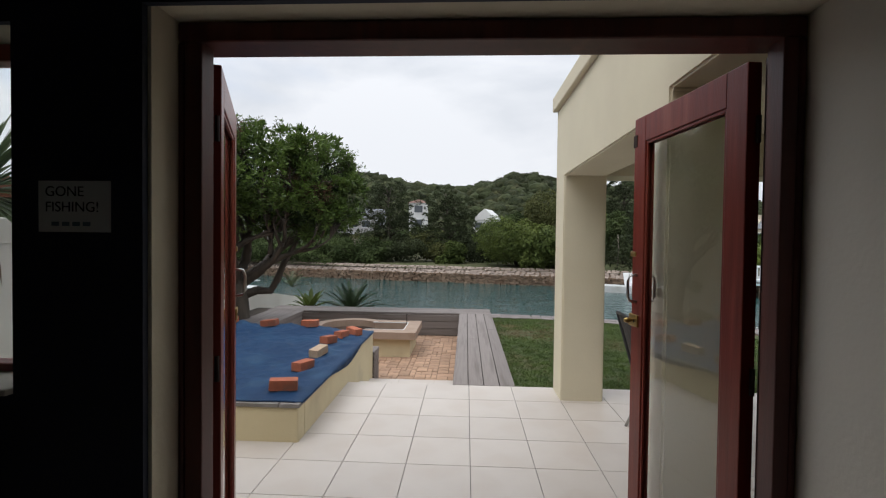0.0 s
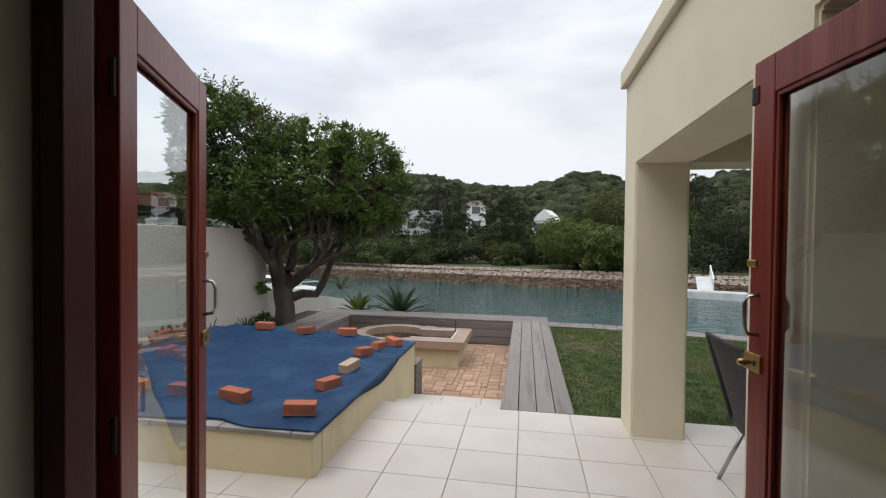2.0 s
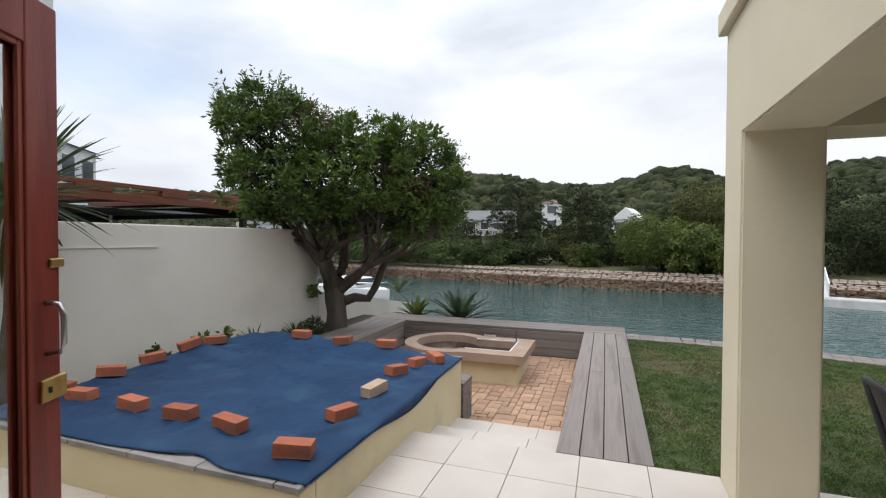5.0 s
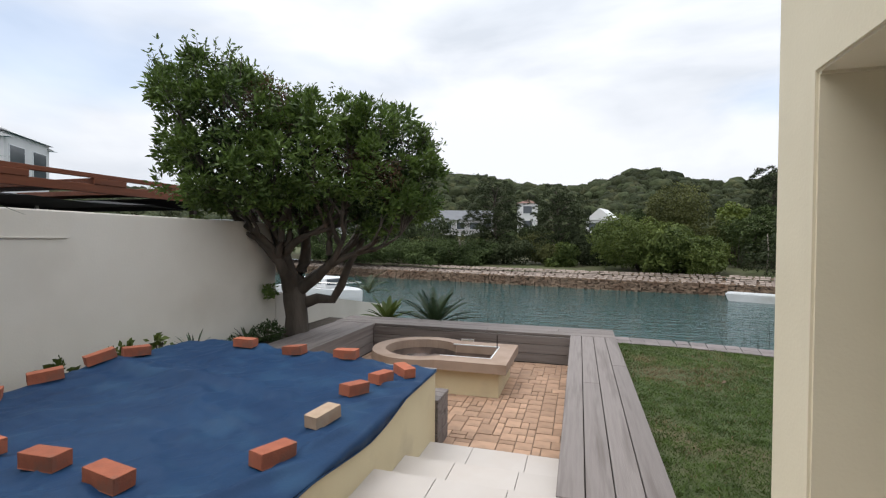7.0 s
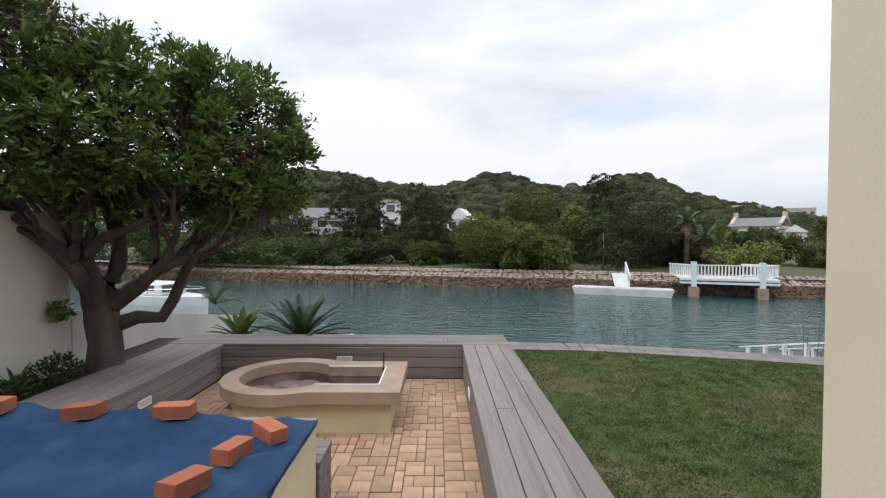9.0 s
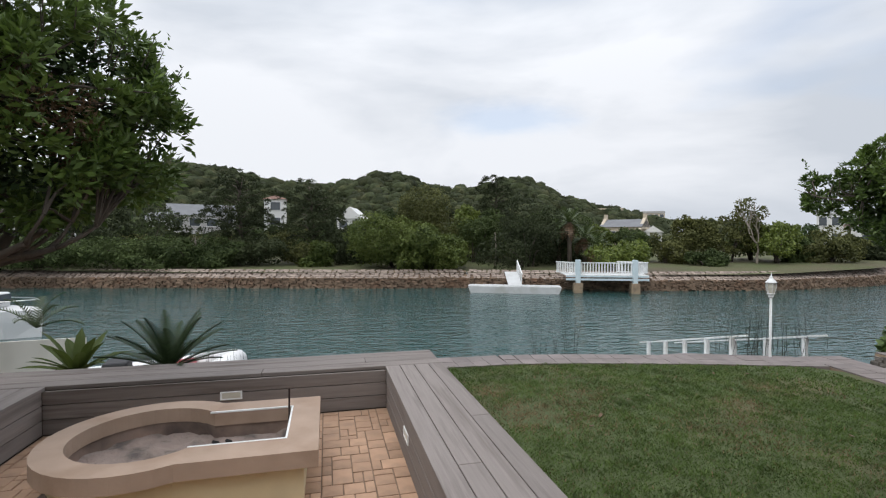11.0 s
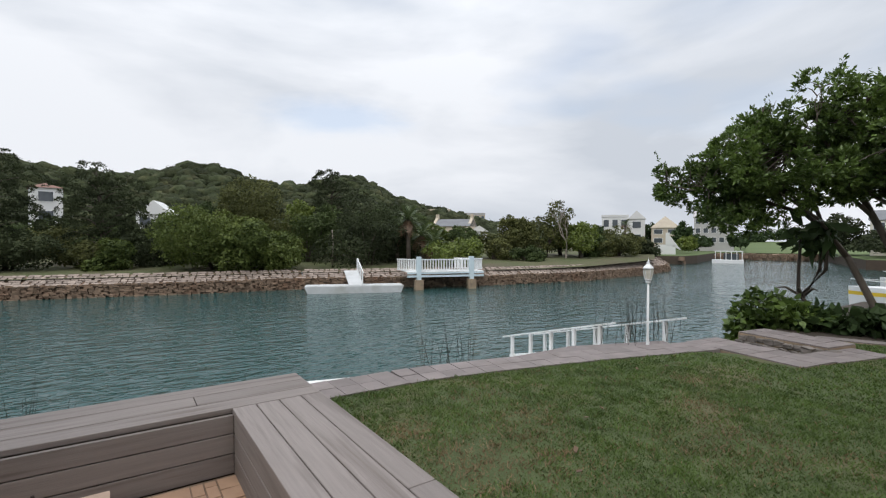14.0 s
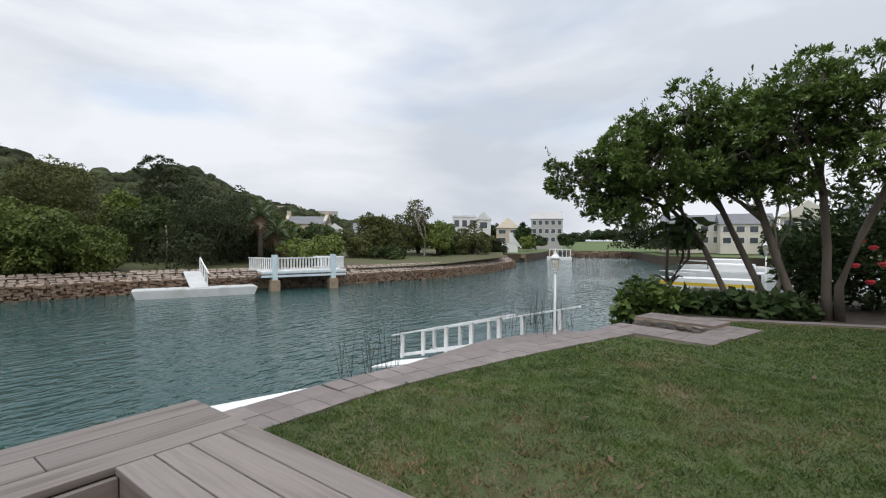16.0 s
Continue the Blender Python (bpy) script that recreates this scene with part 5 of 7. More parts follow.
# trunk points (along the grove, height), radius, limbs (from which point, to where), crown masses (along, height, size)
grove = [
    (((8.20, -0.35), (8.40, 0.2), (8.72, 0.95), (9.05, 1.45), (9.3, 1.72)), 0.085, ((2, 9.5, 2.1), (4, 10.2, 2.1), (4, 9.6, 2.7), (3, 9.3, 2.6), (4, 10.7, 2.2)),
     ((10.98, 2.20, 0.36), (10.63, 1.98, 0.52), (10.45, 2.48, 0.48), (9.9, 1.85, 0.5), (10.0, 2.06, 0.70), (9.95, 2.72, 0.66))),
    (((7.50, -0.35), (7.80, 0.2), (8.12, 0.95), (8.42, 1.65), (8.62, 2.15)), 0.095, ((3, 9.2, 2.4), (4, 9.5, 3.1), (4, 8.9, 3.0), (4, 8.6, 2.6)),
     ((9.58, 3.25, 0.58), (9.3, 2.40, 0.80), (9.0, 3.15, 0.72), (9.45, 1.95, 0.55), (9.0, 2.2, 0.5))),
    (((7.12, -0.35), (7.30, 0.0), (7.55, 0.75), (7.75, 1.45), (7.86, 1.85)), 0.115, ((4, 8.25, 2.6), (4, 8.4, 2.9), (4, 7.55, 2.6), (3, 8.5, 2.1), (4, 7.8, 2.9)),
     ((8.70, 2.50, 0.62), (8.41, 3.20, 0.66), (7.90, 3.36, 0.60), (8.2, 2.55, 0.6), (7.9, 2.35, 0.45), (8.5, 2.1, 0.35))),
    (((6.86, -0.35), (6.88, 0.3), (6.88, 1.0), (6.94, 1.85), (6.98, 2.2)), 0.105, ((4, 7.5, 2.6), (4, 7.3, 3.0), (4, 6.8, 2.9), (3, 7.3, 2.5)),
     ((7.76, 2.78, 0.55), (7.40, 3.42, 0.60), (7.25, 2.75, 0.66), (6.95, 3.50, 0.58), (7.2, 2.25, 0.5), (7.6, 2.2, 0.4))),
    (((6.70, -0.35), (6.72, 0.35), (6.45, 1.2), (6.15, 2.0), (6.0, 2.3)), 0.095, ((4, 6.4, 2.8), (4, 5.8, 2.9), (4, 5.3, 2.7), (3, 6.6, 2.7)),
     ((6.55, 2.80, 0.66), (6.5, 2.25, 0.5), (6.4, 3.55, 0.66), (5.8, 3.0, 0.75), (5.7, 3.65, 0.75), (5.0, 3.2, 0.85))),
]
for k, (stem, r, limbs, masses) in enumerate(grove):
    t = thing("lawn_tree", "leaning evergreen tree with a grey trunk and small glossy leaves", "tree", group="trees beyond the lawn")
    rr = random.Random(30 + k)
    bm = bmesh.new()
    back = 0.25 if k < 2 else -0.05
    pts = [Vector(on_grove(y, z, -0.3 - back)) for y, z in stem]
    r *= 0.78
    tube(bm, pts, [r * f for f in (1.15, 0.86, 0.76, 0.70, 0.58)], 10)
    tips = []
    for i, y, z in limbs:
        goal = Vector(on_grove(y, z, rr.uniform(-0.4, 0.4)))
        mid = pts[i].lerp(goal, 0.5) + Vector((rr.uniform(-0.1, 0.1), rr.uniform(-0.1, 0.1), rr.uniform(-0.02, 0.14)))
        tube(bm, [pts[i], mid, goal], (r * 0.55, r * 0.4, r * 0.26), 7)
        for q in range(3):
            branching(bm, rr, mid.lerp(goal, q / 2), goal - pts[i] + Vector((rr.uniform(-1, 1), rr.uniform(-1, 1), rr.uniform(-0.1, 0.9))) * 0.8, 0.34, r * 0.22, 2, tips, 5, 0.9)
    part("trunk", bm, PALE_BARK, t, "grey-brown trunk and limbs", True)
    blobs = []
    for y, z, s in masses:
        for q in range(5):
            o = lr.normal(size=3) * s * 0.42
            blobs.append((*(np.array(on_grove(y, z)) + o * np.array([1.1, 1.0, 0.8])), s * lr.uniform(0.36, 0.6), s * lr.uniform(0.36, 0.6), s * lr.uniform(0.26, 0.42)))
    tc_, td_, lc_ = tufts(lr, blobs, 155, (0.10, 0.22), 12, 0.8, 0.7)
    cc = np.repeat(tc_, 9, axis=0) + lr.normal(size=(len(tc_) * 9, 3)) * 0.02
    ob = new("crown", leaves_mesh("crown", cc, lr, 0.092, 0.038, LEAF, 0.25, out=np.repeat(td_, 9, axis=0) * 1.1))
    ob.parent = t
    fine = bmesh.new()
    tip_at = np.array([tuple(p) for p in tips])
    for q in lc_:
        near_ = Vector(tip_at[np.argmin(np.linalg.norm(tip_at - q, axis=1))])
        tube(fine, [near_, near_.lerp(Vector(q), 0.5) + Vector((0, 0, 0.03)), Vector(q)], (0.012, 0.009, 0.004), 4)
    tagged(part("twig_growth", fine, BARK, t), kind="stuff")
    e_, ed_ = clumps(lr, blobs, 170, 0.95)
    kk = ed_[:, 2] > 0.0
    grow = np.repeat(ed_[kk] * 0.6 + np.array([0, 0, 0.7]), 16, axis=0)
    ee = np.repeat(e_[kk], 16, axis=0) + grow * lr.uniform(0, 1, (kk.sum() * 16, 1)) * np.repeat(lr.uniform(0.12, 0.42, (kk.sum(), 1)), 16, axis=0) + lr.normal(size=(kk.sum() * 16, 3)) * 0.022
    ob = new("outer_sprays", leaves_mesh("outer_sprays", ee, lr, 0.085, 0.036, LEAF, 0.5, out=grow * 0.8))
    ob.parent = t
t = thing("bare_tree", "small bare twiggy tree among the leafy ones", "tree")
bm = bmesh.new()
tips = []
branching(bm, random.Random(77), (9.9, 7.6, -0.3), (0, 0.1, 1), 1.3, 0.05, 4, tips, 5, 0.7)
part("branchwork", bm, DEAD, t, smooth=True)


def shrub(name, label, blobs, n, length, width, material, seed, droop=0.0, stem=None, group=""):
    """A leafy shrub: stems from the ground and leaves in uneven clumps."""
    rg = np.random.default_rng(seed)
    s = thing(name, label, "shrub", group=group)
    for b in blobs:
        bm = bmesh.new()
        for q in range(4):
            x, y = b[0] + rg.uniform(-0.3, 0.3) * b[3], b[1] + rg.uniform(-0.3, 0.3) * b[4]
            tube(bm, [(b[0], b[1], b[2] - b[5] - 0.25), ((b[0] + x) / 2, (b[1] + y) / 2, b[2] - b[5] * 0.3), (x, y, b[2] + b[5] * 0.5)], (0.018, 0.013, 0.006), 5)
        part("stem", bm, stem or BARK, s)
    c, dd = clumps(rg, blobs, n, 0.3)
    ob = new("foliage", leaves_mesh("foliage", c, rg, length, width, material, 0.15, droop, out=dd * 0.8))
    ob.parent = s
    return s


shrub("broad_leaf_shrub", "dense broad-leaved green shrub beside the paving", [(8.30, 9.62, 0.08, 0.36, 0.36, 0.32), (8.40, 9.25, 0.02, 0.38, 0.32, 0.24), (8.05, 9.80, -0.12, 0.24, 0.24, 0.28), (8.55, 9.0, -0.04, 0.3, 0.28, 0.18), (8.15, 9.7, -0.42, 0.34, 0.36, 0.28), (8.45, 9.3, -0.35, 0.36, 0.34, 0.26)], 1700, 0.14, 0.085, LEAF, 41, 0.25)
for k, (x, y) in enumerate(((8.62, 8.95), (8.75, 8.55), (8.80, 8.15), (8.88, 7.75), (9.0, 7.35))):
    shrub("broad_leaf_shrub", "low dark shrub with wide round leaves under the trees", [(x, y, -0.05, 0.34, 0.32, 0.20)], 210, 0.20, 0.14, LEAF_DARK, 50 + k, 0.5, group="shrubs under the trees")
for k, (x, y, z) in enumerate(((9.0, 9.28, 1.28), (9.1, 8.92, 1.42), (9.25, 9.05, 1.15))):
    s = thing("large_leaf_plant", "tall plant with drooping heads of large dark leaves", "plant", group="large leaved plants")
    rg = np.random.default_rng(60 + k)
    bm = bmesh.new()
    tube(bm, [(9.15, 8.85 + 0.1 * k, -0.4), (9.1, 9.1 + 0.12 * k, 0.05), (9.05, 9.32 - 0.05 * k, 0.30), (x + 0.02, y + 0.03, 0.75), (x, y, z)], (0.04, 0.036, 0.032, 0.028, 0.022), 7)
    tube(bm, [(9.05, 9.32 - 0.05 * k, 0.30), (9.0, 9.5 - 0.2 * k, 0.42), (8.98, 9.62 - 0.3 * k, 0.40)], (0.025, 0.02, 0.012), 6)
    part("stem", bm, BARK, s, "dark winding stem", True)
    c = np.array([[x, y, z + rg.uniform(-0.05, 0.12)] for _ in range(26)]) + rg.normal(size=(26, 3)) * 0.08
    ob = new("leaves", leaves_mesh("leaves", c, rg, 0.34, 0.13, LEAF_DARK, 0.0, 0.7))
    ob.parent = s
BLOOMS = ((9.85, 6.41, 1.06), (9.85, 6.47, 0.64), (9.85, 6.27, 0.36), (9.85, 6.11, 0.67), (9.85, 6.24, 0.95))
fl = shrub("flowering_bush", "dark bush with a few pink-red blooms", [(11.2, 6.1, 0.9, 1.0, 1.3, 1.2), (11.0, 4.4, 1.0, 1.1, 1.4, 1.3), (10.6, 7.1, 0.6, 0.6, 0.6, 0.7)], 12000, 0.15, 0.07, LEAF_DARK, 71)
for x, y, z in BLOOMS:
    bm = bmesh.new()
    for q in range(9):
        a = q * 2.4
        box(bm, -0.045, 0.045, -0.006, 0.006, 0.0, 0.085, 0.005, pose(x, y, z, 55 - 5 * q, 0, math.degrees(a)))
    part("bloom", bm, PETAL, fl, "pink-red bloom")


def rosette(name, label, at, n, length, width, material, seed, rise=(15, 70), category="plant", curl=0.35, trunk=None, group="", toothed=False):
    """A rosette of long pointed arching leaves."""
    rg = random.Random(seed)
    s = thing(name, label, category, pose(*at), group=group)
    if trunk:
        part("trunk", tube(bmesh.new(), [(-0.16, -0.05, -trunk), (-0.06, 0, -trunk * 0.5), (0, 0, 0.05)], (0.06, 0.05, 0.06), 8), PALE_BARK, s, smooth=True)
    for k in range(n):
        a = k * 2.39996 + rg.uniform(-0.2, 0.2)
        el = radians(lerp(rise[0], rise[1], (k / n) ** 0.8) + rg.uniform(-7, 7)) if not trunk or k >= n * 0.16 else radians(rg.uniform(-88, -68))
        L, W = length * rg.uniform(0.8, 1.1), width
        bm = bmesh.new()
        rows = []
        p = Vector((0.03 * math.cos(a), 0.03 * math.sin(a), 0.0))
        for q in range(6):
            t = q / 5
            e = el - curl * t * t * 2.0
            w = W * (0.45 + 0.9 * t) * (1 - t) ** 0.6 + 0.002
            sd = Vector((-math.sin(a), math.cos(a), 0)) * w
            rows.append([bm.verts.new(p + sd), bm.verts.new(p - Vector((0, 0, w * 0.35))), bm.verts.new(p - sd)])
            p = p + Vector((math.cos(a) * math.cos(e), math.sin(a) * math.cos(e), math.sin(e))) * L / 5
        for u, v_ in zip(rows, rows[1:]):
            bm.faces.new((u[0], u[1], v_[1], v_[0]))
            bm.faces.new((u[1], u[2], v_[2], v_[1]))
        part("leaf", bm, DRY_FROND if trunk and k < n * 0.16 else material, s)
    return s


rosette("agave", "green agave rosette behind the timber seat", (-3.75, 10.95, -0.14), 20, 0.56, 0.095, HEDGE, 3, (2, 70))
rosette("small_agave", "small agave under the low wall", (-4.55, 7.75, 0.0), 12, 0.30, 0.02, SPIKE, 4, (30, 80))
rosette("small_agave", "spiky plant in the narrow bed", (-4.5, 6.75, 0.05), 12, 0.34, 0.016, SPIKE, 5, (45, 85))
rosette("yucca", "tall yucca with a shaggy head beside the wall", (-4.45, 3.90, 1.95), 150, 0.84, 0.034, SPIKE, 6, (-70, 85), "plant", 0.15, 1.95)
for k, (x, y) in enumerate(((-4.45, 5.15), (-4.42, 5.75), (-4.5, 6.25))):
    shrub("bed_plant", "small leafy plant between the pool and the wall", [(x, y, 0.28, 0.12, 0.14, 0.12)], 70, 0.09, 0.05, HEDGE, 80 + k, group="bed plants")
shrub("dark_shrub", "rounded dark shrub at the foot of the tree", [(-4.5, 8.15, 0.05, 0.2, 0.3, 0.2), (-4.5, 7.6, 0.0, 0.2, 0.3, 0.14)], 1300, 0.06, 0.025, LEAF_DARK, 90)


def fronds(name, label, at, n, length, seed, material, category="plant", rise=(0, 75), droop=0.9, width=0.16, trunk=0.0, skirt=None, leaflets=16, broad=0.34):
    """A cycad or palm: arching ribs with leaflets to both sides, on a trunk."""
    rg = np.random.default_rng(seed)
    s = thing(name, label, category, pose(*at))
    if trunk:
        part("trunk", tube(bmesh.new(), [(0.1, 0, -trunk), (0.03, 0, -trunk * 0.4), (0, 0, 0)], (0.24, 0.2, 0.2), 8), PALE_BARK, s, smooth=True)
    for k in range(n):
        a = k * 2.39996
        el = radians(lerp(rise[0], rise[1], k / n))
        p = np.zeros(3)
        v = []
        for q in range(leaflets):
            t = q / (leaflets - 1)
            e = el - droop * t * t
            d = np.array([math.cos(a) * math.cos(e), math.sin(a) * math.cos(e), math.sin(e)])
            nx = p + d * length / leaflets
            w = width * length * math.sin(math.pi * (0.15 + 0.8 * t)) + 0.01
            for sg in (-1, 1):
                sd = np.array([-math.sin(a), math.cos(a), 0]) * sg
                tip = p + sd * w + d * w * 0.7 + np.array([0, 0, w * 0.25])
                g = length / leaflets * broad
                v += [p, p + d * g, tip + d * g * 0.2, tip]
            v += [p - np.array([0, 0, 0.012]), nx - np.array([0, 0, 0.012]), nx, p]
            p = nx
        ob = new("frond", quads("frond", np.array(v), skirt if skirt and k < n * 0.3 else material))
        ob.parent = s
    return s


fronds("cycad", "dark green cycad behind the timber seat", (-2.78, 11.05, -0.2), 30, 0.84, 7, CYCAD_LEAF, rise=(-4, 72), droop=0.35, width=0.115, leaflets=30, broad=0.95)
fronds("young_palm", "thin young palm by the low wall", (-4.35, 11.3, 0.35), 9, 0.55, 8, PALM_LEAF, rise=(20, 80), droop=0.9, width=0.14, trunk=0.0, broad=0.7)

# wicker chair on the porch
chair = thing("garden_chair", "black wicker garden chair with steel legs on the porch", "chair")
bm = bmesh.new()
prof = [(1.40, 0.40), (1.37, 0.52), (1.33, 0.66), (1.285, 0.82), (1.25, 0.93), (1.235, 0.985)]
for k in range(30):
    bm = bmesh.new()
    t0, t1 = k / 30, (k + 0.94) / 30
    for t in ((t0, t1),):
        i0 = min(4, int(t[0] * 5))
        f0 = t[0] * 5 - i0
        a = (lerp(prof[i0][0], prof[i0 + 1][0], f0), lerp(prof[i0][1], prof[i0 + 1][1], f0))
        i1 = min(4, int(t[1] * 5))
        f1 = t[1] * 5 - i1
        b = (lerp(prof[i1][0], prof[i1 + 1][0], f1), lerp(prof[i1][1], prof[i1 + 1][1], f1))
        hw = lerp(0.23, 0.27, t[0])
        rows_ = []
        for c in range(9):
            y = lerp(-hw, hw, c / 8)
            cup = 0.045 * (1 - (2 * c / 8 - 1) ** 2)
            rows_.append([bm.verts.new((a[0] - cup + 0.045, 3.70 + y, a[1])), bm.verts.new((b[0] - cup + 0.045, 3.70 + y, b[1])), bm.verts.new((b[0] - cup + 0.061, 3.70 + y, b[1])), bm.verts.new((a[0] - cup + 0.061, 3.70 + y, a[1]))])
        for u, w_ in zip(rows_, rows_[1:]):
            for q in range(4):
                bm.faces.new((u[q], u[(q + 1) % 4], w_[(q + 1) % 4], w_[q]))
        bm.faces.new(rows_[0])
        bm.faces.new(rows_[-1][::-1])
    part("slat", bm, WICKER, chair)
part("back_panel", boxed(0, 0.006, -0.225, 0.225, 0.0, 0.60, 0.0, pose(1.462, 3.70, 0.40, 0, -16.5, 0)), BLACK, chair)
part("top_rim", tube(bmesh.new(), [(1.28, 3.43, 0.975), (1.25, 3.52, 0.985), (1.235, 3.70, 0.988), (1.25, 3.88, 0.985), (1.28, 3.97, 0.975)], 0.014, 8), WICKER, chair, smooth=True)
for y in (3.44, 3.96):
    part("side_rim", tube(bmesh.new(), [(1.445, y, 0.40), (1.37, y, 0.66), (1.315, y, 0.85), (1.28, y, 0.975)], 0.018, 8), WICKER, chair, smooth=True)
part("seat", boxed(1.43, 1.94, 3.44, 3.96, 0.39, 0.44, 0.015), WICKER, chair)
for y in (3.45, 3.95):
    part("leg", tube(bmesh.new(), [(1.56, y, 0.44), (1.46, y, 0.22), (1.36, y, 0.0)], 0.013, 8), STEEL, chair, smooth=True)
    part("leg", tube(bmesh.new(), [(1.93, y, 0.0), (1.93, y, 0.64)], 0.013, 8), STEEL, chair, smooth=True)
    part("armrest", boxed(1.46, 1.97, y - 0.025, y + 0.025, 0.64, 0.665, 0.008), STEEL, chair)

# across the canal: sea wall, bank, bushes, houses and hills
def place(az, d):
    """A plan point d metres from the seats, az degrees east of straight ahead."""
    return Vector((-0.6 + d * math.sin(radians(az)), 5.0 + d * math.cos(radians(az))))


SHORE = [Vector(p) for p in ((-110, 72), (-60, 60), (-26, 50.3), (-5, 45.6), (4, 43.5), (11, 42.6), (18, 39.8), (26, 36.7), (36, 35.2), (48, 36.2), (58, 39.0), (64, 43.0), (66, 50))]
SHORE = [Vector((-0.7, 5.0)) + (p - Vector((-0.7, 5.0))) * 0.963 for p in SHORE]


def shore_walk(step):
    """Points along the shore every step metres, with the way along and the way inland."""
    for a, b in zip(SHORE, SHORE[1:]):
        d = (b - a)
        n = max(1, int(d.length / step))
        for k in range(n):
            yield a + d * (k / n), d.normalized(), Vector((-d.y, d.x)).normalized()


sea_wall = thing("sea_wall", "rough stone sea wall along the far bank", "sea wall", kind="structure")
rng = random.Random(12)
core, stones, caps = bmesh.new(), bmesh.new(), bmesh.new()
for a, b in zip(SHORE, SHORE[1:]):
    d = (b - a).normalized()
    n = Vector((-d.y, d.x))
    rings = [[core.verts.new((*(e + n * off), z)) for off, z in ((0.36, -3.2), (0.56, -1.74), (1.7, -1.14), (1.7, -3.2))] for e in (a - d * 0.05, b + d * 0.05)]
    for q in range(4):
        core.faces.new((rings[0][q], rings[0][(q + 1) % 4], rings[1][(q + 1) % 4], rings[1][q]))
    core.faces.new(rings[0][::-1])
    core.faces.new(rings[1])


def rough_stone(bm, m, w, dep, h):
    lo = [bm.verts.new(m @ Vector((sx * w * rng.uniform(0.8, 1.1), sy * dep, sz * h * rng.uniform(0.75, 1.15)))) for sz in (-1, 1) for sy in (-1, 1) for sx in (-1, 1)]
    for f in ((0, 2, 3, 1), (4, 5, 7, 6), (0, 1, 5, 4), (1, 3, 7, 5), (3, 2, 6, 7), (2, 0, 4, 6)):
        bm.faces.new([lo[i] for i in f])


for course in range(8):
    for p, d, n in shore_walk(0.28):
        if not -75 < p.x < 66:
            continue
        c = p + d * rng.uniform(-0.1, 0.1) + n * (0.34 + 0.026 * course + rng.uniform(-0.05, 0.05))
        m = Matrix.Translation((c.x, c.y, -2.62 + 0.130 * course + rng.uniform(-0.035, 0.035))) @ Euler((rng.uniform(-0.2, 0.2), rng.uniform(-0.15, 0.15), math.atan2(d.y, d.x) + rng.uniform(-0.15, 0.15))).to_matrix().to_4x4()
        rough_stone(stones, m, rng.uniform(0.08, 0.20), rng.uniform(0.13, 0.22), rng.uniform(0.045, 0.08))
for row in range(5):
    for p, d, n in shore_walk(0.40):
        if not -75 < p.x < 66:
            continue
        c = p + n * (0.56 + 0.26 * row) + d * rng.uniform(-0.1, 0.1)
        m = pose(c.x, c.y, -1.66 + 0.128 * row, 25 + rng.uniform(-6, 6), rng.uniform(-4, 4), math.degrees(math.atan2(d.y, d.x)) + rng.uniform(-8, 8))
        rough_stone(caps, m, rng.uniform(0.14, 0.21), 0.125, rng.uniform(0.045, 0.07))
part("wall_core", core, ROCK, sea_wall)
stuff("stone_courses", to_mesh("stone_courses", stones, ROCK), "brown and tan rough wall stones", "stones", sea_wall)
stuff("cap_stones", to_mesh("cap_stones", caps, CAP), "pale flat cap stones", "stones", sea_wall)


def hill_el(az):
    """How high, in degrees, the hills stand against the sky."""
    e = 1.6 + 3.9 / (1 + math.exp((az - 30.5) / 2.6))
    e += 1.7 * math.exp(-((az + 15) / 8.5) ** 2) + 1.75 * math.exp(-((az - 7) / 4.6) ** 2) + 1.35 * math.exp(-((az - 23.2) / 3.8) ** 2) + 0.9 * math.exp(-((az - 35) / 4.0) ** 2)
    if az < -28:
        e -= min(1.2, (-28 - az) * 0.06)
    return e / (1 + math.exp((az - 46) / 3.0)) + 0.2


def land_z(az, r):
    """Ground height on the far side."""
    foot, ridge = 78.0, 255.0
    bank = -1.02 + min(1.0, max(0.0, (r - 44) / 40)) * 1.1
    if r <= foot:
        return bank
    t = min(1.0, (r - foot) / (ridge - foot))
    top = 1.4 + ridge * math.tan(radians(max(0.0, hill_el(az) - 0.45)))
    z = bank + (top - bank) * t * t * (3 - 2 * t)
    z += 3.0 * math.sin(t * math.pi) * noise.noise((az * 0.12, r * 0.02, 3))
    return z - max(0.0, r - ridge) * 0.1


def shore_r(az):
    """Distance to the top of the sea wall in that direction."""
    o = Vector((-0.6, 5.0))
    w = Vector((math.sin(radians(az)), math.cos(radians(az))))
    best = None
    for a, b in zip(SHORE, SHORE[1:]):
        d = b - a
        det = w.x * -d.y + d.x * w.y
        if abs(det) < 1e-6:
            continue
        q = a - o
        s = (q.x * -d.y + d.x * q.y) / det
        t = (w.x * q.y - w.y * q.x) / det
        if 0 <= t <= 1 and s > 0:
            best = s if best is None else min(best, s)
    return (best or 78.0) + 1.12


bm = bmesh.new()
fan = []
for k in range(0, 121):
    az = -62 + k
    r0 = shore_r(az)
    fan.append([bm.verts.new((*place(az, r), land_z(az, r) - (0.25 if q == 0 else 0))) for q, r in enumerate([lerp(r0, 80, (j / 7)) if r0 < 78 else 78 + 0.3 * j for j in range(8)] + [80 + 9.5 * j for j in range(1, 24)])])
for f, g in zip(fan, fan[1:]):
    for q in range(len(f) - 1):
        bm.faces.new((f[q], f[q + 1], g[q + 1], g[q])[::-1])
setting("far_bank", bm, BANK, "grassy far bank rising to scrub-covered hills", "ground", True)

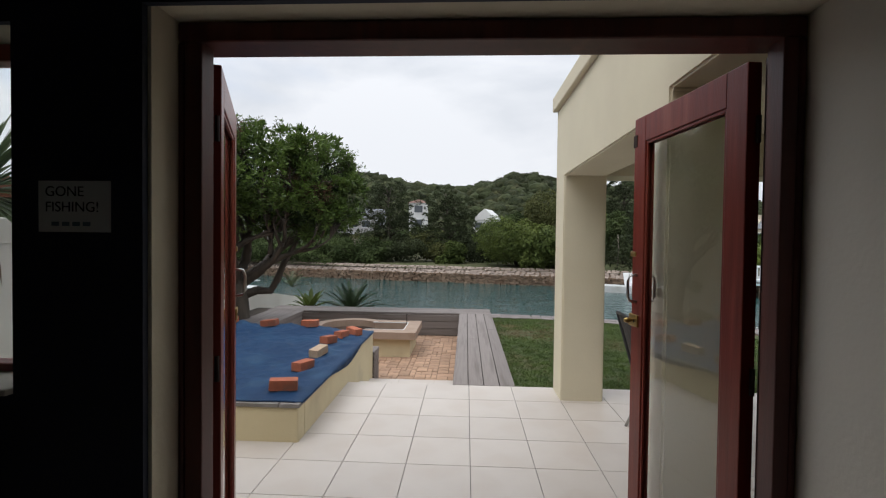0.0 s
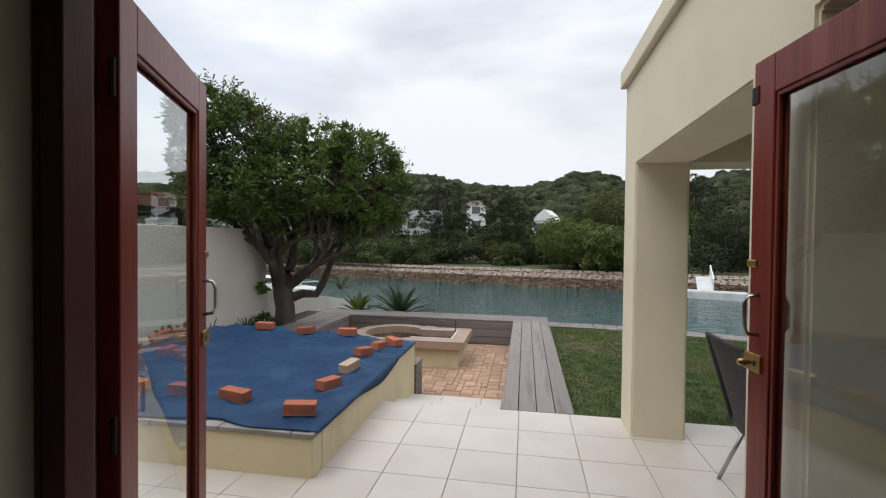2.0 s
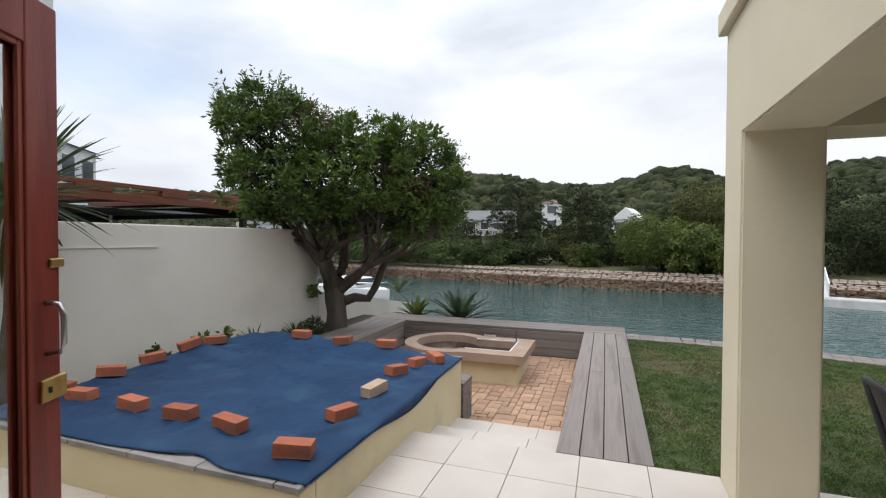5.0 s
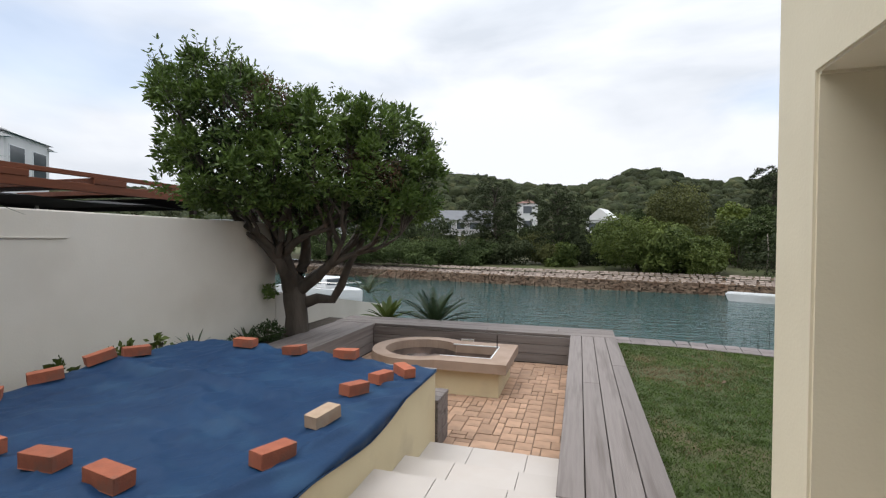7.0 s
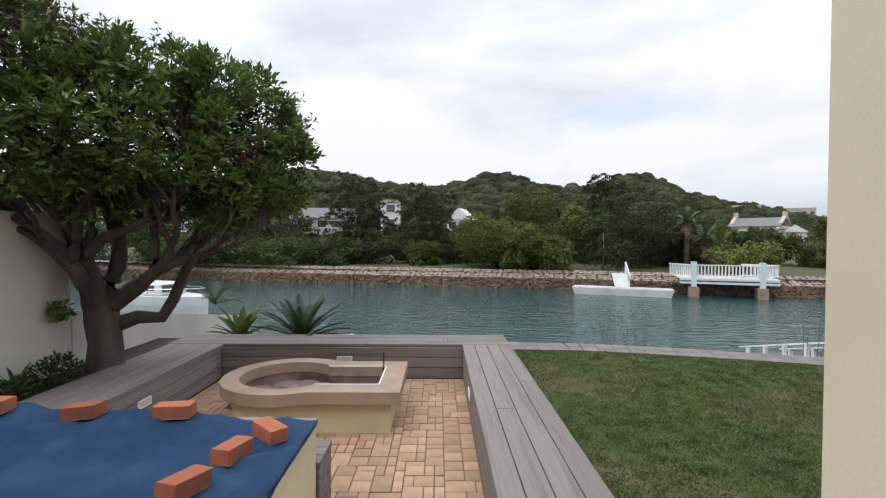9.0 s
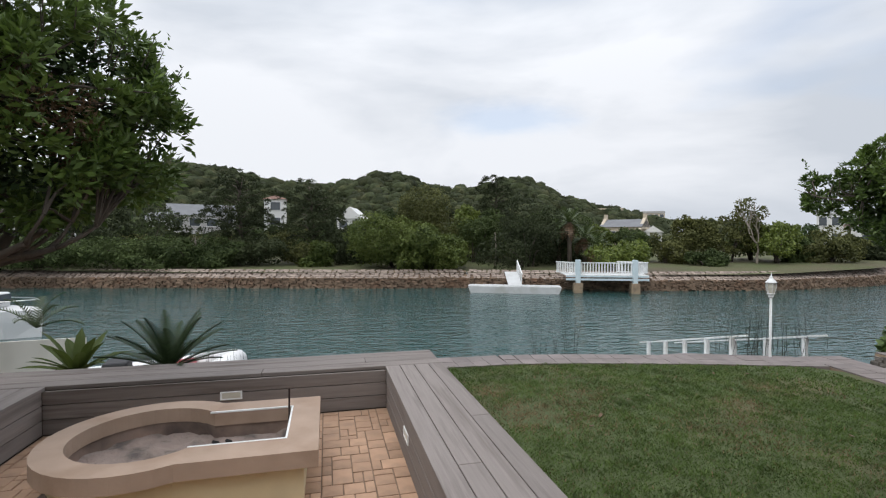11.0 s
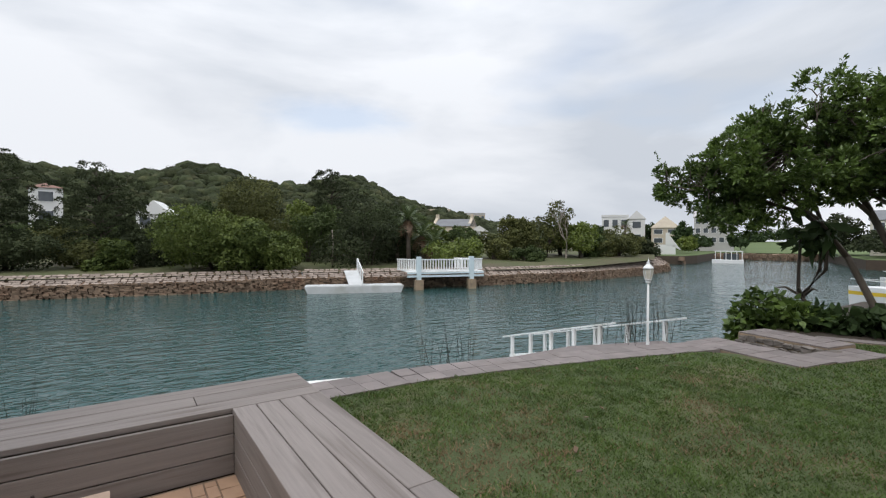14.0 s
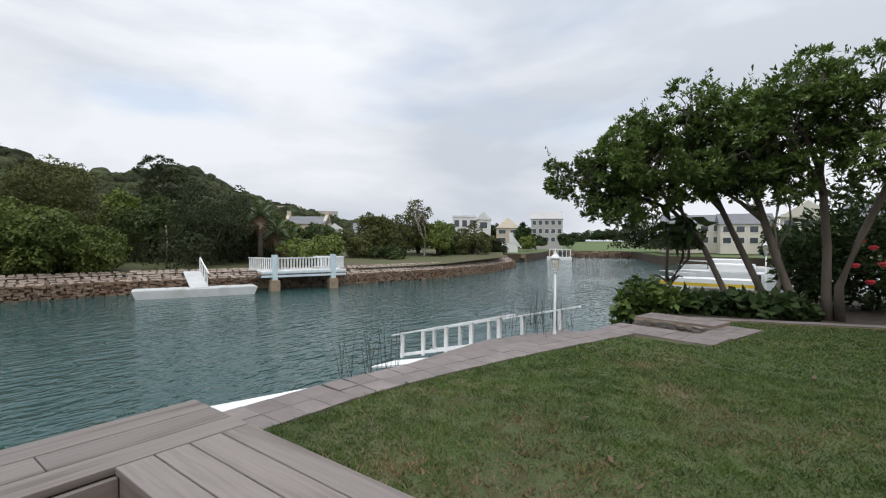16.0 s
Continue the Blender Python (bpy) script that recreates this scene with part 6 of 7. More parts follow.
# scrub on the hills: rounded crowns close together, with ragged leaves round each
hr = np.random.default_rng(19)
ball = bmesh.new()
bmesh.ops.create_icosphere(ball, subdivisions=2, radius=1.0)
for f_ in [f for f in ball.faces if f.calc_center_median().z < -0.35]:
    ball.faces.remove(f_)
ball.verts.ensure_lookup_table()
used = [v for v in ball.verts if v.link_faces]
index_of = {v: i for i, v in enumerate(used)}
ball_v = np.array([tuple(v.co) for v in used])
ball_f = np.array([[index_of[v] for v in f.verts] for f in ball.faces])
ball.free()
cs, ds, dome_v, dome_f = [], [], [], []
count = 0
for _ in range(5200):
    az = hr.uniform(-60, 50)
    r = 82 + 182 * hr.uniform() ** 0.7
    p = place(az, r)
    z = land_z(az, r)
    size = (1.0 + 2.1 * hr.uniform() ** 1.6) * (0.55 + r / 290)
    tall = hr.uniform(0.7, 1.05)
    lump = 1 + 0.20 * np.sin(ball_v @ hr.normal(size=3) * 3.2 + hr.uniform(0, 6)) + hr.normal(size=len(ball_v)) * 0.09
    dome_v.append(ball_v * lump[:, None] * size * np.array([1.1, 1.1, tall]) + np.array([p.x, p.y, z + size * 0.15]))
    dome_f.append(ball_f + count)
    count += len(ball_v)
    n = 34
    d = hr.normal(size=(n, 3))
    d[:, 2] = np.abs(d[:, 2])
    d /= np.linalg.norm(d, axis=1)[:, None]
    cs.append(np.array([p.x, p.y, z + size * 0.15]) + d * size * np.array([1.1, 1.1, tall]) * hr.uniform(0.9, 1.12, (n, 1)))
    ds.append(d)
me = bpy.data.meshes.new("hill_crowns")
me.from_pydata(np.concatenate(dome_v).tolist(), [], np.concatenate(dome_f).tolist())
me.materials.append(HILL_CROWN)
me.polygons.foreach_set("use_smooth", [True] * len(me.polygons))
stuff("hill_crowns", me, "rounded crowns of dark green hill scrub", "scrub")
cs, ds = np.concatenate(cs), np.concatenate(ds)
stuff("hill_scrub", leaves_mesh("hill_scrub", cs, hr, 0.75, 0.55, HILL_LEAF, 0.0, face=ds + np.array([0, 0, 0.35]), loose=0.4), "ragged dark green foliage of the hill scrub", "scrub")


def canopy(name, label, az, r, width, z0, z1, material, seed, n=2600, leaf=0.30, trunk=0.0, lean=0.5, lumps=7, category="bush", group="bushes on the far bank", bark=None):
    """A bush or tree on the far bank: trunk, limbs and an uneven crown of many small leaves."""
    rg = np.random.default_rng(seed)
    rr = random.Random(seed)
    s = thing(name, label, category, group=group)
    c = place(az, r)
    g = land_z(az, r)
    h = z1 - z0
    blobs = []
    for k in range(lumps):
        u, v, w = rg.uniform(-0.5, 0.5), rg.uniform(-0.5, 0.5), rg.uniform(0.12, 0.80)
        s_ = rg.uniform(0.26, 0.40)
        shrink = 1 - lean * max(0.0, w - 0.4)
        blobs.append((c.x + u * width * 0.75 * shrink, c.y + v * width * 0.6, z0 + w * h, s_ * width * 0.75, s_ * width * 0.7, max(0.35, s_ * h * 0.8)))
    bm = bmesh.new()
    for b in blobs[:5]:
        q = 0.5 if trunk == 0 else 0.15
        tube(bm, [(c.x + (b[0] - c.x) * q * 0.3, c.y, g - 0.2), (c.x + (b[0] - c.x) * 0.35, c.y + (b[1] - c.y) * 0.3, lerp(g, b[2], 0.5)), b[:3]], (0.10 + trunk, 0.07 + trunk * 0.7, 0.03), 6)
    part("trunk", bm, bark or BARK, s, smooth=True)
    per = 46
    pts, dd, _ = tufts(rg, blobs, max(30, n // per), (0.055 * width + 0.12, 0.10 * width + 0.16), per, 0.75, 0.72)
    deep, dd2 = clumps(rg, blobs, n // 3, 0.55)
    pts, dd = np.concatenate([pts, deep]), np.concatenate([dd, dd2])
    ok = pts[:, 2] > g - 0.1
    ob = new("crown", leaves_mesh("crown", pts[ok], rg, leaf, leaf * 0.6, material, 0.2, face=dd[ok] + np.array([0, 0, 0.3]), loose=0.7))
    ob.parent = s
    return s


def pine(name, label, az, r, width, z0, z1, seed, n=150):
    """A dark spreading pine: a bare trunk, rising limbs and flat ragged pads of needles with gaps between them."""
    rg = np.random.default_rng(seed)
    s = thing(name, label, "tree", group="pines on the far bank")
    c = place(az, r)
    g = land_z(az, r)
    h = z1 - z0
    bm = bmesh.new()
    top = Vector((c.x + rg.uniform(-0.4, 0.4), c.y, z1 - 0.3))
    tube(bm, [(c.x, c.y, g - 0.3), (c.x + 0.15, c.y, lerp(g, z1, 0.35)), (c.x - 0.1, c.y, lerp(g, z1, 0.7)), top], (0.26, 0.20, 0.13, 0.04), 8)
    pads = []
    for k in range(26):
        t = (k + 0.5) / 26
        a = k * 2.4 + rg.uniform(-0.4, 0.4)
        reach = width * 0.5 * math.sin(math.pi * min(1.0, 0.20 + 0.72 * t)) ** 0.8 * rg.uniform(0.55, 1.0)
        z = z0 + h * (0.10 + 0.86 * t)
        q = (c.x + reach * 0.72 * math.cos(a), c.y + reach * 0.72 * math.sin(a), z)
        tube(bm, [(c.x, c.y, max(g, z - 0.9)), (lerp(c.x, q[0], 0.5), lerp(c.y, q[1], 0.5), z - 0.25), q], (0.07, 0.05, 0.02), 5)
        w = max(0.55, width * rg.uniform(0.13, 0.21))
        pads.append((*q, w, w, w * rg.uniform(0.38, 0.55)))
    part("trunk", bm, BARK, s, "dark trunk and limbs", True)
    pts, dd, _ = tufts(rg, pads, n, (0.22, 0.48), 50, 0.6, 0.6)
    ob = new("crown", leaves_mesh("crown", pts, rg, 0.22, 0.09, PINE, 0.3, out=dd * 0.8))
    ob.parent = s
    return s


bushes = [
    # name, label, az, r, width, z0, z1, material, trunk
    ("light_bush", "large rounded yellow-green bush on the bank", 8.2, 42.5, 7.2, -1.1, 3.3, HEDGE, 0.0),
    ("light_bush", "bright green bush at the edge of the grass", 12.2, 41.5, 5.6, -1.1, 2.6, HEDGE, 0.0),
    ("light_bush", "rounded olive tree behind the large bush", 12.9, 49, 7.4, 0.3, 6.2, SCRUB, 0.05),
    ("light_bush", "dark green bush behind the large bush", 6.6, 55, 4.6, 0.5, 5.0, BANK_LEAF, 0.0),
    ("dark_bush", "dense dark bush on the far bank", 24.4, 44.5, 8.2, -1.0, 5.2, PINE, 0.0),
    ("dark_bush", "dense dark bush on the far bank", 20.8, 49, 5.0, -0.8, 4.4, BANK_LEAF, 0.0),
    ("dark_bush", "dark bush behind the sapling", 17.6, 49, 4.8, -1.0, 3.6, BANK_LEAF, 0.0),
    ("lime_bush", "yellow-green tree in front of the hill", 17.0, 53, 3.2, 1.8, 5.2, LIME, 0.0),
    ("dark_bush", "dark hedge bush on the far bank", -14.5, 47, 5.2, -1.0, 1.3, BANK_LEAF, 0.0),
    ("dark_bush", "dark hedge bush on the far bank", -20.0, 48, 7.0, -1.0, 1.2, BANK_LEAF, 0.0),
    ("dark_bush", "dark spreading tree on the far bank", -18.4, 53, 6.5, -0.5, 4.2, PINE, 0.1),
    ("dark_bush", "dark spreading tree on the far bank", -25.0, 53, 6.5, -0.5, 5.0, PINE, 0.1),
    ("dark_bush", "dark spreading tree on the far bank", -31.5, 56, 7.0, -0.5, 4.6, BANK_LEAF, 0.1),
    ("dark_bush", "dark hedge bush on the far bank", -27.5, 51, 8.0, -1.0, 1.2, BANK_LEAF, 0.0),
    ("dark_bush", "dark hedge bush on the far bank", -38.0, 60, 9.0, -1.0, 3.2, BANK_LEAF, 0.0),
    ("dark_bush", "dark bush under the pine", -8.6, 47.5, 5.0, -1.0, 1.3, PINE, 0.0),
    ("dark_bush", "dark bush beside the pine", 3.2, 48, 5.6, -1.0, 3.0, PINE, 0.0),
    ("dark_bush", "grey-brown bush under the pine", -3.4, 46.5, 3.4, -1.0, 1.0, SCRUB, 0.0),
    ("dark_bush", "dark bush under the pine", -11.5, 46.5, 4.0, -1.0, 1.0, BANK_LEAF, 0.0),
    ("lime_bush", "small bright green bush on the bank", -1.4, 45, 2.6, -1.1, 1.2, HEDGE, 0.0),
    ("lime_bush", "bright yellow-green bush beside the jetty", 34.4, 42, 4.2, -1.1, 1.2, LIME, 0.0),
    ("dark_bush", "dark bush behind the jetty", 28.0, 50, 6.0, -1.0, 3.4, PINE, 0.0),
    ("bank_tree", "slim olive tree on the far bank", 42.2, 54, 3.8, 0.0, 4.0, SCRUB, 0.05),
    ("bank_tree", "bushy olive tree on the far bank", 46.0, 56, 5.5, 0.5, 5.3, SCRUB, 0.08),
    ("bank_tree", "yellow-green tree on the far bank", 50.0, 56, 4.6, 0.4, 4.0, LIME, 0.08),
    ("bank_tree", "dark green tree on the far bank", 47.8, 60, 5.0, -0.5, 3.2, BANK_LEAF, 0.05),
    ("bank_tree", "grey-green bush on the far bank", 54.2, 60, 5.6, -1.0, 2.6, SCRUB, 0.0),
    ("bank_tree", "dark green bush on the far bank", 51.5, 60, 4.2, -1.0, 2.2, BANK_LEAF, 0.0),
    ("bank_tree", "low dark bush on the far bank", 43.8, 50, 3.0, -1.0, 0.6, BANK_LEAF, 0.0),
    ("bank_tree", "olive bush on the far bank", 39.8, 52, 4.2, -1.0, 2.2, SCRUB, 0.0),
    ("bank_tree", "olive bush on the far bank", 37.0, 54, 4.2, -1.0, 2.4, BANK_LEAF, 0.0),
    ("bank_tree", "green bush behind the palms", 33.0, 54, 4.5, -1.0, 2.8, HEDGE, 0.0),
    ("bank_tree", "dark green bush on the far bank", 57.0, 66, 4.0, -1.0, 2.0, PINE, 0.0),
    ("dark_bush", "dark bush in front of the hill", 9.5, 62, 6.5, 0.0, 4.6, BANK_LEAF, 0.0),
    ("dark_bush", "dark bush in front of the hill", 27.5, 62, 7.0, 0.0, 5.0, BANK_LEAF, 0.0),
    ("dark_bush", "dark bush in front of the hill", -6.5, 68, 7.0, 0.0, 3.5, BANK_LEAF, 0.0),
    ("dark_bush", "dark bush in front of the hill", -18.0, 72, 9.0, 0.0, 4.6, BANK_LEAF, 0.0),
    ("dark_bush", "dark bush in front of the hill", 0.2, 75, 7.0, 0.0, 3.4, BANK_LEAF, 0.0),
]
more = random.Random(71)
for k in range(30):
    az = -32 + k * 2.1 + more.uniform(-0.8, 0.8)
    if -8.2 < az < -4.2 or 0.6 < az < 4.0 and k % 2:
        continue
    bushes.append(("dark_bush", "dense bush in the belt of green along the far bank", az, more.uniform(54, 66), more.uniform(4.5, 7.0), -0.8, more.uniform(0.6, 2.6), more.choice((PINE, BANK_LEAF, SCRUB, BANK_LEAF)), 0.0))
for k, (nm, lb, az, r, w, z0, z1, mt, tr) in enumerate(bushes):
    canopy(nm, lb, az, r, w, z0, z1, mt, 200 + k, 15000 if nm == "light_bush" else 9000 if w > 5 and r < 53 else 4600, 0.22 if r < 53 else 0.27, tr, category="tree" if "tree" in lb else "bush", lumps=10 if w > 5 else 7)
pine("pine_tree", "tall dark pine tree on the far bank", -9.9, 50, 8.2, 0.4, 8.2, 501, 330)
pine("pine_tree", "dark spreading pine tree on the far bank", -1.9, 50, 7.6, 0.2, 7.3, 502, 300)
pine("pine_tree", "tall dark pine behind the bushes", 20.6, 55, 6.2, 2.2, 8.7, 503, 210)
for k, (az, r, z1) in enumerate(((48.3, 55, 6.0), (-14.2, 47, 2.4))):
    bm = bmesh.new()
    tips = []
    c = place(az, r)
    branching(bm, random.Random(300 + k), (c.x, c.y, -0.9), (0, 0, 1), z1 * 0.36, 0.12, 4, tips, 5, 0.75)
    part("branchwork", bm, DEAD, thing("bare_tree", "bleached leafless tree on the far bank", "tree"))
pal = thing("sapling", "thin pale sapling on the far bank", "tree")
c = place(20.4, 44.0)
part("stem", tube(bmesh.new(), [(c.x, c.y, -1.1), (c.x + 0.1, c.y, 0.8), (c.x, c.y, 2.2)], (0.07, 0.05, 0.03), 6), DEAD, pal, smooth=True)
for k, (az, r, top, n) in enumerate(((29.3, 45, 4.1, 26), (31.0, 47, 2.6, 24), (32.6, 45.5, 1.8, 22), (28.0, 48, 3.2, 22))):
    c = place(az, r)
    fronds("palm_tree", "shaggy palm with brown hanging dead fronds", (c.x, c.y, top - 0.9), n, 2.0, 320 + k, PALM_LEAF, "tree", (-75, 75), 0.8, 0.22, top + 0.2, DRY_FROND, 9, 0.9)

# houses
def house(name, label, az, r, w, dep, z0, eave, ridge, wall, roof, kind="gable", turn=0.0, rows=2, cols=3, gable_wall=False):
    """A house facing the canal: walls, roof, windows with panes; kind: gable (ridge across), front (gable to the viewer), hip or flat."""
    c = place(az, r)
    hs = thing(name, label, "house", pose(c.x, c.y, 0, 0, 0, -az + turn), group="houses across the canal")
    part("wall", boxed(-w / 2, w / 2, 0, dep, z0, eave), wall, hs)
    bm = bmesh.new()
    o = 0.25
    if kind == "gable":
        v = [bm.verts.new(p) for p in ((-w / 2 - o, -o, eave), (w / 2 + o, -o, eave), (w / 2 + o, dep + o, eave), (-w / 2 - o, dep + o, eave), (-w / 2 - o, dep / 2, ridge), (w / 2 + o, dep / 2, ridge))]
        for f in ((0, 1, 5, 4), (2, 3, 4, 5), (0, 4, 3), (1, 2, 5), (0, 3, 2, 1)):
            bm.faces.new([v[i] for i in f])
    elif kind == "front":
        v = [bm.verts.new(p) for p in ((-w / 2 - o, -o, eave), (w / 2 + o, -o, eave), (w / 2 + o, dep, eave), (-w / 2 - o, dep, eave), (0, -o, ridge), (0, dep, ridge))]
        for f in ((0, 4, 5, 3), (1, 2, 5, 4), (2, 3, 5), (0, 3, 2, 1), (0, 1, 4)):
            bm.faces.new([v[i] for i in f])
    elif kind == "hip":
        v = [bm.verts.new(p) for p in ((-w / 2 - o, -o, eave), (w / 2 + o, -o, eave), (w / 2 + o, dep + o, eave), (-w / 2 - o, dep + o, eave), (0, dep / 2, ridge))]
        for f in ((0, 1, 4), (1, 2, 4), (2, 3, 4), (3, 0, 4), (0, 3, 2, 1)):
            bm.faces.new([v[i] for i in f])
    else:
        box(bm, -w / 2 - 0.1, w / 2 + 0.1, -0.1, dep + 0.1, eave, ridge)
    part("roof", bm, roof, hs)
    if gable_wall:
        for sx in (-1, 1):
            g = bmesh.new()
            x0, x1 = (sx * (w / 2) - 0.25, sx * (w / 2) + 0.25)
            vv = [g.verts.new((x, y, z)) for x in (x0, x1) for y, z in ((-0.5, eave - 0.4), (dep / 2 - 0.35, ridge + 0.2), (dep / 2 - 0.35, ridge + 0.9), (dep / 2 + 0.35, ridge + 0.9), (dep / 2 + 0.35, ridge + 0.2), (dep + 0.5, eave - 0.4))]
            g.faces.new(vv[:6])
            g.faces.new(vv[6:][::-1])
            for q in range(6):
                g.faces.new((vv[q], vv[6 + q], vv[6 + (q + 1) % 6], vv[(q + 1) % 6]))
            part("gable", g, wall, hs)
    fl = (eave - max(z0, 0.3)) / rows
    for i in range(rows):
        for j in range(cols):
            x = lerp(-w / 2, w / 2, (j + 0.5) / cols)
            z = max(z0, 0.3) + fl * (i + 0.30)
            ww, wh = min(0.9, w / cols * 0.3), fl * 0.5
            win_ = part("window", boxed(x - ww - 0.08, x + ww + 0.08, -0.06, 0.02, z - 0.08, z + wh + 0.08), WHITE, hs)
            part("pane", boxed(x - ww, x + ww, -0.075, -0.062, z, z + wh), PANE, win_)
    return hs


house("grey_house", "grey two-storey house with a slate roof", -13.4, 95, 11, 7, -0.5, 5.8, 8.0, HOUSE_GREY, ROOF, "gable", 4, 2, 4)
house("white_house", "tall white house among the pines", -5.9, 98, 4.2, 6, -0.5, 9.5, 10.5, HOUSE, ROOF_RED, "hip", 0, 3, 1)
house("white_house", "white gabled house among the bushes", 2.6, 108, 6.0, 7, 0.0, 6.3, 9.0, HOUSE, HOUSE, "front", -15, 2, 2)
house("white_house", "white house low among the trees", -16.8, 105, 5.5, 7, 0.0, 5.2, 7.2, HOUSE, ROOF, "front", 20, 2, 2)
house("white_house", "white house behind the pines", -27.0, 90, 8.0, 7, 0.0, 3.2, 4.8, HOUSE, ROOF, "gable", 5, 1, 4)
house("gabled_house", "grey thatched house with tall end gables", 34.9, 84, 6.6, 6, 0.0, 3.8, 5.2, HOUSE_TAN, ROOF, "gable", -16, 1, 2, True)
house("white_house", "small white gabled house", 38.4, 85, 2.8, 5, 0.0, 2.9, 4.0, HOUSE, HOUSE, "front", 0, 1, 1)
house("hill_house", "pale flat building on the hill", 38.3, 236, 10.0, 8, 9.0, 14.2, 15.2, HOUSE_TAN, HOUSE_GREY, "flat", 10, 2, 4)
house("hill_house", "pale terrace building on the hill", 33.8, 190, 9.0, 6, 9.0, 13.4, 14.0, HOUSE_TAN, HOUSE_TAN, "flat", 0, 1, 4)
house("white_house", "low white house behind the trees", 42.3, 96, 5.0, 6, 0.0, 3.2, 4.6, HOUSE, ROOF, "gable", 0, 1, 2)
house("white_house", "white modern house with stepped flat roofs", 54.3, 120, 6.0, 7, 0.0, 7.0, 7.5, HOUSE, HOUSE, "flat", 0, 2, 3)
house("white_house", "white modern house wing with a pitched roof", 56.6, 119, 3.6, 7, 0.0, 6.4, 8.4, HOUSE, HOUSE, "front", 0, 2, 1)
house("beige_house", "beige house with a pyramid roof", 59.5, 115, 5.6, 6, -0.5, 4.2, 6.9, HOUSE_TAN, ROOF_TAN, "hip", 0, 2, 2)
house("beige_house", "small beige house with an orange lit front", 18.3, 70, 5.0, 5, 0.0, 3.0, 4.3, HOUSE_TAN, ROOF_TAN, "gable", 0, 1, 3)
house("grey_building", "three-storey grey building by the water", 64.2, 128, 8.2, 9, -1.2, 7.0, 9.2, HOUSE_GREY, HOUSE_GREY, "gable", 0, 3, 5)
house("cream_house", "long cream house beyond the marina", 79.4, 100, 10.5, 7, -1.0, 4.6, 6.3, HOUSE_CREAM, ROOF, "gable", 0, 2, 5)
house("cream_house", "cream house with dark roofs beyond the marina", 84.4, 96, 8.0, 7, -1.0, 4.2, 6.2, HOUSE_CREAM, ROOF, "gable", 8, 2, 4)
house("cream_house", "cream house with a rounded gable beyond the marina", 89.2, 88, 6.6, 7, -1.0, 4.9, 7.4, HOUSE_CREAM, HOUSE_CREAM, "front", 0, 2, 3)
house("cream_house", "cream house with a dark roof beyond the marina", 94.2, 86, 7.0, 7, -1.0, 4.6, 6.8, HOUSE_CREAM, ROOF, "gable", 0, 2, 3)
house("white_flats", "white low building beyond the neighbour's wall", -40.0, 62, 9.0, 6, -0.5, 3.4, 3.9, HOUSE, HOUSE_GREY, "flat", 10, 2, 6)
house("gabled_house", "white house with a tall stepped gable", -60.5, 46, 6.0, 8, -0.5, 9.0, 10.4, HOUSE, ROOF, "gable", 62, 2, 2, True)
stair = thing("white_stair", "white stair block with a pillar by the water", "stairs", pose(*place(59.6, 92), 0, 0, 0, -59.6))
part("flight", prism(bmesh.new(), [(-2.0, 0), (1.3, 0), (1.3, 1.5), (-2.0, 1.5)], -1.2, 0.6), HOUSE, stair)
part("pillar", boxed(-0.3, 0.35, -0.1, 0.5, 0.601, 2.7), HOUSE, stair)
bm = bmesh.new()
v = [bm.verts.new(p) for p in ((0.36, 0, 0.601), (2.2, 0, -0.4), (2.2, 1.2, -0.4), (0.36, 1.2, 0.601), (0.36, 0, 2.2), (0.36, 1.2, 2.2))]
for f in ((0, 1, 4), (3, 5, 2), (1, 2, 5, 4), (0, 4, 5, 3), (0, 3, 2, 1)):
    bm.faces.new([v[i] for i in f])
part("balustrade", bm, HOUSE, stair)

# floating dock with its ramp, and the jetty
dock = thing("floating_dock", "long white floating dock", "dock")
dd = Vector((16.0, 35.5, 0)) - Vector((9.56, 38.1, 0))
dm = pose(9.56, 38.1, 0, 0, 0, math.degrees(math.atan2(dd.y, dd.x)))
bm = boxed(0.0, dd.length, -0.0, 1.5, -2.56, -1.99, 0.03)
for q in bm.verts:
    if q.co.z < -2.4:
        q.co.x = lerp(q.co.x, dd.length / 2, 0.06)
bm.transform(dm)
part("hull", bm, DOCK_GREY, dock)
for k in range(8):
    part("deck_panel", boxed(0.12 + k * 0.85, 0.93 + k * 0.85, 0.08, 1.42, -1.989, -1.965, 0.004, dm), DOCK_GREY, dock)
ramp = thing("dock_ramp", "white ramp with a handrail down to the dock", "ramp")
ra, rb = Vector((13.6, 39.45, -1.05)), Vector((12.95, 37.0, -1.93))
rot = (rb - ra).to_track_quat("Y", "Z").to_matrix().to_4x4()
rl = (rb - ra).length
part("ramp_deck", boxed(-0.52, 0.52, 0, rl, -0.06, 0.0, 0.005, Matrix.Translation(ra) @ rot), DOCK_GREY, ramp)
for k in range(4):
    c = ra.lerp(rb, 0.04 + k * 0.3) + rot.to_3x3() @ Vector((-0.47, 0, 0))
    part("post", boxed(-0.035, 0.035, -0.035, 0.035, -0.02, 0.92, 0.0, Matrix.Translation(c)), WHITE, ramp)
part("handrail", boxed(-0.50, -0.43, -0.1, rl, 0.88, 0.95, 0.01, Matrix.Translation(ra) @ rot), WHITE, ramp)
jet = thing("jetty", "white railed jetty on concrete piers", "jetty")
jl, jr = Vector((17.75, 36.3, 0)), Vector((21.75, 34.95, 0))
ja = math.degrees(math.atan2(jr.y - jl.y, jr.x - jl.x))
jm = pose(jl.x, jl.y, 0, 0, 0, ja)
W = (jr - jl).length
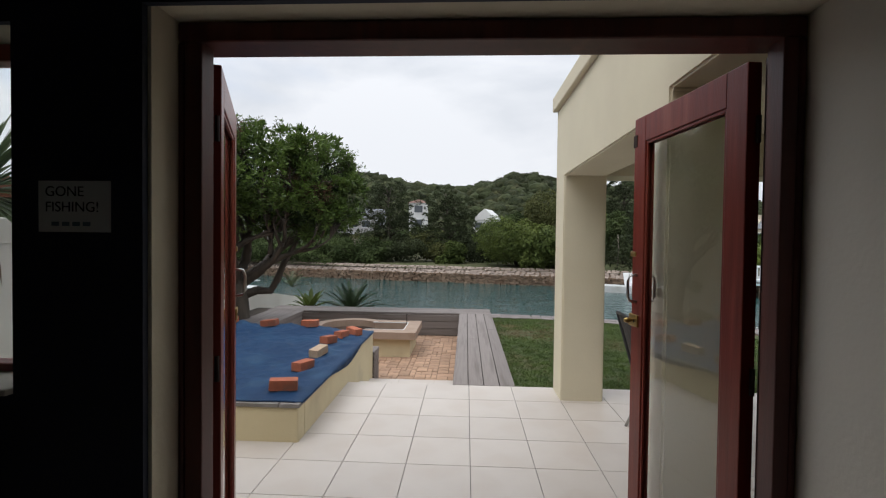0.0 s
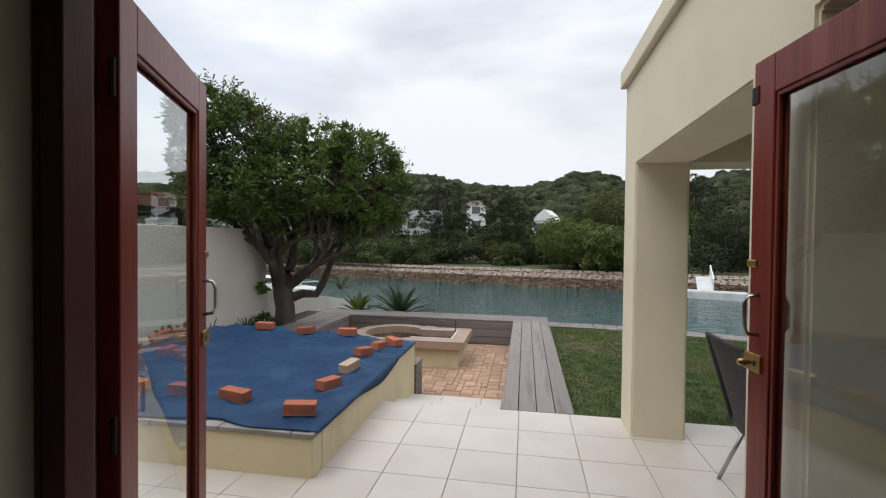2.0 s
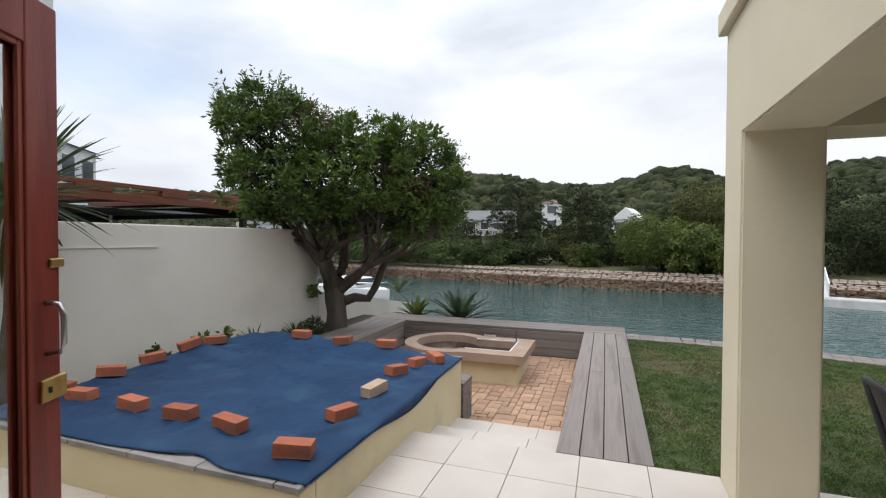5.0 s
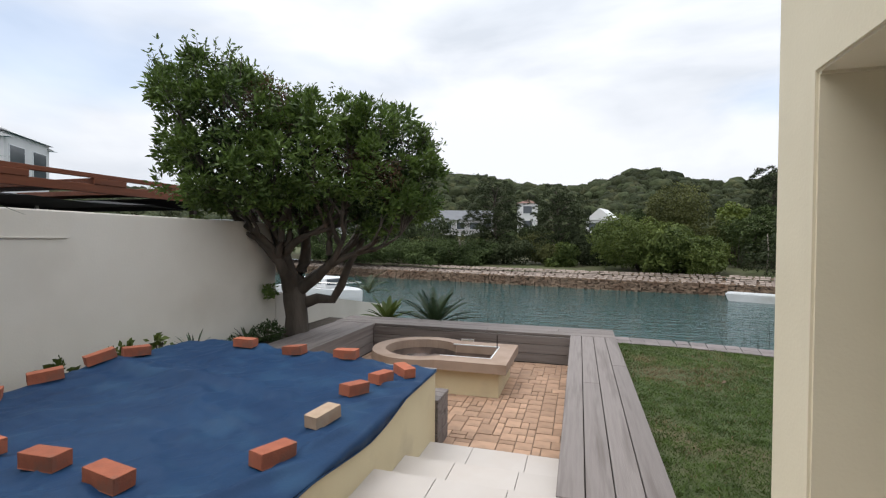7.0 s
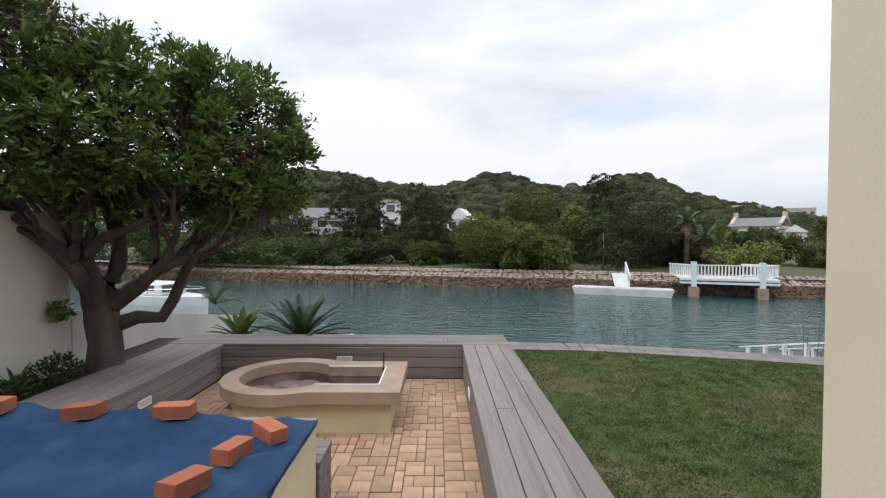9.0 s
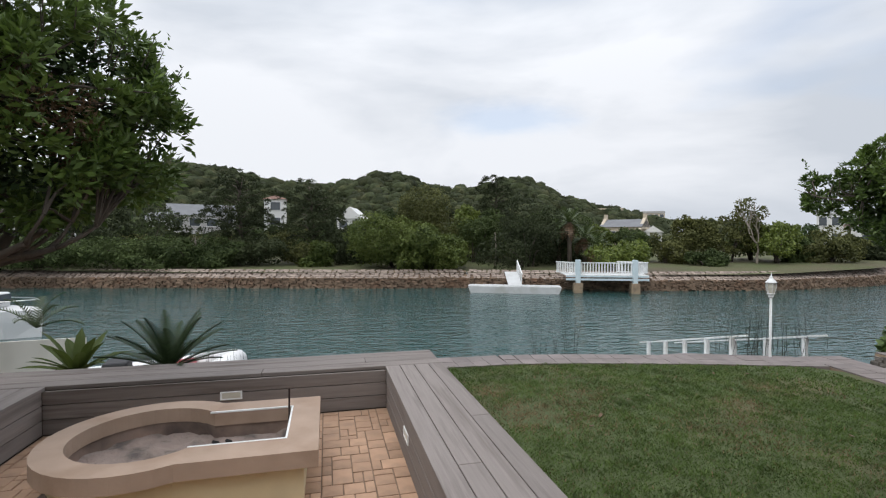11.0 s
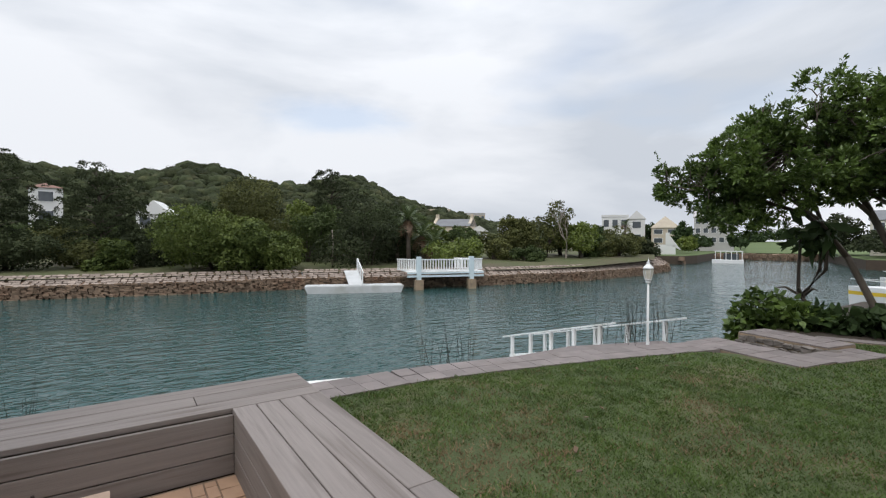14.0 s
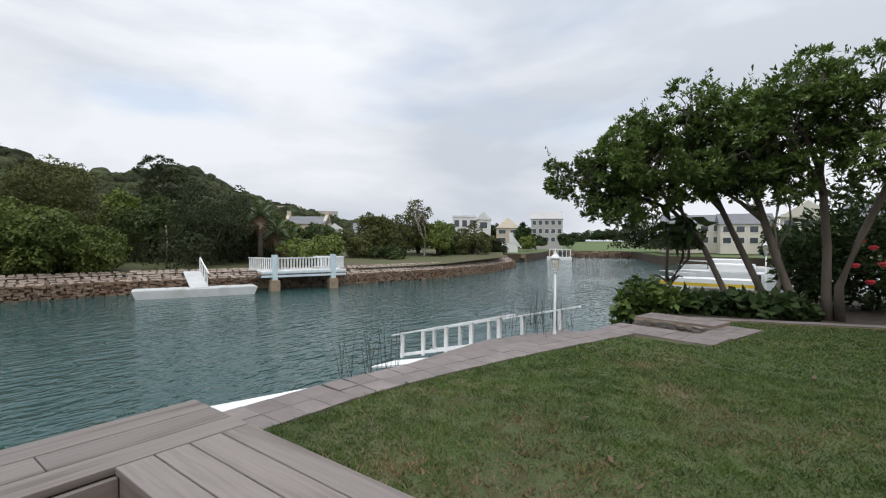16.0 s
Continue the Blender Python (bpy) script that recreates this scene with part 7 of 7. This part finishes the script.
for x in (0.0, W):
    part("pier", boxed(x - 0.32, x + 0.32, -0.3, 0.34, -2.9, -1.75, 0.02, jm), CONCRETE, jet, "stained concrete pier")
    part("pillar", boxed(x - 0.17, x + 0.17, -0.2, 0.16, -1.749, 0.02, 0.01, jm), PALE_BLUE, jet, "pale blue pillar")
for k in range(9):
    part("deck_board", boxed(-0.9, W + 1.0, -0.12 + k * 0.3, 0.165 + k * 0.3, -1.18, -1.12, 0.004, jm), WHITE, jet)
part("beam", boxed(-0.9, W + 1.0, -0.16, -0.06, -1.55, -1.40, 0.005, jm), PALE_BLUE, jet)
part("beam", boxed(-0.9, W + 1.0, -0.15, -0.05, -1.30, -1.19, 0.005, jm), PALE_BLUE, jet)


def picket(p, q, n, z, parent):
    p, q = Vector(p), Vector(q)
    d = q - p
    m_ = jm @ pose(p.x, p.y, 0, 0, 0, math.degrees(math.atan2(d.y, d.x)))
    L = d.length
    part("handrail", boxed(0, L, -0.05, 0.05, z + 0.86, z + 0.94, 0.005, m_), WHITE, parent)
    part("lower_rail", boxed(0, L, -0.035, 0.035, z + 0.06, z + 0.14, 0.005, m_), WHITE, parent)
    for k in range(n):
        x = L * (k + 0.5) / n
        part("picket", boxed(x - 0.045, x + 0.045, -0.02, 0.02, z + 0.14, z + 0.86, 0.0, m_), WHITE, parent)


picket((0.17, 0, 0), (W - 0.17, 0, 0), 18, -1.12, jet)
picket((-1.35, 1.7, 0), (-0.17, 0.05, 0), 11, -1.12, jet)
picket((W + 0.17, 0.05, 0), (W + 1.35, 1.2, 0), 9, -1.12, jet)
picket((W + 1.35, 1.2, 0), (W - 0.6, 2.6, 0), 9, -1.12, jet)

# far shores to the east, with mown field and marina
bm = bmesh.new()
prism(bm, [tuple(place(61, 84)), tuple(place(62.5, 90)), tuple(place(64.5, 112)), tuple(place(66.6, 113)), tuple(place(73.5, 112)), tuple(place(76, 82)), tuple(place(96, 78)), tuple(place(110, 78)), tuple(place(112, 420)), tuple(place(56, 420)), tuple(place(57.5, 84))], -3.2, -1.2)
setting("east_bank", bm, MUD, "dark stone bank under the far shore", "bank")
bm = bmesh.new()
prism(bm, [tuple(place(61, 84.5)), tuple(place(62.5, 90.5)), tuple(place(64.5, 112.5)), tuple(place(66.6, 113.5)), tuple(place(73.5, 112.5)), tuple(place(76, 82.5)), tuple(place(96, 78.5)), tuple(place(110, 78.5)), tuple(place(112, 420)), tuple(place(56, 420)), tuple(place(57.5, 84.5))], -1.199, -1.13)
setting("east_shore", bm, FIELD, "low green shore beyond the canal", "ground")
bm = bmesh.new()
for k in range(8):
    a0, a1 = 67 + k * 1.2, 67 + (k + 1) * 1.2
    pts = [place(a0, 114), place(a1, 114), place(a1, 190), place(a0, 190)]
    vv = [bm.verts.new((p.x, p.y, z)) for p, z in zip(pts, (-1.11, -1.11, 1.1, 1.1))]
    bm.faces.new(vv[::-1])
setting("east_field", bm, FIELD, "mown green slope beyond the far shore", "field")
bm = bmesh.new()
r6 = random.Random(66)
for k in range(420):
    t = r6.random()
    if k < 120:
        p = place(lerp(60.8, 64.3, t), lerp(83.4, 111, t))
    else:
        p = place(lerp(64.5, 74.0, t), 111.6)
    s = r6.uniform(0.3, 0.6)
    box(bm, -s, s, -s * 0.6, s * 0.6, -0.35, 0.3, 0.0, pose(p.x, p.y, r6.uniform(-2.4, -1.5), r6.uniform(-12, 12), r6.uniform(-12, 12), r6.uniform(0, 180)))
stuff("shore_stones", to_mesh("shore_stones", bm, ROCK), "brown stones along the far shore", "stones")
east = [
    ("round_bush", "large dark rounded bush beside the field", 75.0, 106, 12.0, -1.2, 5.0, PINE),
    ("round_bush", "large dark rounded bush beside the field", 78.0, 90, 8.0, -1.2, 3.4, PINE),
    ("round_bush", "clipped round green tree by the houses", 61.2, 105, 3.6, -1.0, 4.6, LEAF_DARK),
    ("round_bush", "round yellow-green bush by the houses", 61.6, 98, 3.0, -1.2, 1.6, LIME),
    ("round_bush", "dark green bush by the water", 66.5, 116, 3.4, -1.2, 2.8, LEAF_DARK),
    ("round_bush", "green hedge by the marina", 86.5, 74, 6.0, -1.2, 2.6, LEAF_DARK),
    ("round_bush", "yellow-green hedge by the marina", 90.5, 72, 7.0, -1.2, 2.4, LIME),
    ("round_bush", "green hedge by the marina", 95.0, 70, 8.0, -1.2, 3.2, LEAF_DARK),
    ("round_bush", "green hedge by the far field", 70.0, 188, 10.0, 0.5, 4.6, LEAF_DARK),
    ("round_bush", "green hedge by the far field", 67.5, 186, 9.0, 0.5, 4.2, LEAF_DARK),
    ("round_bush", "green hedge by the far field", 72.6, 186, 10.0, 0.5, 5.2, PINE),
    ("round_bush", "green bush by the water", 63.0, 118, 4.0, -1.2, 2.0, LEAF_DARK),
    ("round_bush", "dark bush behind the white house", 57.9, 125, 5.0, -1.0, 5.6, LEAF_DARK),
    ("round_bush", "dark bush behind the canal trees", 50.5, 110, 12.0, -1.0, 3.6, LEAF_DARK),
]
for k, (nm, lb, az, r, w, z0, z1, mt) in enumerate(east):
    canopy(nm, lb, az, r, w, z0, z1, mt, 400 + k, 4200, 0.6, 0.0, group="bushes on the east shore", lumps=9)
for k, (az, r, top) in enumerate(((86.3, 76, 4.2), (89.9, 74, 4.0), (55.3, 100, 5.0))):
    c = place(az, r)
    fronds("palm_tree", "tall palm beyond the marina", (c.x, c.y, top - 0.6), 16, 1.9, 340 + k, PALM_LEAF, "tree", (-30, 70), 1.1, 0.2, top + 1.0, DRY_FROND, 8, 0.8)


def boat(name, label, m, L, beam, top, trim, cabin=True, group="moored boats"):
    """A motor boat: a flared hull with a pointed bow, trim stripe, deck, cabin with panes, rail."""
    b = thing(name, label, "boat", m, group)
    def hull(z0, z1, s0, s1):
        bm = bmesh.new()
        loops = []
        for z, s in ((z0, s0), (z1, s1)):
            pts = [(-L / 2, -beam / 2 * s), (L * 0.12, -beam / 2 * s), (L * 0.34, -beam * 0.34 * s), (L / 2 * (0.9 + 0.1 * s), 0), (L * 0.34, beam * 0.34 * s), (L * 0.12, beam / 2 * s), (-L / 2, beam / 2 * s)]
            loops.append([bm.verts.new((x, y, z)) for x, y in pts])
        bm.faces.new(loops[0][::-1])
        bm.faces.new(loops[1])
        for q in range(7):
            bm.faces.new((loops[0][q], loops[0][(q + 1) % 7], loops[1][(q + 1) % 7], loops[1][q]))
        return bm
    part("hull", hull(-0.25, top * 0.55, 0.75, 0.95), GEL, b)
    part("stripe", hull(top * 0.551, top * 0.75, 0.955, 0.98), trim, b)
    part("deck", hull(top * 0.751, top, 0.98, 1.0), GEL, b)
    if cabin:
        part("cabin", boxed(-L * 0.18, L * 0.16, -beam * 0.36, beam * 0.36, top + 0.001, top + 0.62, 0.08), GEL, b)
        part("windscreen", boxed(L * 0.161, L * 0.175, -beam * 0.32, beam * 0.32, top + 0.2, top + 0.55), PANE, b)
        part("side_pane", boxed(-L * 0.14, L * 0.1, -beam * 0.365, -beam * 0.361, top + 0.25, top + 0.52), PANE, b)
    part("bow_rail", tube(bmesh.new(), [(L * 0.05, -beam * 0.45, top), (L * 0.08, -beam * 0.45, top + 0.35), (L * 0.34, -beam * 0.3, top + 0.38), (L * 0.48, 0, top + 0.42), (L * 0.34, beam * 0.3, top + 0.38), (L * 0.08, beam * 0.45, top + 0.35), (L * 0.05, beam * 0.45, top)], 0.025, 5), STEEL, b)
    part("outboard", boxed(-L / 2 - 0.4, -L / 2 - 0.05, -0.2, 0.2, 0.1, top + 0.35, 0.06), BLACK, b)
    return b


boat("motor_boat", "white motor boat with a yellow stripe in the marina", pose(34.5, 12.3, -2.4, 0, 0, 97), 5.6, 2.0, 1.05, YELLOW_PAINT, False)
boat("motor_boat", "white cabin boat moored in the marina", pose(41.0, 11.4, -2.4, 0, 0, 80), 8.0, 2.6, 1.2, GEL)
boat("motor_boat", "white motor boat with a navy cover in the marina", pose(41.5, 6.4, -2.4, 0, 0, 100), 7.0, 2.4, 1.1, NAVY)
boat("motor_boat", "white motor boat moored behind the low wall", pose(-15.0, 27.5, -2.4, 0, 0, -18), 6.5, 2.2, 1.0, GEL)
boat("motor_boat", "white open boat moored at the marina walkway", pose(49.0, 12.6, -2.4, 0, 0, 85), 7.5, 2.4, 1.3, GEL)
walkway = thing("marina_walkway", "white floating marina walkway with bollards", "walkway", pose(*place(86.5, 52), -2.4, 0, 0, 0))
part("deck", boxed(-1.0, 1.0, -9, 9, -0.1, 0.35, 0.02), WHITE, walkway)
for k in range(9):
    part("bollard", boxed(-0.9, -0.75, -8 + 2 * k, -7.85 + 2 * k, 0.351, 1.2, 0.01), WHITE, walkway)
ferry = thing("house_boat", "white flat-roofed canal boat by the far shore", "boat", pose(*place(65.3, 93), -2.5, 0, 0, -65))
part("hull", boxed(-2.3, 2.3, -0.8, 0.8, -0.2, 0.6, 0.08), GEL, ferry)
part("roof", boxed(-1.9, 2.2, -0.75, 0.75, 1.95, 2.08, 0.02), GEL, ferry)
for k in range(6):
    for y in (-0.7, 0.7):
        part("post", boxed(-1.85 + 0.78 * k, -1.75 + 0.78 * k, y - 0.04, y + 0.04, 0.601, 1.949), GEL, ferry)
part("cabin", boxed(-0.6, 1.6, -0.55, 0.55, 0.601, 1.6, 0.03), PANE, ferry)

# inflatable dinghy below the seats
dinghy = thing("inflatable_dinghy", "white inflatable dinghy with a red seat on the canal", "dinghy", pose(-5.7, 18.2, -2.42, 0, 0, 8) @ Matrix.Scale(1.12, 4))
part("tube", tube(bmesh.new(), [(-2.0, -0.7, 0.15), (0.9, -0.75, 0.17), (1.7, -0.6, 0.28), (2.15, 0.0, 0.42), (1.7, 0.6, 0.28), (0.9, 0.75, 0.17), (-2.0, 0.7, 0.15)], (0.2, 0.29, 0.29, 0.29, 0.29, 0.29, 0.2), 12), GEL, dinghy, "white inflated tube", True)
part("hull_floor", boxed(-1.9, 1.6, -0.6, 0.6, -0.2, 0.0, 0.03), BLACK, dinghy)
part("seat", boxed(0.5, 1.25, -0.5, 0.5, 0.25, 0.46, 0.05), RED_VINYL, dinghy)
part("console", boxed(-0.6, -0.1, -0.3, 0.3, 0.0, 0.65, 0.06), BLACK, dinghy)
for k in range(5):
    x = 0.2 + k * 0.38
    part("rubbing_strap", tube(bmesh.new(), [(x, -0.98 + 0.09 * max(0, k - 2) ** 1.4, 0.1), (x, -0.86 + 0.09 * max(0, k - 2) ** 1.4, 0.42)], 0.02, 5), RED_VINYL if k % 2 else BLACK, dinghy)

# neighbour beyond the garden wall: red-brown canopy and white house
perg = thing("neighbour_canopy", "red-brown timber canopy with dark shade cloth beyond the wall", "canopy")
part("front_beam", boxed(-7.45, -7.37, 1.5, 9.72, 2.20, 2.33, 0.006), REDWOOD, perg)
part("top_beam", boxed(-7.45, -7.37, 1.5, 9.72, 2.43, 2.50, 0.006), REDWOOD, perg)
for k in range(6):
    y = 1.9 + k * 1.45
    part("rafter", boxed(-11.5, -7.36, y, y + 0.55 if k else y + 0.4, 2.331, 2.429, 0.006), REDWOOD, perg)
bm = bmesh.new()
nn = 40
rowsA = [[bm.verts.new((x, lerp(1.0, 9.75, q / nn), 2.18 - 0.045 * abs(math.sin(q / nn * 14)) - (0.09 if x > -7.6 else 0.0))) for q in range(nn + 1)] for x in (-7.5, -8.6, -9.8, -11.4)]
for u, v_ in zip(rowsA, rowsA[1:]):
    for q in range(nn):
        bm.faces.new((u[q], u[q + 1], v_[q + 1], v_[q]))
part("shade_cloth", bm, SHADE, perg)
part("cloth_edge", boxed(-11.5, -11.4, 1.0, 9.7, 1.5, 2.2), SHADE, perg)
part("end_beam", boxed(-11.5, -7.37, 9.721, 9.80, 2.05, 2.30, 0.006), SHADE, perg)
for x, y in ((-7.41, 9.72), (-11.4, 9.72), (-11.4, 4.5)):
    part("post", boxed(x - 0.06, x + 0.06, y - 0.06, y + 0.06, -0.5, 2.049, 0.008), IRON, perg)
part("thin_post", boxed(-9.3, -9.26, 8.1, 8.14, -0.5, 2.05), WHITE, perg)
nb = thing("neighbour_house", "tall white plastered neighbouring house", "house")
part("wall", boxed(-14.5, -7.9, -3.0, 6.30, -0.5, 7.2, 0.02), HOUSE, nb)
part("roof", boxed(-14.6, -7.8, -3.1, 6.40, 7.201, 7.4, 0.02), ROOF, nb)
for y in (0.5, 3.2):
    w_ = part("window", boxed(-7.92, -7.86, y, y + 1.4, 3.6, 4.9), WHITE, nb)
    part("pane", boxed(-7.859, -7.85, y + 0.08, y + 1.32, 3.68, 4.82), PANE, w_)
